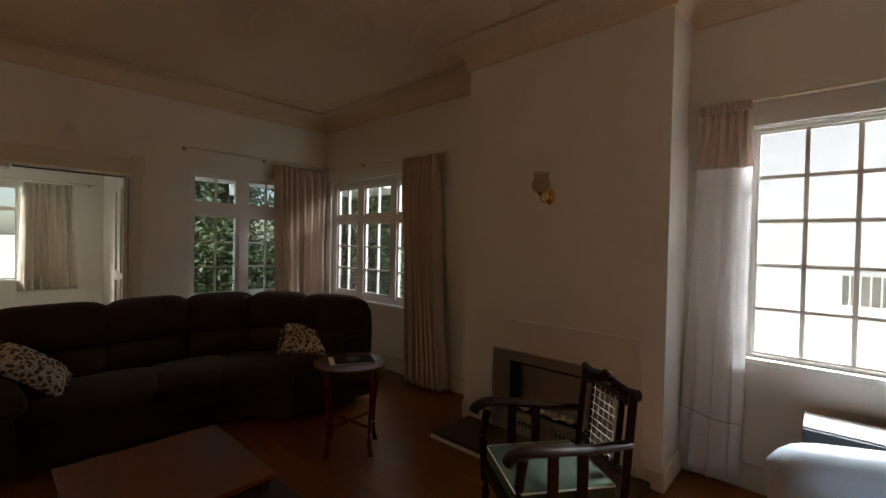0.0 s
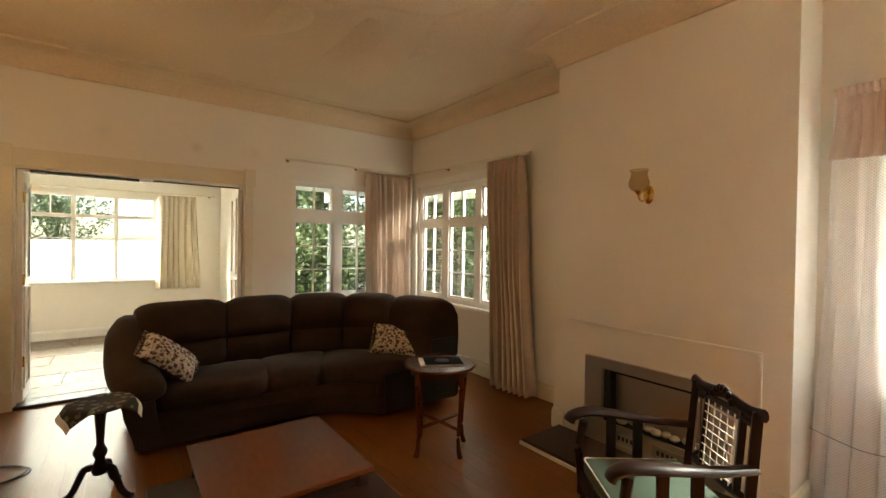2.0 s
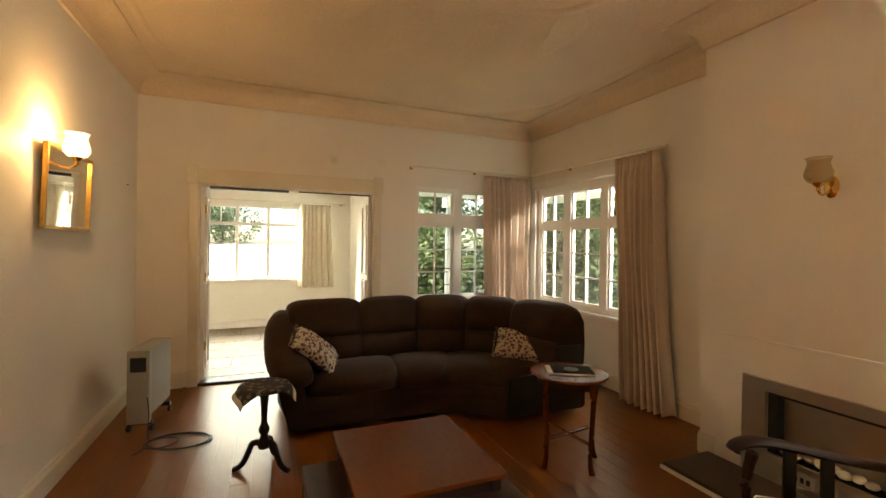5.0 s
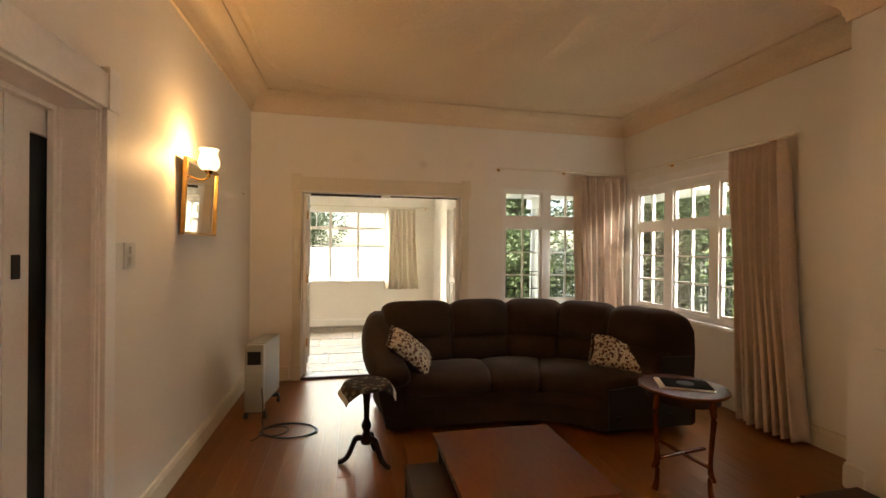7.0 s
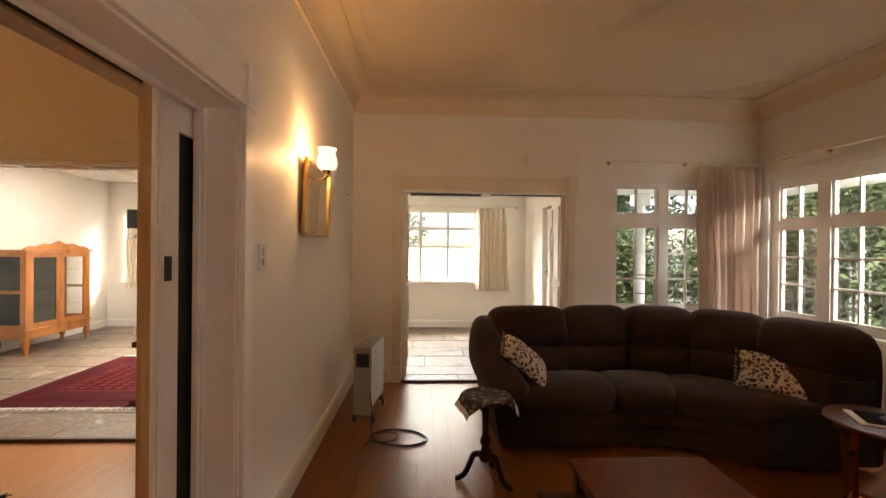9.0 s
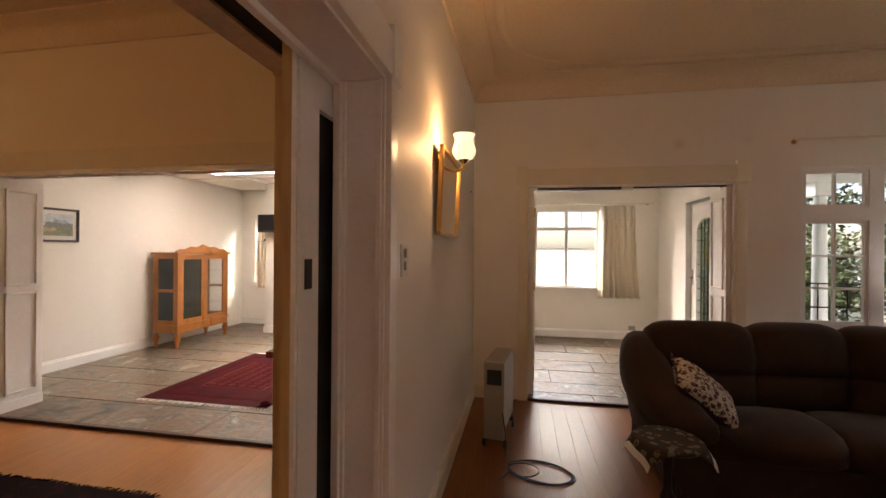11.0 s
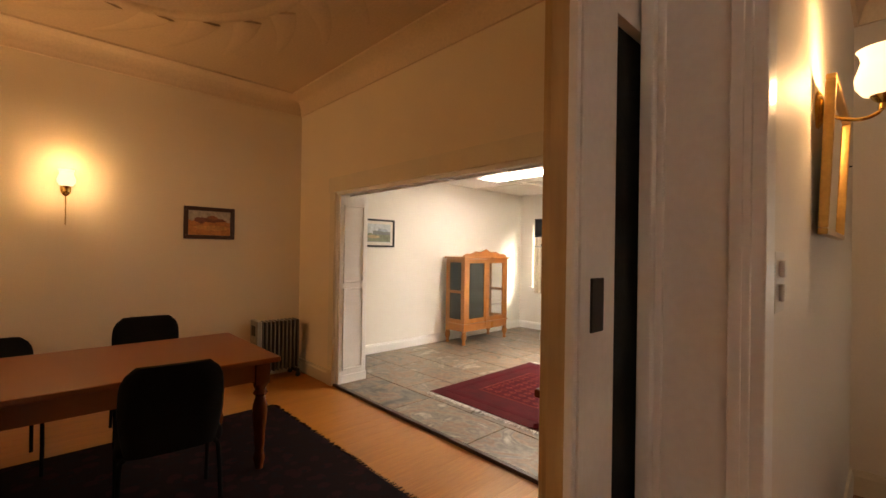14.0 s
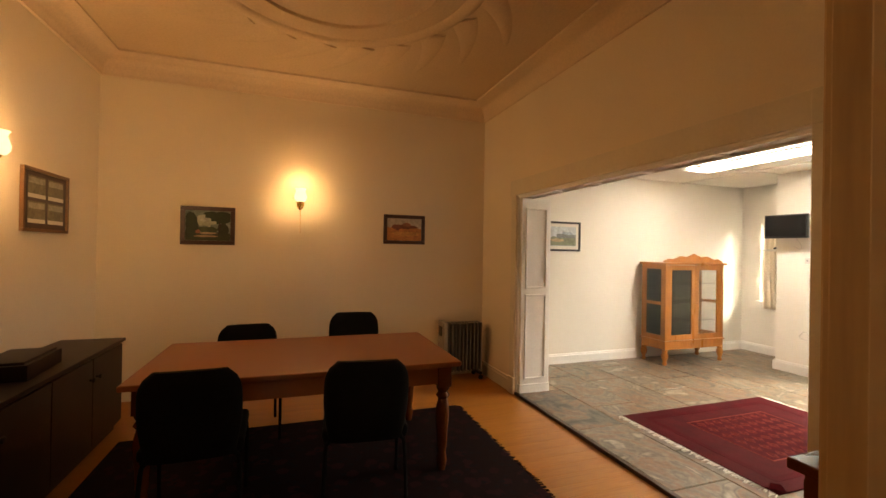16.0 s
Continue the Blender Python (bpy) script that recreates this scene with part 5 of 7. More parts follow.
def tripod_stool():
    s = thing("tripod_table", "small dark turned tripod table with an embroidered cloth", "stool", pose(0.0, 3.325, 0))
    prof = [(0.0, 0.13), (0.035, 0.135), (0.042, 0.16), (0.03, 0.19), (0.022, 0.22), (0.034, 0.245), (0.034, 0.262), (0.018, 0.30), (0.022, 0.40), (0.028, 0.47), (0.045, 0.513), (0.0, 0.52)]
    part("column", lathe(B(), prof, n=18), DARKW, s, smooth=True, sharp=70)
    part("top", lathe(B(), [(0.0, 0.515), (0.15, 0.515), (0.16, 0.525), (0.15, 0.535), (0.0, 0.535)], n=30), DARKW, s, smooth=True)
    for a in (172, 322, 62):
        c, q = math.cos(radians(a)), math.sin(radians(a))
        pts = smooth_line([(c * r, q * r, z) for r, z in ((0.025, 0.17), (0.07, 0.165), (0.095, 0.11), (0.125, 0.045), (0.165, 0.016), (0.185, 0.014))], 4)
        part("leg", tube(B(), pts, [0.020 - 0.0045 * (k / 20) for k in range(len(pts))], 8), DARKW, s, smooth=True)
    c = thing("table_cloth", "grey-black embroidered cloth with a pale fringe draped on the tripod table", "cloth", pose(0.0, 3.325, 0.536, 0, 0, 12))
    bm = B()
    n = 22
    rows = []
    for i in range(n + 1):
        row = []
        for j in range(n + 1):
            x, y = (i / n - 0.5) * 0.40, (j / n - 0.5) * 0.33
            r = math.hypot(x, y)
            over = max(0.0, r - 0.155)
            k = 1 if r < 0.155 else (0.155 + over * 0.35) / r
            row.append(bm.verts.new((x * k, y * k, 0.004 - over * 0.72 + 0.006 * math.sin(9 * math.atan2(y, x)) * min(1, over * 12))))
        rows.append(row)
    for a, b in zip(rows, rows[1:]):
        for k in range(n):
            bm.faces.new([a[k], a[k + 1], b[k + 1], b[k]])
    fringe = [[v.co.copy() for v in rows[0]], [v.co.copy() for v in rows[-1]]]
    cl = part("cloth", bm, EMBRO, c, smooth=True, sharp=180)
    cl.modifiers.new("thickness", "SOLIDIFY").thickness = 0.004
    bm = B()
    for line in fringe:
        for a, b in zip(line, line[1:]):
            for w in (0.15, 0.5, 0.85):
                p = a.lerp(b, w)
                tube(bm, [p, p + Vector((p.x * 0.10, p.y * 0.05, -0.028))], 0.003, 4)
    tagged(part("fringe", bm, CORD, c, "cream fringe"), kind="stuff")


tripod_stool()


def oil_heater(m, label, body, panel, fins=9, length=0.44, high=0.625, name="oil_heater", cover=True, w=0.115):
    """Oil-filled radiator: fins in a row along y behind a control end, on a wheeled base."""
    h = thing(name, label, "heater", m)
    for i in range(fins):
        y = 0.07 + (length - 0.06) * i / (fins - 1)
        bm = B()
        box(bm, -w / 2, w / 2, y - 0.012, y + 0.012, 0.10, high - 0.015, 0.010, 2)
        part("fin", bm, body, h)
    if cover:
        bm = B()
        for s in (-1, 1):
            box(bm, *sorted((s * (w / 2 + 0.002), s * (w / 2 + 0.014))), 0.05, length + 0.03, 0.13, high, 0.003)
        box(bm, -w / 2 - 0.014, w / 2 + 0.014, 0.05, length + 0.03, high - 0.004, high + 0.006, 0.003)
        part("side_cover", bm, body, h)
    bm = B()
    box(bm, -w / 2 - 0.018, w / 2 + 0.018, 0.0, 0.055, 0.07, high + 0.005, 0.014, 3)
    cp = part("control_panel", bm, panel, h)
    bm = B()
    box(bm, -0.052, 0.055, -0.004, 0.006, high - 0.16, high - 0.05, 0.004)
    part("display", bm, BLACK, cp, "black display window")
    for i, x in enumerate((-0.040, 0.028)):
        for z in (high - 0.225, 0.16):
            bm = B()
            for k in range(4):
                box(bm, x - 0.022, x + 0.022, -0.003, 0.004, z + k * 0.011, z + k * 0.011 + 0.006)
            part("vent", bm, GREY_P, cp)
    for y in (0.05, length):
        bm = B()
        box(bm, -w / 2 - 0.025, w / 2 + 0.025, y - 0.02, y + 0.02, 0.055, 0.09, 0.008)
        part("foot_bar", bm, BLACK, h)
        for s in (-1, 1):
            q = Matrix.Translation((s * (w / 2 + 0.02), y, 0.028)) @ Euler((0, radians(90), 0)).to_matrix().to_4x4()
            part("wheel", lathe(B(), [(0.0, -0.012), (0.024, -0.012), (0.028, -0.006), (0.028, 0.006), (0.024, 0.012), (0.0, 0.012)], n=16, axis=q), BLACK, h, smooth=True)
    return h


oil_heater(pose(-0.885, 4.19, 0, 0, 0, -7), "pale grey oil-filled heater with a black display, beside the wall", material("heater_fin_enamel", (0.27, 0.265, 0.235), 0.35, grain=60, amount=0.05, bump=0.03), material("heater_enamel", (0.36, 0.345, 0.30), 0.35, grain=60, amount=0.05, bump=0.03))
bm = B()
pts = [(-0.83, 4.20, 0.30), (-0.80, 4.13, 0.16), (-0.80, 4.10, 0.04), (-0.78, 4.02, 0.006)]
for cx, cy, ra, rb, turn, z in ((-0.565, 3.94, 0.215, 0.125, -0.25, 0.006), (-0.575, 3.93, 0.205, 0.140, -0.20, 0.012), (-0.68, 3.92, 0.105, 0.085, 0.2, 0.017)):
    for k in range(20):
        a = math.pi - 2 * math.pi * k / 20
        u, v = ra * math.cos(a), rb * math.sin(a)
        pts.append((cx + u * math.cos(turn) - v * math.sin(turn), cy + u * math.sin(turn) + v * math.cos(turn), z))
pts += [(-0.78, 3.86, 0.008), (-0.82, 3.80, 0.006)]
tube(bm, smooth_line(pts, 2), 0.0045, 6)
tagged(part("power_cable", bm, BLACK, smooth=True), "black power cable coiled on the floorboards", "cable")


def wall_sconce(m, label, lit, metal=None, glass=None, arm=0.15):
    """Brass back plate, curved arm and a tulip glass shade; local +y points away from the wall."""
    s = thing("wall_lamp", label, "wall lamp", m)
    q = Euler((radians(-90), 0, 0)).to_matrix().to_4x4()
    part("back_plate", lathe(B(), [(0.0, 0.0), (0.042, 0.0), (0.046, 0.006), (0.034, 0.016), (0.014, 0.022), (0.0, 0.026)], n=22, axis=q @ Matrix.Diagonal((0.8, 1.35, 1, 1))), BRASS, s, smooth=True)
    pts = smooth_line([(0, 0.01, 0.0), (0, arm * 0.35, -0.035), (0, arm * 0.7, -0.05), (0, arm * 0.95, -0.035), (0, arm, -0.01)], 5)
    part("arm", tube(B(), pts, 0.006, 8), BRASS, s, smooth=True)
    part("cup", lathe(B(), [(0.0, -0.03), (0.012, -0.03), (0.009, -0.012), (0.022, 0.0), (0.030, 0.012), (0.027, 0.016), (0.0, 0.012)], (0, arm, 0), 18), BRASS, s, smooth=True)
    prof = [(0.024, 0.010), (0.046, 0.018), (0.062, 0.042), (0.065, 0.066), (0.055, 0.100), (0.049, 0.120), (0.055, 0.142), (0.061, 0.150)]
    back = [(r - 0.003, z) for r, z in prof[::-1]]
    sh = part("shade", lathe(B(), prof + back, (0, arm, 0), 26), glass or GLOBE, s, "lit opal glass tulip shade" if lit else "amber glass tulip shade", smooth=True, sharp=80)
    sh.visible_shadow = not lit
    return s


wall_sconce(pose(XW, 3.43, 1.915, 0, 0, -90), "brass wall lamp with a lit tulip shade on the wall", True)
wall_sconce(pose(2.89, 1.725, 1.80, 0, 0, 90), "unlit brass wall lamp with amber glass on the chimney breast", False, glass=GLASS_A, arm=0.13)


def mirror_frame():
    m = thing("wall_mirror", "tall gilt-framed mirror hanging on the wall", "mirror",
              Matrix.Translation((XW + 0.012, 3.67, 1.515)) @ Euler((0, radians(2.0), 0)).to_matrix().to_4x4())
    w, h = 0.325, 0.485
    bm = B()
    for y0, y1, z0, z1 in ((-w, w, 0, 0.02), (-w, w, h - 0.02, h), (-w, -w + 0.02, 0.02, h - 0.02), (w - 0.02, w, 0.02, h - 0.02)):
        box(bm, 0.0, 0.026, y0, y1, z0, z1, 0.005)
    part("frame", bm, GILT, m)
    bm = B()
    box(bm, 0.004, 0.012, -w + 0.02, w - 0.02, 0.02, h - 0.02)
    part("glass", bm, MIRROR, m)


mirror_frame()


def wall_plate(name, y0, y1, z0, z1, label, toggle):
    p = thing(name, label, "switch")
    bm = B()
    box(bm, XW, XW + 0.010, y0, y1, z0, z1, 0.003)
    part("plate", bm, WHITE_P, p)
    for z in toggle:
        bm = B()
        box(bm, XW + 0.010, XW + 0.020, (y0 + y1) / 2 - 0.014, (y0 + y1) / 2 + 0.014, z - 0.018, z + 0.018, 0.004)
        part("rocker", bm, WHITE_P, p)


wall_plate("blank_plate", 2.600, 2.688, 1.330, 1.456, "white blank cover plate on the wall", ())
wall_plate("light_switch", 2.703, 2.806, 1.329, 1.456, "white double light switch on the wall", (1.37, 1.42))
bm = B()
lathe(bm, [(0.0, 0), (0.006, 0), (0.004, 0.012), (0.0, 0.014)], n=8, axis=Matrix.Translation((XW, 4.96, 1.96)) @ Euler((0, radians(90), 0)).to_matrix().to_4x4())
tagged(part("wall_hook", bm, IRON), "small dark hook in the wall", "hook")


def fireplace():
    f = thing("fireplace_insert", "brushed steel gas fireplace insert with pale pebbles", "fireplace")
    part("frame", wall_mesh("x", 2.868, 2.889, 1.235, 2.175, 0.045, 0.648, [(1.37, 2.035, 0.20, 0.575)]), STEEL, f, "brushed steel frame")
    bm = B()
    box(bm, 2.975, 2.99, 1.372, 2.033, 0.172, 0.573)
    part("back_plate", bm, STEEL, f)
    bm = B()
    box(bm, 2.895, 2.975, 1.372, 1.384, 0.172, 0.573)
    box(bm, 2.895, 2.975, 1.985, 2.033, 0.172, 0.573)
    box(bm, 2.895, 2.975, 1.384, 1.985, 0.553, 0.573)
    box(bm, 2.895, 2.975, 1.384, 1.985, 0.172, 0.205)
    part("firebox", bm, SOOT_AND_SHADE, f)
    rnd = random.Random(8)
    proto = B()
    bmesh.ops.create_icosphere(proto, subdivisions=2, radius=0.036)
    me = mesh_of("pebble", proto, PEBBLE, smooth=True, sharp=180)
    for k in range(10):
        o = new("pebble", me)
        o.location = (2.935 + 0.012 * (k % 2) + rnd.uniform(-.01, .01), 1.42 + 0.060 * k + rnd.uniform(-.012, .012), 0.226)
        o.scale = (rnd.uniform(0.8, 1.2), rnd.uniform(0.8, 1.2), rnd.uniform(0.55, 0.8))
        o.rotation_euler = (0, 0, rnd.uniform(0, 3))
        o.parent = f
    for y0 in (1.46, 1.76):
        bm = B()
        box(bm, 2.862, 2.868, y0, y0 + 0.20, 0.085, 0.165, 0.003)
        pl = part("plate", bm, GREY_P, f)
        bm = B()
        for k in range(5):
            box(bm, 2.859, 2.862, y0 + 0.03 + 0.03 * k, y0 + 0.047 + 0.03 * k, 0.11, 0.14)
        part("lettering_bar", bm, BLACK, pl)
    # surround bead on the plaster
    bm = B()
    box(bm, 2.876, 2.891, 1.075, 2.335, 0.868, 0.886, 0.004)
    box(bm, 2.876, 2.891, 1.075, 1.093, 0.0, 0.868, 0.004)
    structure("trim_fire_surround", bm, TRIM_W, "raised plaster bead round the fireplace", "trim")
    bm = B()
    box(bm, 2.44, 2.868, 1.0, 2.40, 0.0, 0.042, 0.006)
    hs = tagged(part("hearth", bm, HEARTH), "dark polished hearth slab with a white edge strip", "hearth", "", "structure")
    bm = B()
    box(bm, 2.425, 2.44, 0.99, 2.41, 0.0, 0.022)
    part("edge_strip", bm, TRIM_W, hs, "white edge strip")


fireplace()


def lattice_armchair():
    """Carved dark armchair with a corded lattice back; local +y is the way it faces."""
    c = thing("armchair", "carved dark wooden armchair with corded back and green seat cushion", "armchair", pose(1.93, 1.17, 0, 0, 0, 53))
    W, D = 0.25, 0.24
    for s in (-1, 1):
        pts = smooth_line([(s * 0.20, -D, 0), (s * 0.20, -D - 0.01, 0.30), (s * 0.20, -D - 0.015, 0.45), (s * 0.195, -D - 0.045, 0.825)], 6)
        part("back_post", tube(B(), pts, 0.024, 4, flat=(1.1, 0.9)), DARKW, c)
        pts = smooth_line([(s * W, D, 0), (s * W, D - 0.01, 0.25), (s * (W + 0.01), D + 0.01, 0.45), (s * W, D - 0.01, 0.60)], 5)
        part("front_leg", tube(B(), pts, [0.024, 0.020, 0.018, 0.02, 0.022, 0.028, 0.027, 0.022, 0.02, 0.02, 0.022, 0.02, 0.02, 0.02, 0.022, 0.022], 8), DARKW, c, smooth=True)
        pts = smooth_line([(s * 0.205, -D - 0.03, 0.61), (s * 0.235, -0.10, 0.615), (s * 0.265, 0.10, 0.635), (s * 0.265, 0.22, 0.640), (s * 0.260, 0.285, 0.62), (s * 0.258, 0.30, 0.595)], 6)
        part("armrest", tube(B(), pts, [0.020 + 0.008 * min(1, k / 18) for k in range(len(pts))], 10, flat=(1.35, 0.8)), DARKW, c, smooth=True)
        for y in (-0.03, 0.10):
            bm = B()
            box(bm, s * 0.245 - 0.009, s * 0.245 + 0.009, y - 0.022, y + 0.022, 0.36, 0.62, 0.003)
            part("arm_slat", bm, DARKW, c)
        bm = B()
        box(bm, s * 0.232 - 0.012, s * 0.232 + 0.012, -D, D, 0.30, 0.37, 0.003)
        part("side_rail", bm, DARKW, c)
    for y in (-D, D):
        bm = B()
        box(bm, -0.23, 0.23, y - 0.012, y + 0.012, 0.30, 0.37, 0.003)
        part("cross_rail", bm, DARKW, c)

    def bk(x, z, out=0.0):
        return Vector((x, -D - 0.02 - 0.032 * (z - 0.45) / 0.41 * 1.0 + out, z))
    bm = B()
    tube(bm, smooth_line([bk(-0.225, 0.822), bk(-0.15, 0.812), bk(-0.06, 0.822), bk(0.0, 0.832), bk(0.06, 0.822), bk(0.15, 0.812), bk(0.225, 0.822)], 5), 0.021, 10, flat=(0.8, 1.2))
    part("crest_rail", bm, DARKW, c, smooth=True)
    bm = B()
    for a in range(-3, 4):
        p = bk(0.020 * a, 0.852 - 0.0045 * abs(a) * abs(a), 0.014)
        lathe(bm, [(0.0, -0.018), (0.012, -0.012), (0.015, 0.0), (0.010, 0.014), (0.0, 0.02)], p, 10)
    part("carved_crest", bm, DARKW, c, smooth=True)
    for z in (0.47, 0.775):
        part("back_rail", tube(B(), [bk(-0.19, z), bk(0.19, z)], 0.018, 4, flat=(0.7, 1.3)), DARKW, c)
    for x in (-0.115, 0.115):
        part("back_stile", tube(B(), [bk(x, 0.47), bk(x, 0.80)], 0.020, 4, flat=(1.3, 0.6)), DARKW, c)
    bm = B()
    for k in range(5):
        x = -0.085 + 0.0425 * k
        tube(bm, [bk(x, 0.48, 0.012), bk(x, 0.775, 0.012)], 0.0028, 6)
    for k in range(8):
        z = 0.50 + 0.036 * k
        tube(bm, [bk(-0.10, z, 0.016), bk(0.10, z, 0.016)], 0.0028, 6)
    part("cord_lattice", bm, CORD, c, "cream cord lattice")
    bm = B()
    box(bm, -0.215, 0.215, -0.215, 0.245, 0.365, 0.445, 0.032, 4)
    sc = part("seat_cushion", bm, GREEN, c, "green seat cushion", smooth=True)
    bm = B()
    tube(bm, [(-0.20, 0.242, 0.437), (0.20, 0.242, 0.437), (0.212, 0.23, 0.437), (0.212, -0.20, 0.437), (-0.212, -0.20, 0.437), (-0.212, 0.23, 0.437)], 0.004, 6, closed=True)
    part("piping", bm, CORD, sc)


lattice_armchair()


def tub_chair():
    c = thing("easy_chair", "pale blue smooth upholstered easy chair with a rounded back", "armchair", pose(2.42, -0.08, 0, 0, 0, 118))
    rings = []
    for k in range(17):
        a = k / 16
        x = -0.36 + 0.72 * a
        top = 0.505 + 0.09 * (1 - abs(2 * a - 1) ** 6)
        rings.append([(x, -0.36 + 0.03 * math.cos(2 * math.pi * a), 0.16), (x, -0.42, 0.40), (x, -0.43, top - 0.06), (x, -0.40, top - 0.01), (x, -0.34, top), (x, -0.28, top - 0.02), (x, -0.24, top - 0.10), (x, -0.22, 0.40), (x, -0.24, 0.16)])
    part("backrest", loft(B(), rings), BLUEV, c, smooth=True, sharp=60)
    bm = B()
    box(bm, -0.34, 0.34, -0.26, 0.36, 0.16, 0.42, 0.06, 4)
    part("seat", bm, BLUEV, c, smooth=True)
    for s in (-1, 1):
        for y in (-0.30, 0.28):
            part("leg", lathe(B(), [(0.0, 0), (0.016, 0), (0.024, 0.17), (0.0, 0.17)], (s * 0.28, y, 0), 12), DARKW, c, smooth=True)


tub_chair()
mc = thing("media_cabinet", "low black cabinet with a glossy white top beside the window", "cabinet")
bm = B()
box(bm, 2.90, 3.17, -0.85, 0.315, 0.03, 0.57, 0.004)
part("body", bm, BLACK, mc)
bm = B()
box(bm, 2.915, 3.172, -0.852, 0.317, 0.571, 0.580, 0.003)
part("top", bm, material("white_laminate", (0.78, 0.78, 0.80), 0.15, grain=40, amount=0.03, bump=0.02), mc, "glossy white top")
for y in (-0.8, 0.26):
    bm = B()
    box(bm, 2.92, 3.15, y - 0.02, y + 0.02, 0, 0.03)
    part("foot", bm, BLACK, mc)

# ---------------------------------------------------------------- dining room
RUG_D = pattern_material("dark_rug_pile", (0.010, 0.0035, 0.0035), (0.022, 0.005, 0.006), (0.007, 0.005, 0.007), 9, 0.95)
RUG_R = material("red_rug_pile", (0.060, 0.0032, 0.0055), 0.95, grain=120, large=7, amount=0.35, bump=0.6, spec=0.1)
RUG_B = material("rug_border_pile", (0.060, 0.0032, 0.006), 0.95, grain=120, large=7, amount=0.3, bump=0.6, spec=0.05)
RUG_L = material("rug_motif_pile", (0.22, 0.050, 0.038), 0.95, grain=120, large=7, amount=0.2, bump=0.6, spec=0.05)


def dining_table():
    t = thing("dining_table", "long orange-brown wooden dining table with turned legs", "dining table")
    x0, x1, y0, y1, h = -4.79, -3.735, 0.905, 2.795, 0.74
    bm = B()
    box(bm, x0, x1, y0, y1, h - 0.032, h, 0.008, 3)
    part("tabletop", bm, DINEW, t)
    for a, b, c, d in ((x0 + .07, x1 - .07, y0 + .07, y0 + .095), (x0 + .07, x1 - .07, y1 - .095, y1 - .07), (x0 + .07, x0 + .095, y0 + .095, y1 - .095), (x1 - .095, x1 - .07, y0 + .095, y1 - .095)):
        bm = B()
        box(bm, a, b, c, d, h - 0.155, h - 0.032)
        part("apron", bm, DINEW, t)
    prof = [(0.0, 0.0), (0.024, 0.0), (0.030, 0.03), (0.038, 0.07), (0.030, 0.10), (0.026, 0.13), (0.034, 0.16), (0.036, 0.24), (0.045, 0.34), (0.047, 0.40), (0.034, 0.45), (0.030, 0.47), (0.046, 0.49), (0.030, 0.515), (0.044, 0.54), (0.044, 0.56), (0.0, 0.56)]
    for x in (x0 + 0.095, x1 - 0.095):
        for y in (y0 + 0.095, y1 - 0.095):
            bm = lathe(B(), prof, (x, y, 0.012), 18)
            box(bm, x - 0.045, x + 0.045, y - 0.045, y + 0.045, 0.565, h - 0.033, 0.003)
            part("leg", bm, MAHOG, t, smooth=True)


dining_table()


def office_chair(m, label):
    """Black upholstered visitor chair on a dark tube frame; local +y is the way it faces."""
    c = thing("dining_chair", label, "chair", m, "chairs round the dining table")
    rings = []
    for k in range(13):
        a = -1 + 2 * k / 12
        w = 0.228 * (1 - max(0, a) ** 5 * 0.30 - max(0, -a) ** 1.5 * 0.14)
        z = 0.64 + 0.225 * a
        y = -0.215 - 0.035 * (a + 1) * 0.8
        th = 0.034 * (1 - abs(a) ** 8 * 0.5)
        rings.append([(w * math.copysign(abs(math.cos(q)) ** 0.5, math.cos(q)), y + th * math.copysign(abs(math.sin(q)) ** 0.7, math.sin(q)) - 0.02 * math.cos(q) ** 2 * -1, z) for q in [2 * math.pi * j / 24 for j in range(24)]])
    part("backrest", loft(B(), rings), BLACKC, c, smooth=True, sharp=60)
    bm = B()
    box(bm, -0.235, 0.235, -0.20, 0.25, 0.415, 0.485, 0.03, 4)
    part("seat", bm, BLACKC, c, smooth=True)
    for s in (-1, 1):
        pts = smooth_line([(s * 0.225, 0.235, 0.012), (s * 0.225, 0.215, 0.38), (s * 0.215, 0.17, 0.41), (s * 0.215, -0.17, 0.41)], 5)
        part("front_leg", tube(B(), pts, 0.011, 8), BLACKC, c, smooth=True)
        pts = smooth_line([(s * 0.225, -0.24, 0.012), (s * 0.215, -0.19, 0.36), (s * 0.19, -0.20, 0.43), (s * 0.16, -0.235, 0.62)], 5)
        part("back_leg", tube(B(), pts, 0.011, 8), BLACKC, c, smooth=True)
    part("cross_bar", tube(B(), [(-0.215, -0.10, 0.405), (0.215, -0.10, 0.405)], 0.010, 8), BLACK, c, smooth=True)
    return c


ch = office_chair(pose(-3.74, 1.28, 0, 0, 0, 92), "black upholstered chair pushed under the dining table")
for x, y, rz, high in ((-3.70, 2.16, 84, 1.0), (-4.82, 1.42, -84, 0.94), (-4.98, 2.28, -93, 1.0)):
    copy_thing(ch, pose(x, y, 0, 0, 0, rz) @ Matrix.Diagonal((1, 1, high, 1)))


def fringe_mesh(x0, x1, y, n, length, rnd, sgn):
    bm = B()
    for k in range(n):
        x = x0 + (x1 - x0) * (k + 0.5) / n
        l = length * rnd.uniform(0.5, 1.2)
        tube(bm, [(x, y, 0.006), (x + rnd.uniform(-.02, .02), y + sgn * l, 0.003)], 0.0035, 4)
    return bm


rg = thing("rug", "dark brown-black pile rug with a ragged fringe under the dining table", "rug")
bm = B()
box(bm, -4.90, -2.75, 0.55, 3.22, 0.001, 0.012, 0.003)
part("rug_body", bm, RUG_D, rg)
bm = fringe_mesh(-4.90, -2.75, 3.22, 140, 0.035, random.Random(5), 1)
tagged(part("fringe", bm, RUG_D, rg), kind="stuff")


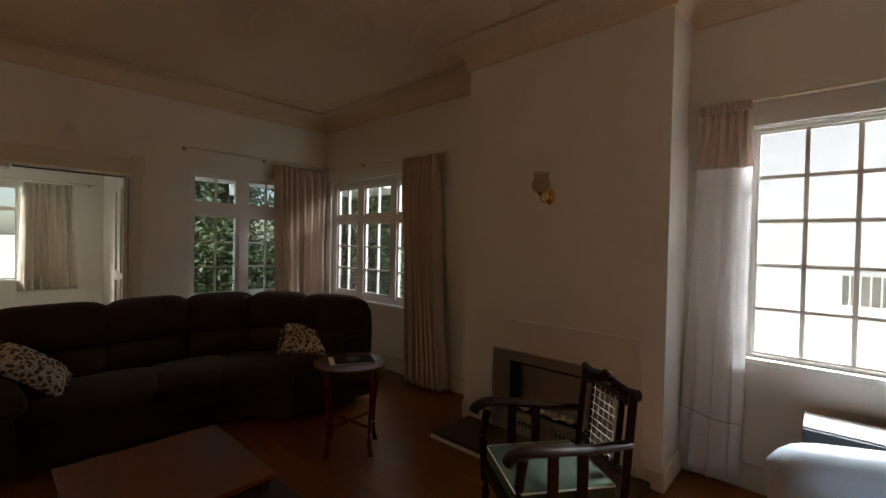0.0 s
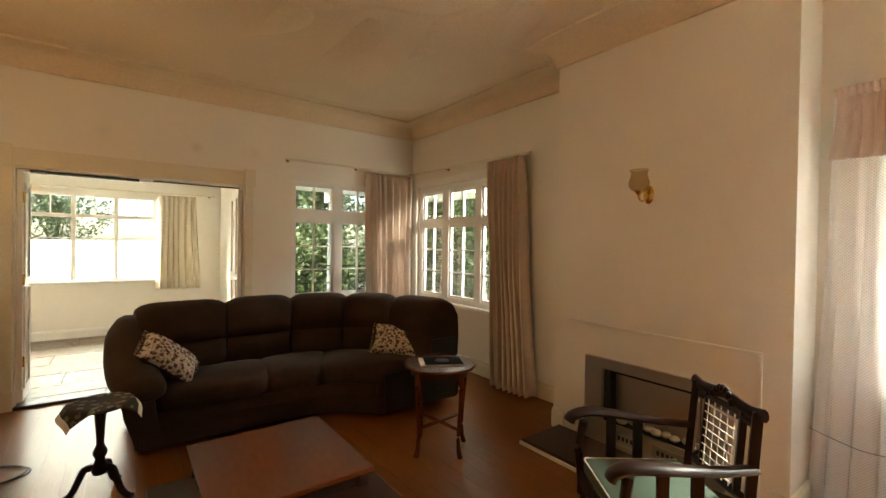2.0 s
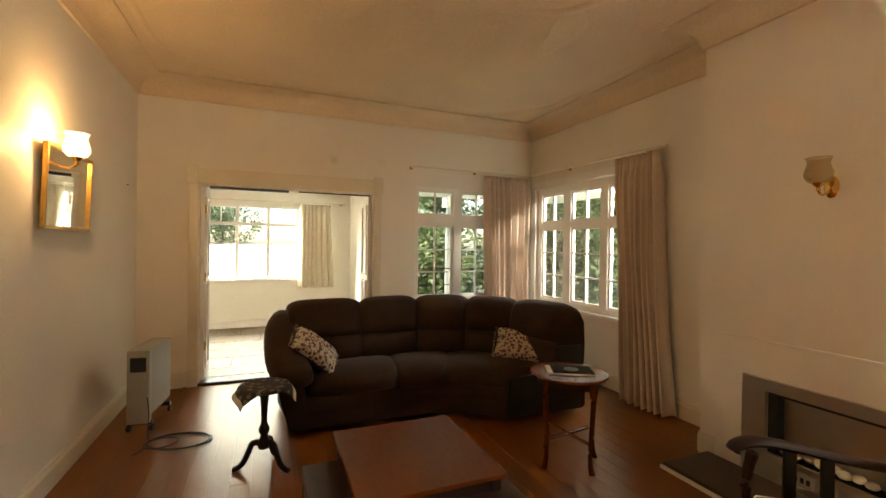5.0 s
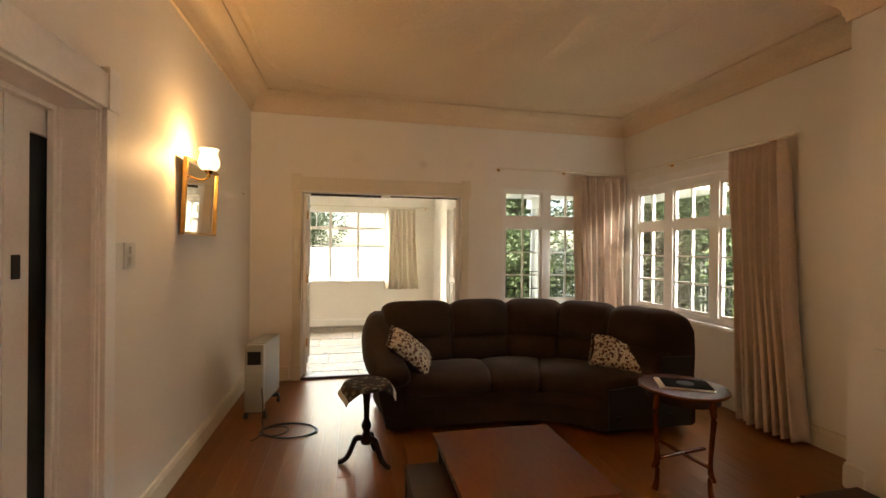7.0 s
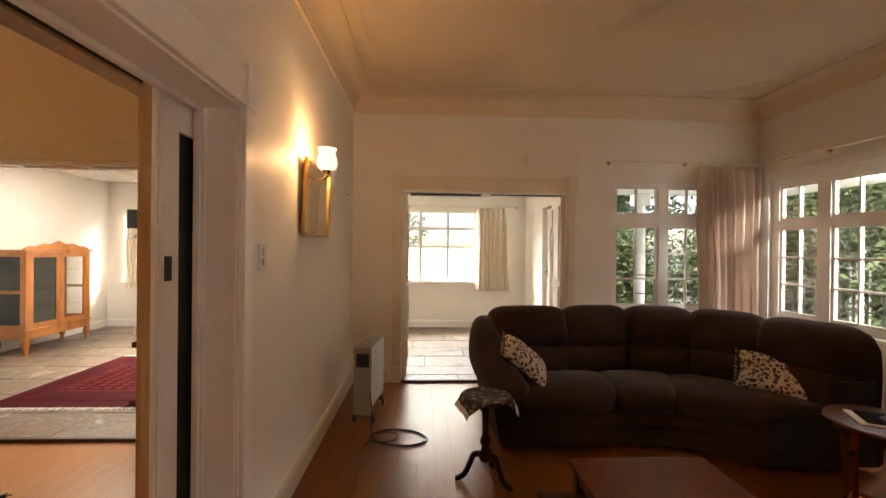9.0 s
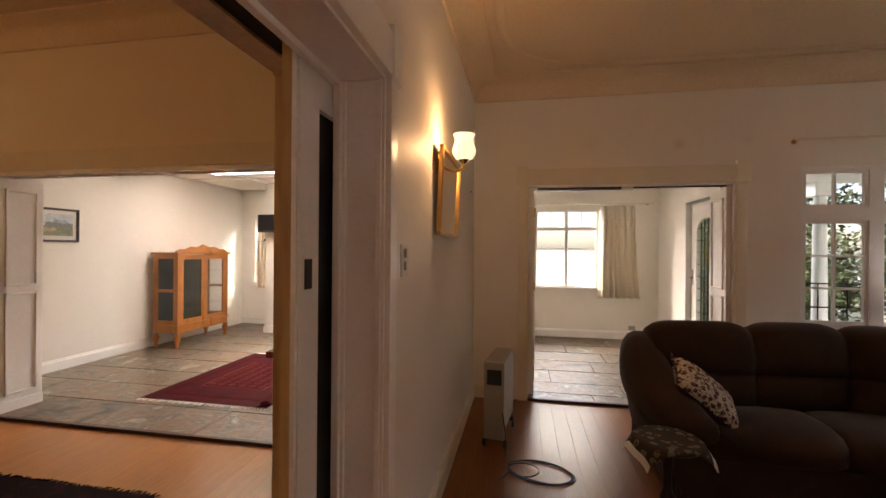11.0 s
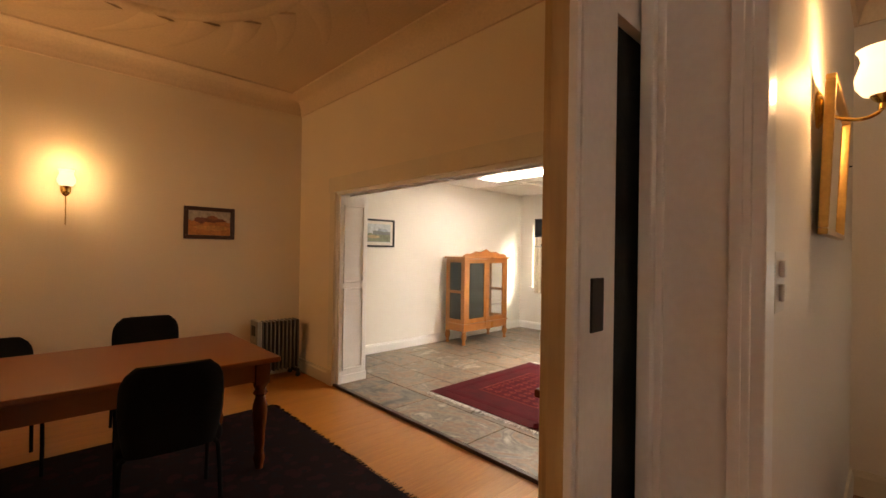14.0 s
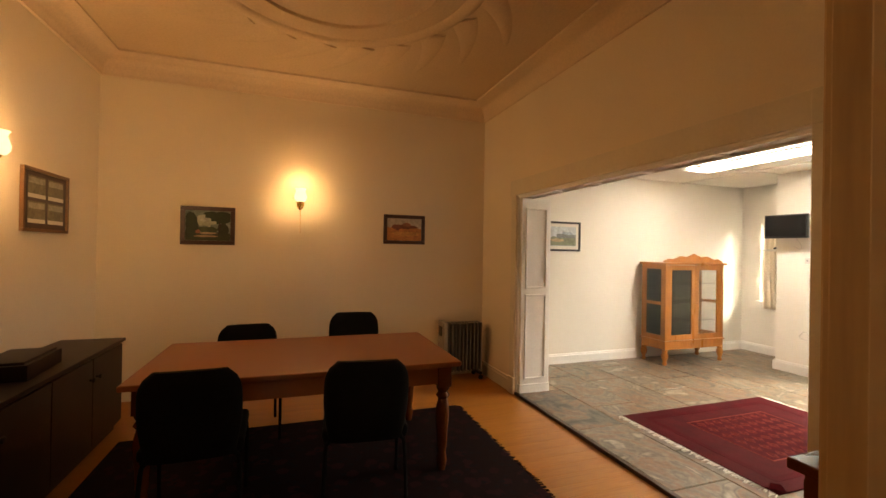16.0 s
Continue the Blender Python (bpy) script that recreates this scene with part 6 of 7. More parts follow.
def sideboard():
    s = thing("sideboard", "long low dark wooden sideboard with plain doors", "sideboard")
    x0, x1, y0, y1, h = -5.22, -2.55, DS + 0.022, 0.47, 0.72
    bm = B()
    box(bm, x0, x1, y0, y1 - 0.02, 0.06, h - 0.025)
    part("body", bm, DARKW, s)
    bm = B()
    box(bm, x0 - 0.01, x1 + 0.01, y0, y1 + 0.01, h - 0.025, h, 0.004)
    part("top", bm, DARKW, s)
    bm = B()
    box(bm, x0 + 0.02, x1 - 0.02, y0 + 0.02, y1 - 0.05, 0.0, 0.06)
    part("plinth", bm, DARKW, s)
    for k in range(5):
        a = x0 + 0.02 + (x1 - x0 - 0.04) * k / 5
        b = x0 + 0.02 + (x1 - x0 - 0.04) * (k + 1) / 5
        bm = B()
        box(bm, a + 0.003, b - 0.003, y1 - 0.02, y1 - 0.001, 0.08, h - 0.04, 0.004)
        d = part("door", bm, DARKW, s)
        bm = B()
        lathe(bm, [(0.0, 0.0), (0.008, 0.0), (0.008, 0.012), (0.018, 0.022), (0.014, 0.032), (0.0, 0.034)], n=12, axis=Matrix.Translation((b - 0.05 if k % 2 == 0 else a + 0.05, y1 - 0.001, 0.55)) @ Euler((radians(-90), 0, 0)).to_matrix().to_4x4())
        part("knob", bm, IRON, d, smooth=True)
    bx = thing("box", "low dark wooden box on the sideboard", "box", pose(-4.25, 0.26, h, 0, 0, 4))
    bm = B()
    box(bm, -0.22, 0.22, -0.13, 0.13, 0, 0.085, 0.004)
    part("body", bm, DARKW, bx)
    bm = B()
    box(bm, -0.20, 0.20, -0.11, 0.11, 0.085, 0.10, 0.003)
    part("lid", bm, DARKW, bx)


sideboard()

cb = thing("chest", "narrow brown wooden chest with an overhanging top beside the wall", "chest")
bm = B()
box(bm, -1.875, XJ - 0.022, 3.0, 3.78, 0.05, 0.91, 0.004)
part("body", bm, MAHOG, cb)
bm = B()
box(bm, -1.90, XJ - 0.021, 2.97, 3.81, 0.91, 0.94, 0.006)
part("top", bm, MAHOG, cb)
for k in range(4):
    bm = B()
    box(bm, -1.889, -1.875, 3.02, 3.76, 0.10 + 0.20 * k, 0.28 + 0.20 * k, 0.004)
    d = part("drawer", bm, MAHOG, cb)
    for y in (3.18, 3.60):
        q = Matrix.Translation((-1.889, y, 0.19 + 0.20 * k)) @ Euler((0, radians(-90), 0)).to_matrix().to_4x4()
        part("knob", lathe(B(), [(0.0, 0), (0.008, 0), (0.008, 0.01), (0.017, 0.02), (0.0, 0.03)], n=12, axis=q), DARKW, d, smooth=True)
for y in (3.03, 3.75):
    bm = B()
    box(bm, -1.87, -1.61, y - 0.025, y + 0.025, 0, 0.05)
    part("foot", bm, DARKW, cb)

oil_heater(pose(-5.72, 3.33, 0), "dark grey finned oil heater with a pale end panel", material("radiator_enamel", (0.115, 0.105, 0.092), 0.35, grain=60, amount=0.1, bump=0.05), GREY_P, 10, 0.46, 0.66, cover=False, w=0.165)

FRAME_D = material("dark_red_frame", (0.045, 0.014, 0.010), 0.3, grain=20, amount=0.3, coat=0.3)
PIC = {}


def pigment(r, g, b):
    key = (r, g, b)
    if key not in PIC:
        PIC[key] = material("pigment", (r, g, b), 0.6, grain=45, large=12, amount=0.35, bump=0.25)
    return PIC[key]


def picture(m, w, h, border, frame_mat, ground, shapes, label, mount=None):
    """A framed picture on a wall, local x along the wall, z up, +y away from the wall. Shapes: (kind, x, z, rx, rz, colour) in parts of the sheet."""
    p = thing("picture", label, "picture", m)
    bm = B()
    for a0, a1, z0, z1 in ((0, w, 0, border), (0, w, h - border, h), (0, border, border, h - border), (w - border, w, border, h - border)):
        box(bm, a0, a1, 0, 0.024, z0, z1, 0.004)
    part("frame", bm, frame_mat, p)
    bm = B()
    box(bm, border, w - border, 0.002, 0.010, border, h - border)
    part("mount" if mount else "canvas", bm, mount or ground, p)
    mg = border + (0.12 * (h - 2 * border) if mount else 0)
    iw, ih = w - 2 * mg, h - 2 * mg
    if mount:
        bm = B()
        box(bm, mg, w - mg, 0.010, 0.0112, mg, h - mg)
        part("print", bm, ground, p)
    for i, (kind, x, z, rx, rz, col) in enumerate(shapes):
        bm = B()
        y = 0.0108 + 0.0006 * i + (0.001 if mount else 0)
        rnd = random.Random(i + 31)
        if kind == "band":
            vs = [(max(0, min(1, x - rx + 2 * rx * k / 12)), z + rz * (1 + 0.25 * rnd.uniform(-1, 1))) for k in range(13)]
            ring = vs + [(min(1, x + rx), z - rz), (max(0, x - rx), z - rz)]
        else:
            ring = []
            for k in range(20):
                a = 2 * math.pi * k / 20
                q = 1 + 0.22 * rnd.uniform(-1, 1)
                ring.append((x + rx * q * math.cos(a), z + rz * q * math.sin(a)))
        ring = [(mg + iw * min(0.995, max(0.005, a)), mg + ih * min(0.995, max(0.005, b))) for a, b in ring]
        bm.faces.new([bm.verts.new((a, y, b)) for a, b in ring])
        part("painted_shape", bm, pigment(*col), p)
    return p


LANDSCAPE = [("band", 0.5, 0.14, 0.5, 0.16, (0.035, 0.042, 0.018)), ("blob", 0.55, 0.66, 0.24, 0.20, (0.40, 0.42, 0.32)), ("blob", 0.62, 0.74, 0.14, 0.10, (0.48, 0.50, 0.44)),
             ("blob", 0.50, 0.36, 0.26, 0.10, (0.055, 0.075, 0.03)), ("blob", 0.22, 0.78, 0.24, 0.20, (0.018, 0.034, 0.014)), ("blob", 0.38, 0.86, 0.20, 0.11, (0.022, 0.040, 0.016)),
             ("blob", 0.86, 0.52, 0.15, 0.40, (0.020, 0.034, 0.016)), ("blob", 0.16, 0.40, 0.13, 0.20, (0.026, 0.034, 0.014)), ("blob", 0.245, 0.46, 0.025, 0.22, (0.03, 0.018, 0.01)),
             ("blob", 0.50, 0.25, 0.20, 0.035, (0.44, 0.33, 0.22)), ("blob", 0.56, 0.15, 0.26, 0.035, (0.34, 0.24, 0.15)), ("blob", 0.72, 0.30, 0.06, 0.06, (0.30, 0.12, 0.07))]
picture(pose(XD, 1.18, 1.482, 0, 0, -90), 0.48, 0.375, 0.040, FRAME_D, pigment(0.20, 0.25, 0.22), LANDSCAPE, "framed landscape painting of dark green trees")
FIELD = [("band", 0.5, 0.30, 0.5, 0.32, (0.50, 0.20, 0.06)), ("blob", 0.5, 0.62, 0.34, 0.10, (0.18, 0.06, 0.03)), ("blob", 0.44, 0.72, 0.12, 0.09, (0.26, 0.10, 0.05)), ("blob", 0.72, 0.60, 0.14, 0.12, (0.20, 0.07, 0.04)), ("blob", 0.45, 0.30, 0.40, 0.10, (0.58, 0.28, 0.08))]
picture(pose(XD, 3.17, 1.531, 0, 0, -90), 0.48, 0.33, 0.040, FRAME_D, pigment(0.45, 0.38, 0.30), FIELD, "framed painting of an orange field")
SEA = [("band", 0.5, 0.25, 0.5, 0.22, (0.22, 0.24, 0.16)), ("band", 0.35, 0.52, 0.35, 0.10, (0.20, 0.22, 0.22)), ("blob", 0.68, 0.30, 0.24, 0.08, (0.45, 0.34, 0.20)), ("blob", 0.3, 0.66, 0.22, 0.07, (0.30, 0.36, 0.42))]
picture(pose(XD, 5.32, 1.485, 0, 0, -90), 0.56, 0.385, 0.026, BLACK, pigment(0.50, 0.55, 0.58), SEA, "black-framed landscape print in a white mount", PAPER)
# frame with four small photographs on the south wall
fp = thing("picture", "wooden frame with four small photographs on a dark mount", "picture", pose(-5.315, DS, 1.545))
w, h, bd = 0.60, 0.44, 0.022
bm = B()
for a0, a1, z0, z1 in ((0, w, 0, bd), (0, w, h - bd, h), (0, bd, bd, h - bd), (w - bd, w, bd, h - bd)):
    box(bm, a0, a1, 0, 0.026, z0, z1, 0.004)
part("frame", bm, material("brown_frame_wood", (0.17, 0.085, 0.035), 0.4, grain=12, amount=0.25, stretch=(4, 4, 1), bump=0.05), fp)
bm = B()
box(bm, bd, w - bd, 0.002, 0.010, bd, h - bd)
part("mount", bm, FRAME_D, fp)
for i in (0, 1):
    for k in (0, 1):
        a, z = 0.06 + 0.25 * i, 0.06 + 0.175 * k
        bm = B()
        box(bm, a, a + 0.215, 0.010, 0.0115, z, z + 0.15)
        ph = part("photograph", bm, pigment(0.20, 0.18, 0.12), fp)
        bm = B()
        box(bm, a, a + 0.215, 0.0115, 0.0125, z, z + 0.028)
        part("caption_strip", bm, PAPER, ph)
        bm = B()
        box(bm, a + 0.01, a + 0.205, 0.0115, 0.0122, z + 0.10, z + 0.14)
        part("sky_strip", bm, pigment(0.38, 0.36, 0.28), ph)

wall_sconce(pose(XD, 1.80, 1.93, 0, 0, -90), "brass wall lamp with lit glass on the dining wall", True, arm=0.11)
wall_sconce(pose(-4.20, DS, 1.94, 0, 0, 0), "brass wall lamp with lit glass above the sideboard", True, arm=0.14)
bm = B()
tube(bm, [(XD + 0.004, 1.80, 1.90), (XD + 0.004, 1.80, 1.62)], 0.004, 6)
tagged(part("cord", bm, BRASS), "thin cord hanging below a wall lamp", "cord")

# ---------------------------------------------------------------- slate room and sunroom


def display_cabinet():
    c = thing("display_cabinet", "orange pine display cabinet with two glass doors and turned feet", "cabinet")
    x0, x1, y0, y1, z0, z1 = -5.82, -5.42, 6.30, 7.33, SF + 0.20, SF + 1.34
    bm = B()
    box(bm, x0, x1, y0, y1, z0, z0 + 0.10, 0.006)
    box(bm, x0 - 0.01, x1 + 0.015, y0 - 0.015, y1 + 0.015, z0 + 0.10, z0 + 0.118, 0.005)
    part("base_rail", bm, PINE, c)
    bm = B()
    box(bm, x0 - 0.015, x1 + 0.03, y0 - 0.03, y1 + 0.03, z1 - 0.03, z1, 0.008)
    part("top", bm, PINE, c)
    bm = B()
    prof = [(0.0, 0.02), (0.08, 0.05), (0.16, 0.045), (0.28, 0.085), (0.40, 0.075), (0.515, 0.12)]
    prof = prof + [(1.03 - a, b) for a, b in prof[::-1][1:]]
    front = [bm.verts.new((x1 - 0.02, y0 + a, z1 + b)) for a, b in prof] + [bm.verts.new((x1 - 0.02, y1, z1)), bm.verts.new((x1 - 0.02, y0, z1))]
    back = [bm.verts.new((v.co.x - 0.022, v.co.y, v.co.z)) for v in front]
    bm.faces.new(front), bm.faces.new(back)
    for k in range(len(front)):
        j = (k + 1) % len(front)
        bm.faces.new([front[k], front[j], back[j], back[k]])
    part("carved_crest", bm, PINE, c)
    for x, y in ((x0 + 0.025, y0 + 0.025), (x1 - 0.025, y0 + 0.025), (x0 + 0.025, y1 - 0.025), (x1 - 0.025, y1 - 0.025)):
        bm = B()
        box(bm, x - 0.025, x + 0.025, y - 0.025, y + 0.025, z0 + 0.118, z1 - 0.03, 0.003)
        part("corner_post", bm, PINE, c)
        part("foot", lathe(B(), [(0.0, 0), (0.022, 0), (0.030, 0.02), (0.020, 0.05), (0.040, 0.10), (0.044, 0.14), (0.032, 0.17), (0.040, 0.20), (0.0, 0.20)], (x, y, SF), 16), PINE, c, smooth=True)
    bm = B()
    box(bm, x0 + 0.004, x0 + 0.014, y0 + 0.05, y0 + 0.56, z0 + 0.118, z1 - 0.03)
    part("back_panel", bm, GREY_P, c, "grey back panel")
    for k in (0, 1):
        a, b = y0 + 0.05 + k * 0.465, y0 + 0.05 + (k + 1) * 0.465
        d = part("door", wall_mesh("x", x1 - 0.024, x1 - 0.002, a + 0.002, b - 0.002, z0 + 0.122, z1 - 0.034, [(a + 0.06, b - 0.06, z0 + 0.19, z1 - 0.10)]), PINE, c)
        bm = B()
        box(bm, x1 - 0.015, x1 - 0.011, a + 0.06, b - 0.06, z0 + 0.19, z1 - 0.10)
        g = part("pane", bm, GLASS_SM if k == 0 else GLASS, d)
        g.visible_shadow = False
        q = Matrix.Translation((x1 - 0.002, b - 0.03 if k == 0 else a + 0.03, z0 + 0.60)) @ Euler((0, radians(90), 0)).to_matrix().to_4x4()
        part("knob", lathe(B(), [(0.0, 0), (0.007, 0), (0.012, 0.014), (0.0, 0.02)], n=12, axis=q), PINE, d, smooth=True)
    for y in (y0, y1):
        s = 1 if y == y0 else -1
        f0, f1 = sorted((y + s * 0.004, y + s * 0.024))
        zz = (z0 + z1) / 2 + 0.03
        sf = part("side_frame", wall_mesh("y", f0, f1, x0 + 0.05, x1 - 0.05, z0 + 0.118, z1 - 0.03, [(x0 + 0.075, x1 - 0.075, z0 + 0.18, zz - 0.02), (x0 + 0.075, x1 - 0.075, zz + 0.02, z1 - 0.09)]), PINE, c)
        for za, zb in ((z0 + 0.18, zz - 0.02), (zz + 0.02, z1 - 0.09)):
            bm = B()
            box(bm, x0 + 0.075, x1 - 0.075, (f0 + f1) / 2 - 0.002, (f0 + f1) / 2 + 0.002, za, zb)
            g = part("pane", bm, GLASS_SM if y == y0 else GLASS, sf)
            g.visible_shadow = False
    for k in range(3):
        bm = B()
        box(bm, x0 + 0.02, x1 - 0.03, y0 + 0.03, y1 - 0.03, z0 + 0.35 + 0.25 * k, z0 + 0.357 + 0.25 * k)
        g = part("shelf", bm, GLASS, c)
        g.visible_shadow = False
    for x, y, k in ((-5.6, 6.55, 0), (-5.62, 6.66, 1), (-5.58, 6.60, 2), (-5.6, 6.98, 2), (-5.58, 7.08, 0), (-5.62, 6.52, 2)):
        z = z0 + 0.3575 + 0.25 * k
        gl = thing("wine_glass", "small clear glass standing on a cabinet shelf", "glass", pose(x, y, z), "glasses in the cabinet")
        part("bowl", lathe(B(), [(0.0, 0.0), (0.028, 0.0), (0.028, 0.004), (0.005, 0.008), (0.005, 0.06), (0.028, 0.08), (0.032, 0.12), (0.030, 0.12), (0.026, 0.083), (0.0, 0.066)], n=16), GLASS, gl, smooth=True)


display_cabinet()

tv = thing("television", "small black flat television on a wall bracket", "television", pose(-4.70, 7.43, 1.835, 0, 0, 4))
bm = B()
box(bm, -0.235, 0.235, -0.02, 0.025, -0.145, 0.145, 0.008)
part("body", bm, BLACK, tv)
bm = B()
box(bm, -0.215, 0.215, -0.022, -0.019, -0.12, 0.13)
part("screen", bm, material("dark_screen", (0.006, 0.006, 0.007), 0.12, grain=30, amount=0.05, bump=0.0), tv)
bm = B()
box(bm, -0.05, 0.05, 0.025, 0.19, -0.03, 0.03, 0.004)
part("bracket", bm, BLACK, tv)
bm = B()
tube(bm, smooth_line([(-4.62, 7.46, 1.70), (-4.60, 7.55, 1.60), (-4.66, 7.606, 1.56), (-4.72, 7.606, 1.60)], 5), 0.005, 6)
tagged(part("television_cable", bm, WHITE_P), "loose pale cable below the television", "cable")
ws = thing("wall_shelf", "small white corner shelf holding a black device", "shelf")
bm = B()
box(bm, -5.22, -4.931, 7.75, 8.05, 1.535, 1.56, 0.004)
part("board", bm, WHITE_P, ws)
bm = B()
box(bm, -4.96, -4.931, 7.86, 7.94, 1.43, 1.535, 0.003)
part("bracket", bm, WHITE_P, ws)
bm = B()
lathe(bm, [(0.0, 0.0), (0.05, 0.0), (0.05, 0.02), (0.03, 0.032), (0.0, 0.035)], (-5.08, 7.88, 1.5605), 16)
tagged(part("black_device", bm, BLACK, smooth=True), "round black device on a small shelf", "device")
for x, z, nm in ((-4.47, 0.52, "wall_socket"), (-4.55, 1.42, "wall_plate")):
    s = thing(nm, "white electrical plate on the pier", "socket")
    bm = B()
    box(bm, x - 0.05, x + 0.05, 7.608, 7.62, z - 0.035, z + 0.035, 0.003)
    part("plate", bm, WHITE_P, s)
    for k in (-1, 1):
        bm = B()
        box(bm, x + k * 0.022 - 0.008, x + k * 0.022 + 0.008, 7.604, 7.609, z - 0.010, z + 0.010)
        part("socket_hole", bm, GREY_P, s)
bm = B()
tube(bm, smooth_line([(-4.50, 7.60, 0.50), (-4.58, 7.59, 0.56), (-4.64, 7.60, 0.48), (-4.55, 7.60, 0.46)], 5), 0.005, 6)
tagged(part("loose_cable", bm, WHITE_P), "loose white cable at a wall socket", "cable")
sn = thing("alarm_sensor", "small round white alarm sensor on the pier", "sensor")
part("body", lathe(B(), [(0.0, 0.0), (0.034, 0.0), (0.036, 0.02), (0.026, 0.042), (0.0, 0.05)], n=16, axis=Matrix.Translation((-4.44, 7.62, 2.30)) @ Euler((radians(90), 0, 0)).to_matrix().to_4x4()), WHITE_P, sn, smooth=True)
s = thing("wall_socket", "white electrical socket above the skirting", "socket")
bm = B()
box(bm, 0.98, 1.08, SN - 0.012, SN, 0.17, 0.24, 0.003)
part("plate", bm, GREY_P, s)

pl = thing("ceiling_light", "long lit white panel light in the board ceiling", "ceiling light")
for k in range(3):
    bm = B()
    box(bm, -5.08 + 0.62 * k, -5.08 + 0.62 * k + 0.60, 6.24, 6.60, CS - 0.024, CS - 0.014)
    part("diffuser", bm, PANEL, pl, "glowing white diffuser")
bm = B()
for y in (6.21, 6.60):
    box(bm, -5.11, -3.19, y, y + 0.03, CS - 0.028, CS - 0.012)
for k in range(4):
    box(bm, -5.11 + 0.62 * k, -5.08 + 0.62 * k, 6.24, 6.60, CS - 0.028, CS - 0.012)
part("frame", bm, TRIM_W, pl)


def red_rug():
    r = thing("rug", "red patterned rug with a pale fringe on the slate floor", "rug")
    x0, x1, y0, y1, z = -4.19, -2.90, 4.52, 6.25, SF + 0.002
    bm = B()
    box(bm, x0, x1, y0, y1, z, z + 0.009, 0.003)
    part("rug_body", bm, RUG_R, r)
    bm = B()
    for a0, a1, b0, b1 in ((x0 + .10, x1 - .10, y0 + .14, y0 + .19), (x0 + .10, x1 - .10, y1 - .19, y1 - .14), (x0 + .10, x0 + .15, y0 + .19, y1 - .19), (x1 - .15, x1 - .10, y0 + .19, y1 - .19)):
        box(bm, a0, a1, b0, b1, z + 0.006, z + 0.0100)
    box(bm, x0 + 0.30, x1 - 0.30, y0 + 0.42, y1 - 0.42, z + 0.006, z + 0.0100)
    part("border", bm, RUG_B, r, "dark red border and field")
    bm = B()
    for i in range(6):
        for k in range(9):
            cx, cy = x0 + 0.36 + (x1 - x0 - 0.72) * i / 5, y0 + 0.50 + (y1 - y0 - 1.0) * k / 8
            for s in (1.0, 0.55):
                a, b = 0.042 * s, 0.034 * s
                q = [(a, 0), (0, b), (-a, 0), (0, -b)]
                tube(bm, [(cx + u, cy + v, z + 0.0095) for u, v in q], 0.0045, 4, closed=True, flat=(1, 0.4))
    for q in ([(x0 + 0.30, y0 + 0.42), (x1 - 0.30, y0 + 0.42), (x1 - 0.30, y1 - 0.42), (x0 + 0.30, y1 - 0.42)],):
        tube(bm, [(a, b, z + 0.0095) for a, b in q], 0.009, 4, closed=True, flat=(1, 0.3))
    part("woven_field", bm, RUG_L, r, "pale pink woven lozenges")
    bm = fringe_mesh(x0, x1, y0, 110, 0.05, random.Random(9), -1)
    for v in bm.verts:
        v.co.z += SF
    tagged(part("fringe", bm, CORD, r, "pale fringe"), kind="stuff")
    bm = fringe_mesh(x0, x1, y1, 110, 0.05, random.Random(10), 1)
    for v in bm.verts:
        v.co.z += SF
    tagged(part("fringe", bm, CORD, r, "pale fringe"), kind="stuff")
    # turned-up corner
    bm = B()
    rings = [[(x1 - 0.09, y0 + 0.005, z + 0.009), (x1 - 0.005, y0 + 0.09, z + 0.009)], [(x1 - 0.055, y0 - 0.003, z + 0.024), (x1 + 0.006, y0 + 0.055, z + 0.024)], [(x1 - 0.068, y0 + 0.028, z + 0.036), (x1 - 0.028, y0 + 0.068, z + 0.036)]]
    loft(bm, rings, closed_ring=False)
    ob = part("turned_corner", bm, RUG_B, r)
    ob.modifiers.new("thickness", "SOLIDIFY").thickness = 0.008


red_rug()

# ---------------------------------------------------------------- floor pieces, last
def board_mesh(w, l, mat):
    bm = B()
    box(bm, 0, w, 0, l, -0.02, 0.0)
    bmesh.ops.bevel(bm, geom=[e for e in bm.edges if all(v.co.z > -0.001 for v in e.verts)], offset=0.0006, segments=1, affect="EDGES")
    return mesh_of("board", bm, mat)


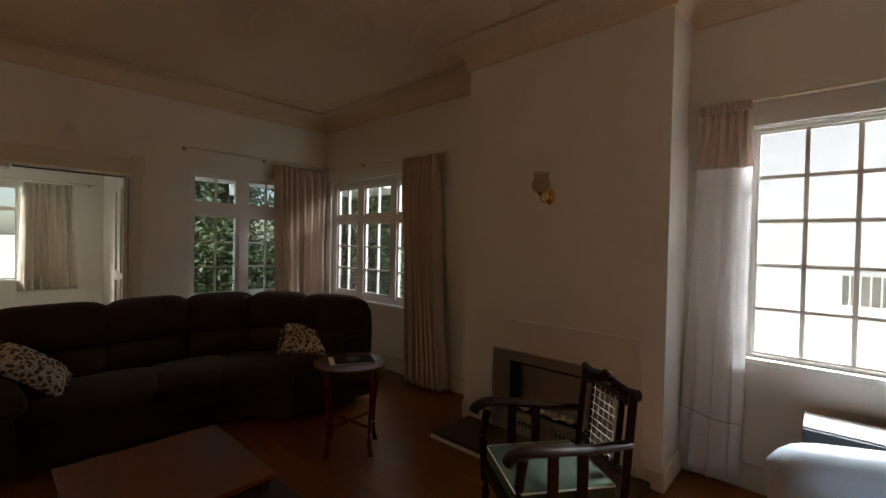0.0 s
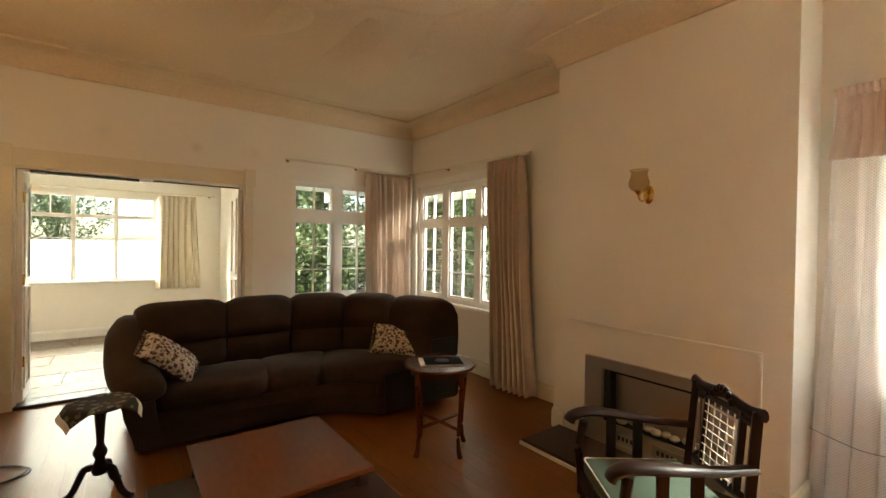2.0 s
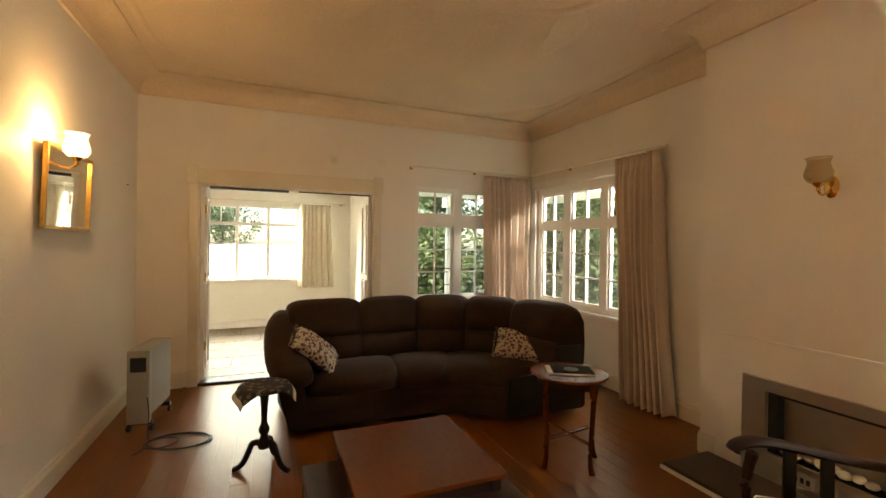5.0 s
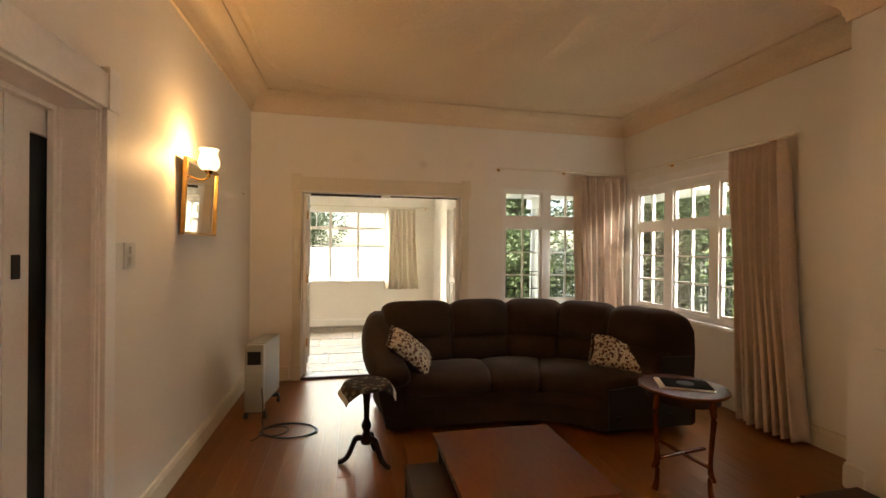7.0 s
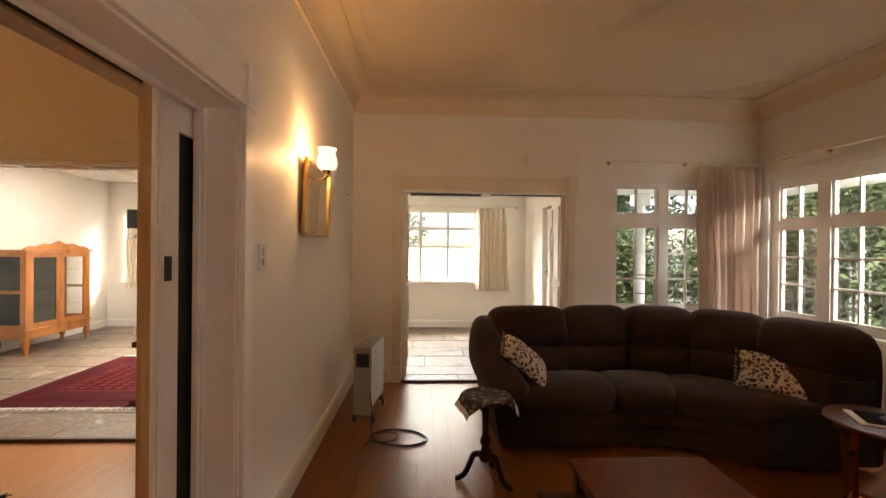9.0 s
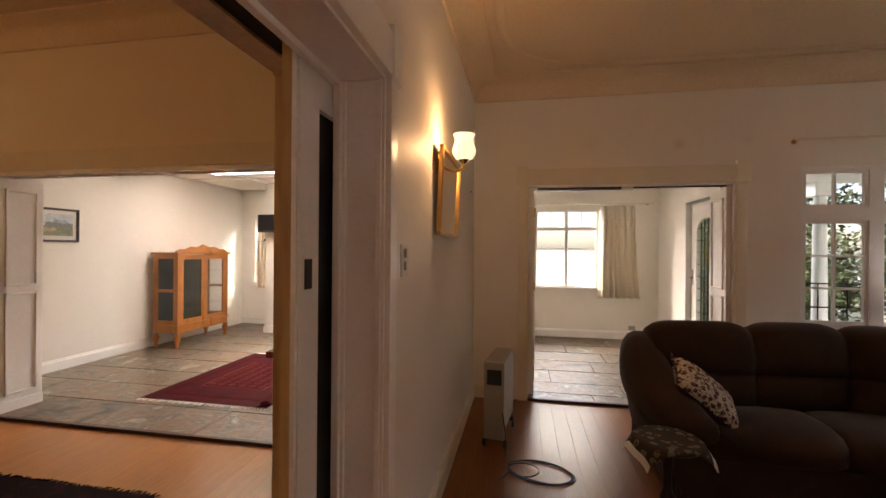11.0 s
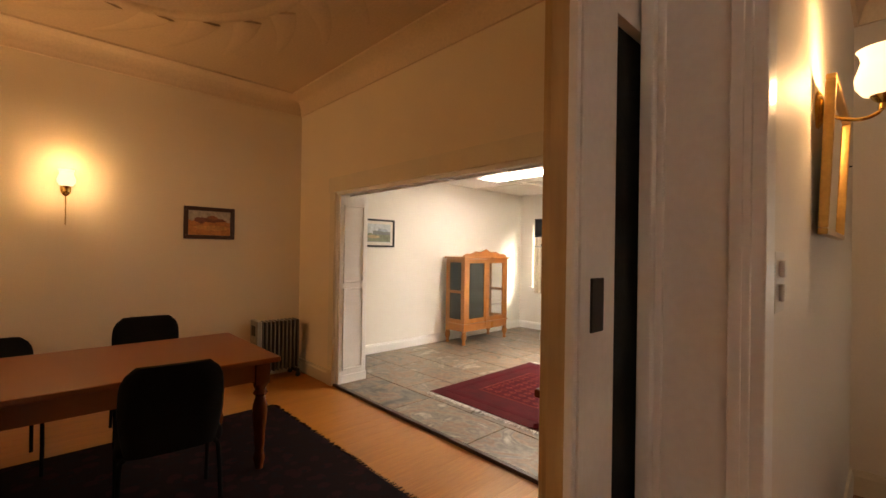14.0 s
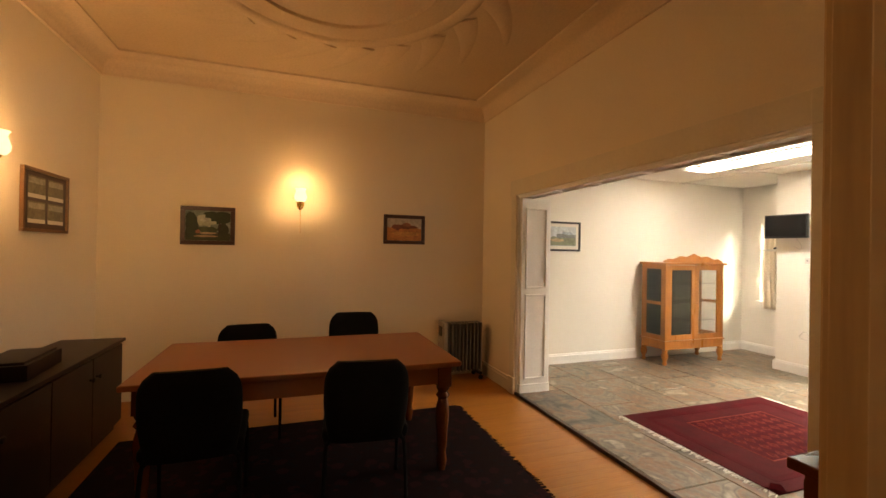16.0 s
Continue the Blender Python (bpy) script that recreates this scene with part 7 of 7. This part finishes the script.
rnd = random.Random(4)
for parent, mat, x0, x1, y0, y1 in (("floor_lounge", BOARD, XJ + 0.16, XE, YS, YN - 0.02), ("floor_dining", BOARD_LIT, XD, XJ + 0.16, DS, DN - 0.012)):
    W = 0.118
    n = int((x1 - x0) / W) + 1
    total = y1 - y0
    shared = {}
    for i in range(n):
        x = x0 + i * W
        w = min(W, x1 - x) - 0.0004
        if w < 0.02:
            continue
        cut = total * rnd.choice((0.30, 0.42, 0.55, 0.64, 0.72))
        for a, b in ((0, cut), (cut, total)):
            key = (round(w, 3), round(b - a, 3))
            if key not in shared:
                shared[key] = board_mesh(w, b - a - 0.001, mat)
            ob = new("board", shared[key])
            ob.location = (x, y0 + a, 0)
            ob.parent = bpy.data.objects[parent]


def tile_mesh(w, l, seed):
    r = random.Random(seed)
    bm = B()
    box(bm, 0.003, w - 0.003, 0.003, l - 0.003, -0.012, 0.0)
    bmesh.ops.bevel(bm, geom=[e for e in bm.edges if all(v.co.z > -0.001 for v in e.verts)], offset=0.004, segments=1, affect="EDGES")
    for v in bm.verts:
        if v.co.z > -0.003:
            v.co.z += r.uniform(-0.0012, 0.0012)
        v.co.x += r.uniform(-0.0012, 0.0012)
        v.co.y += r.uniform(-0.0012, 0.0012)
    return mesh_of("slate_tile", bm, SLATE)


tiles = {}
TW, TL = 0.92, 0.47
floor = bpy.data.objects["floor_slate_room"]
for r in range(10):
    y0 = DN + 0.024 + r * TL
    y1 = min(y0 + TL, SN)
    if y1 - y0 < 0.05:
        continue
    off = (0.0, 0.40, 0.18, 0.62)[r % 4]
    xend = SE if y0 > YN + 0.18 else XJ
    x = XD - off
    while x < xend:
        a, b = max(x, XD), min(x + TW, xend)
        if b - a > 0.03:
            key = (round(b - a, 3), round(y1 - y0, 3), len(tiles) % 5)
            if key not in tiles:
                tiles[key] = tile_mesh(b - a, y1 - y0, len(tiles))
            ob = new("slate_tile", tiles[key])
            ob.location = (a, y0, SF + rnd.uniform(-0.001, 0.001))
            ob.parent = floor
        x += TW
# rows of tiles between the lounge opening and the tiles above
x = OA[0]
while x < OA[1]:
    b = min(x + 0.62, OA[1])
    ob = new("slate_tile", tile_mesh(b - x, 0.2 - 0.026, 77))
    ob.location = (x, YN + 0.024, SF)
    ob.parent = floor
    x += 0.62
row_y = DN + 0.024 + 4 * TL
x = XJ
while x < SE:
    b = min(x + 0.92, SE)
    if b - x > 0.03:
        ob = new("slate_tile", tile_mesh(b - x, row_y - (YN + 0.20), 78))
        ob.location = (x, YN + 0.20, SF)
        ob.parent = floor
    x += 0.92
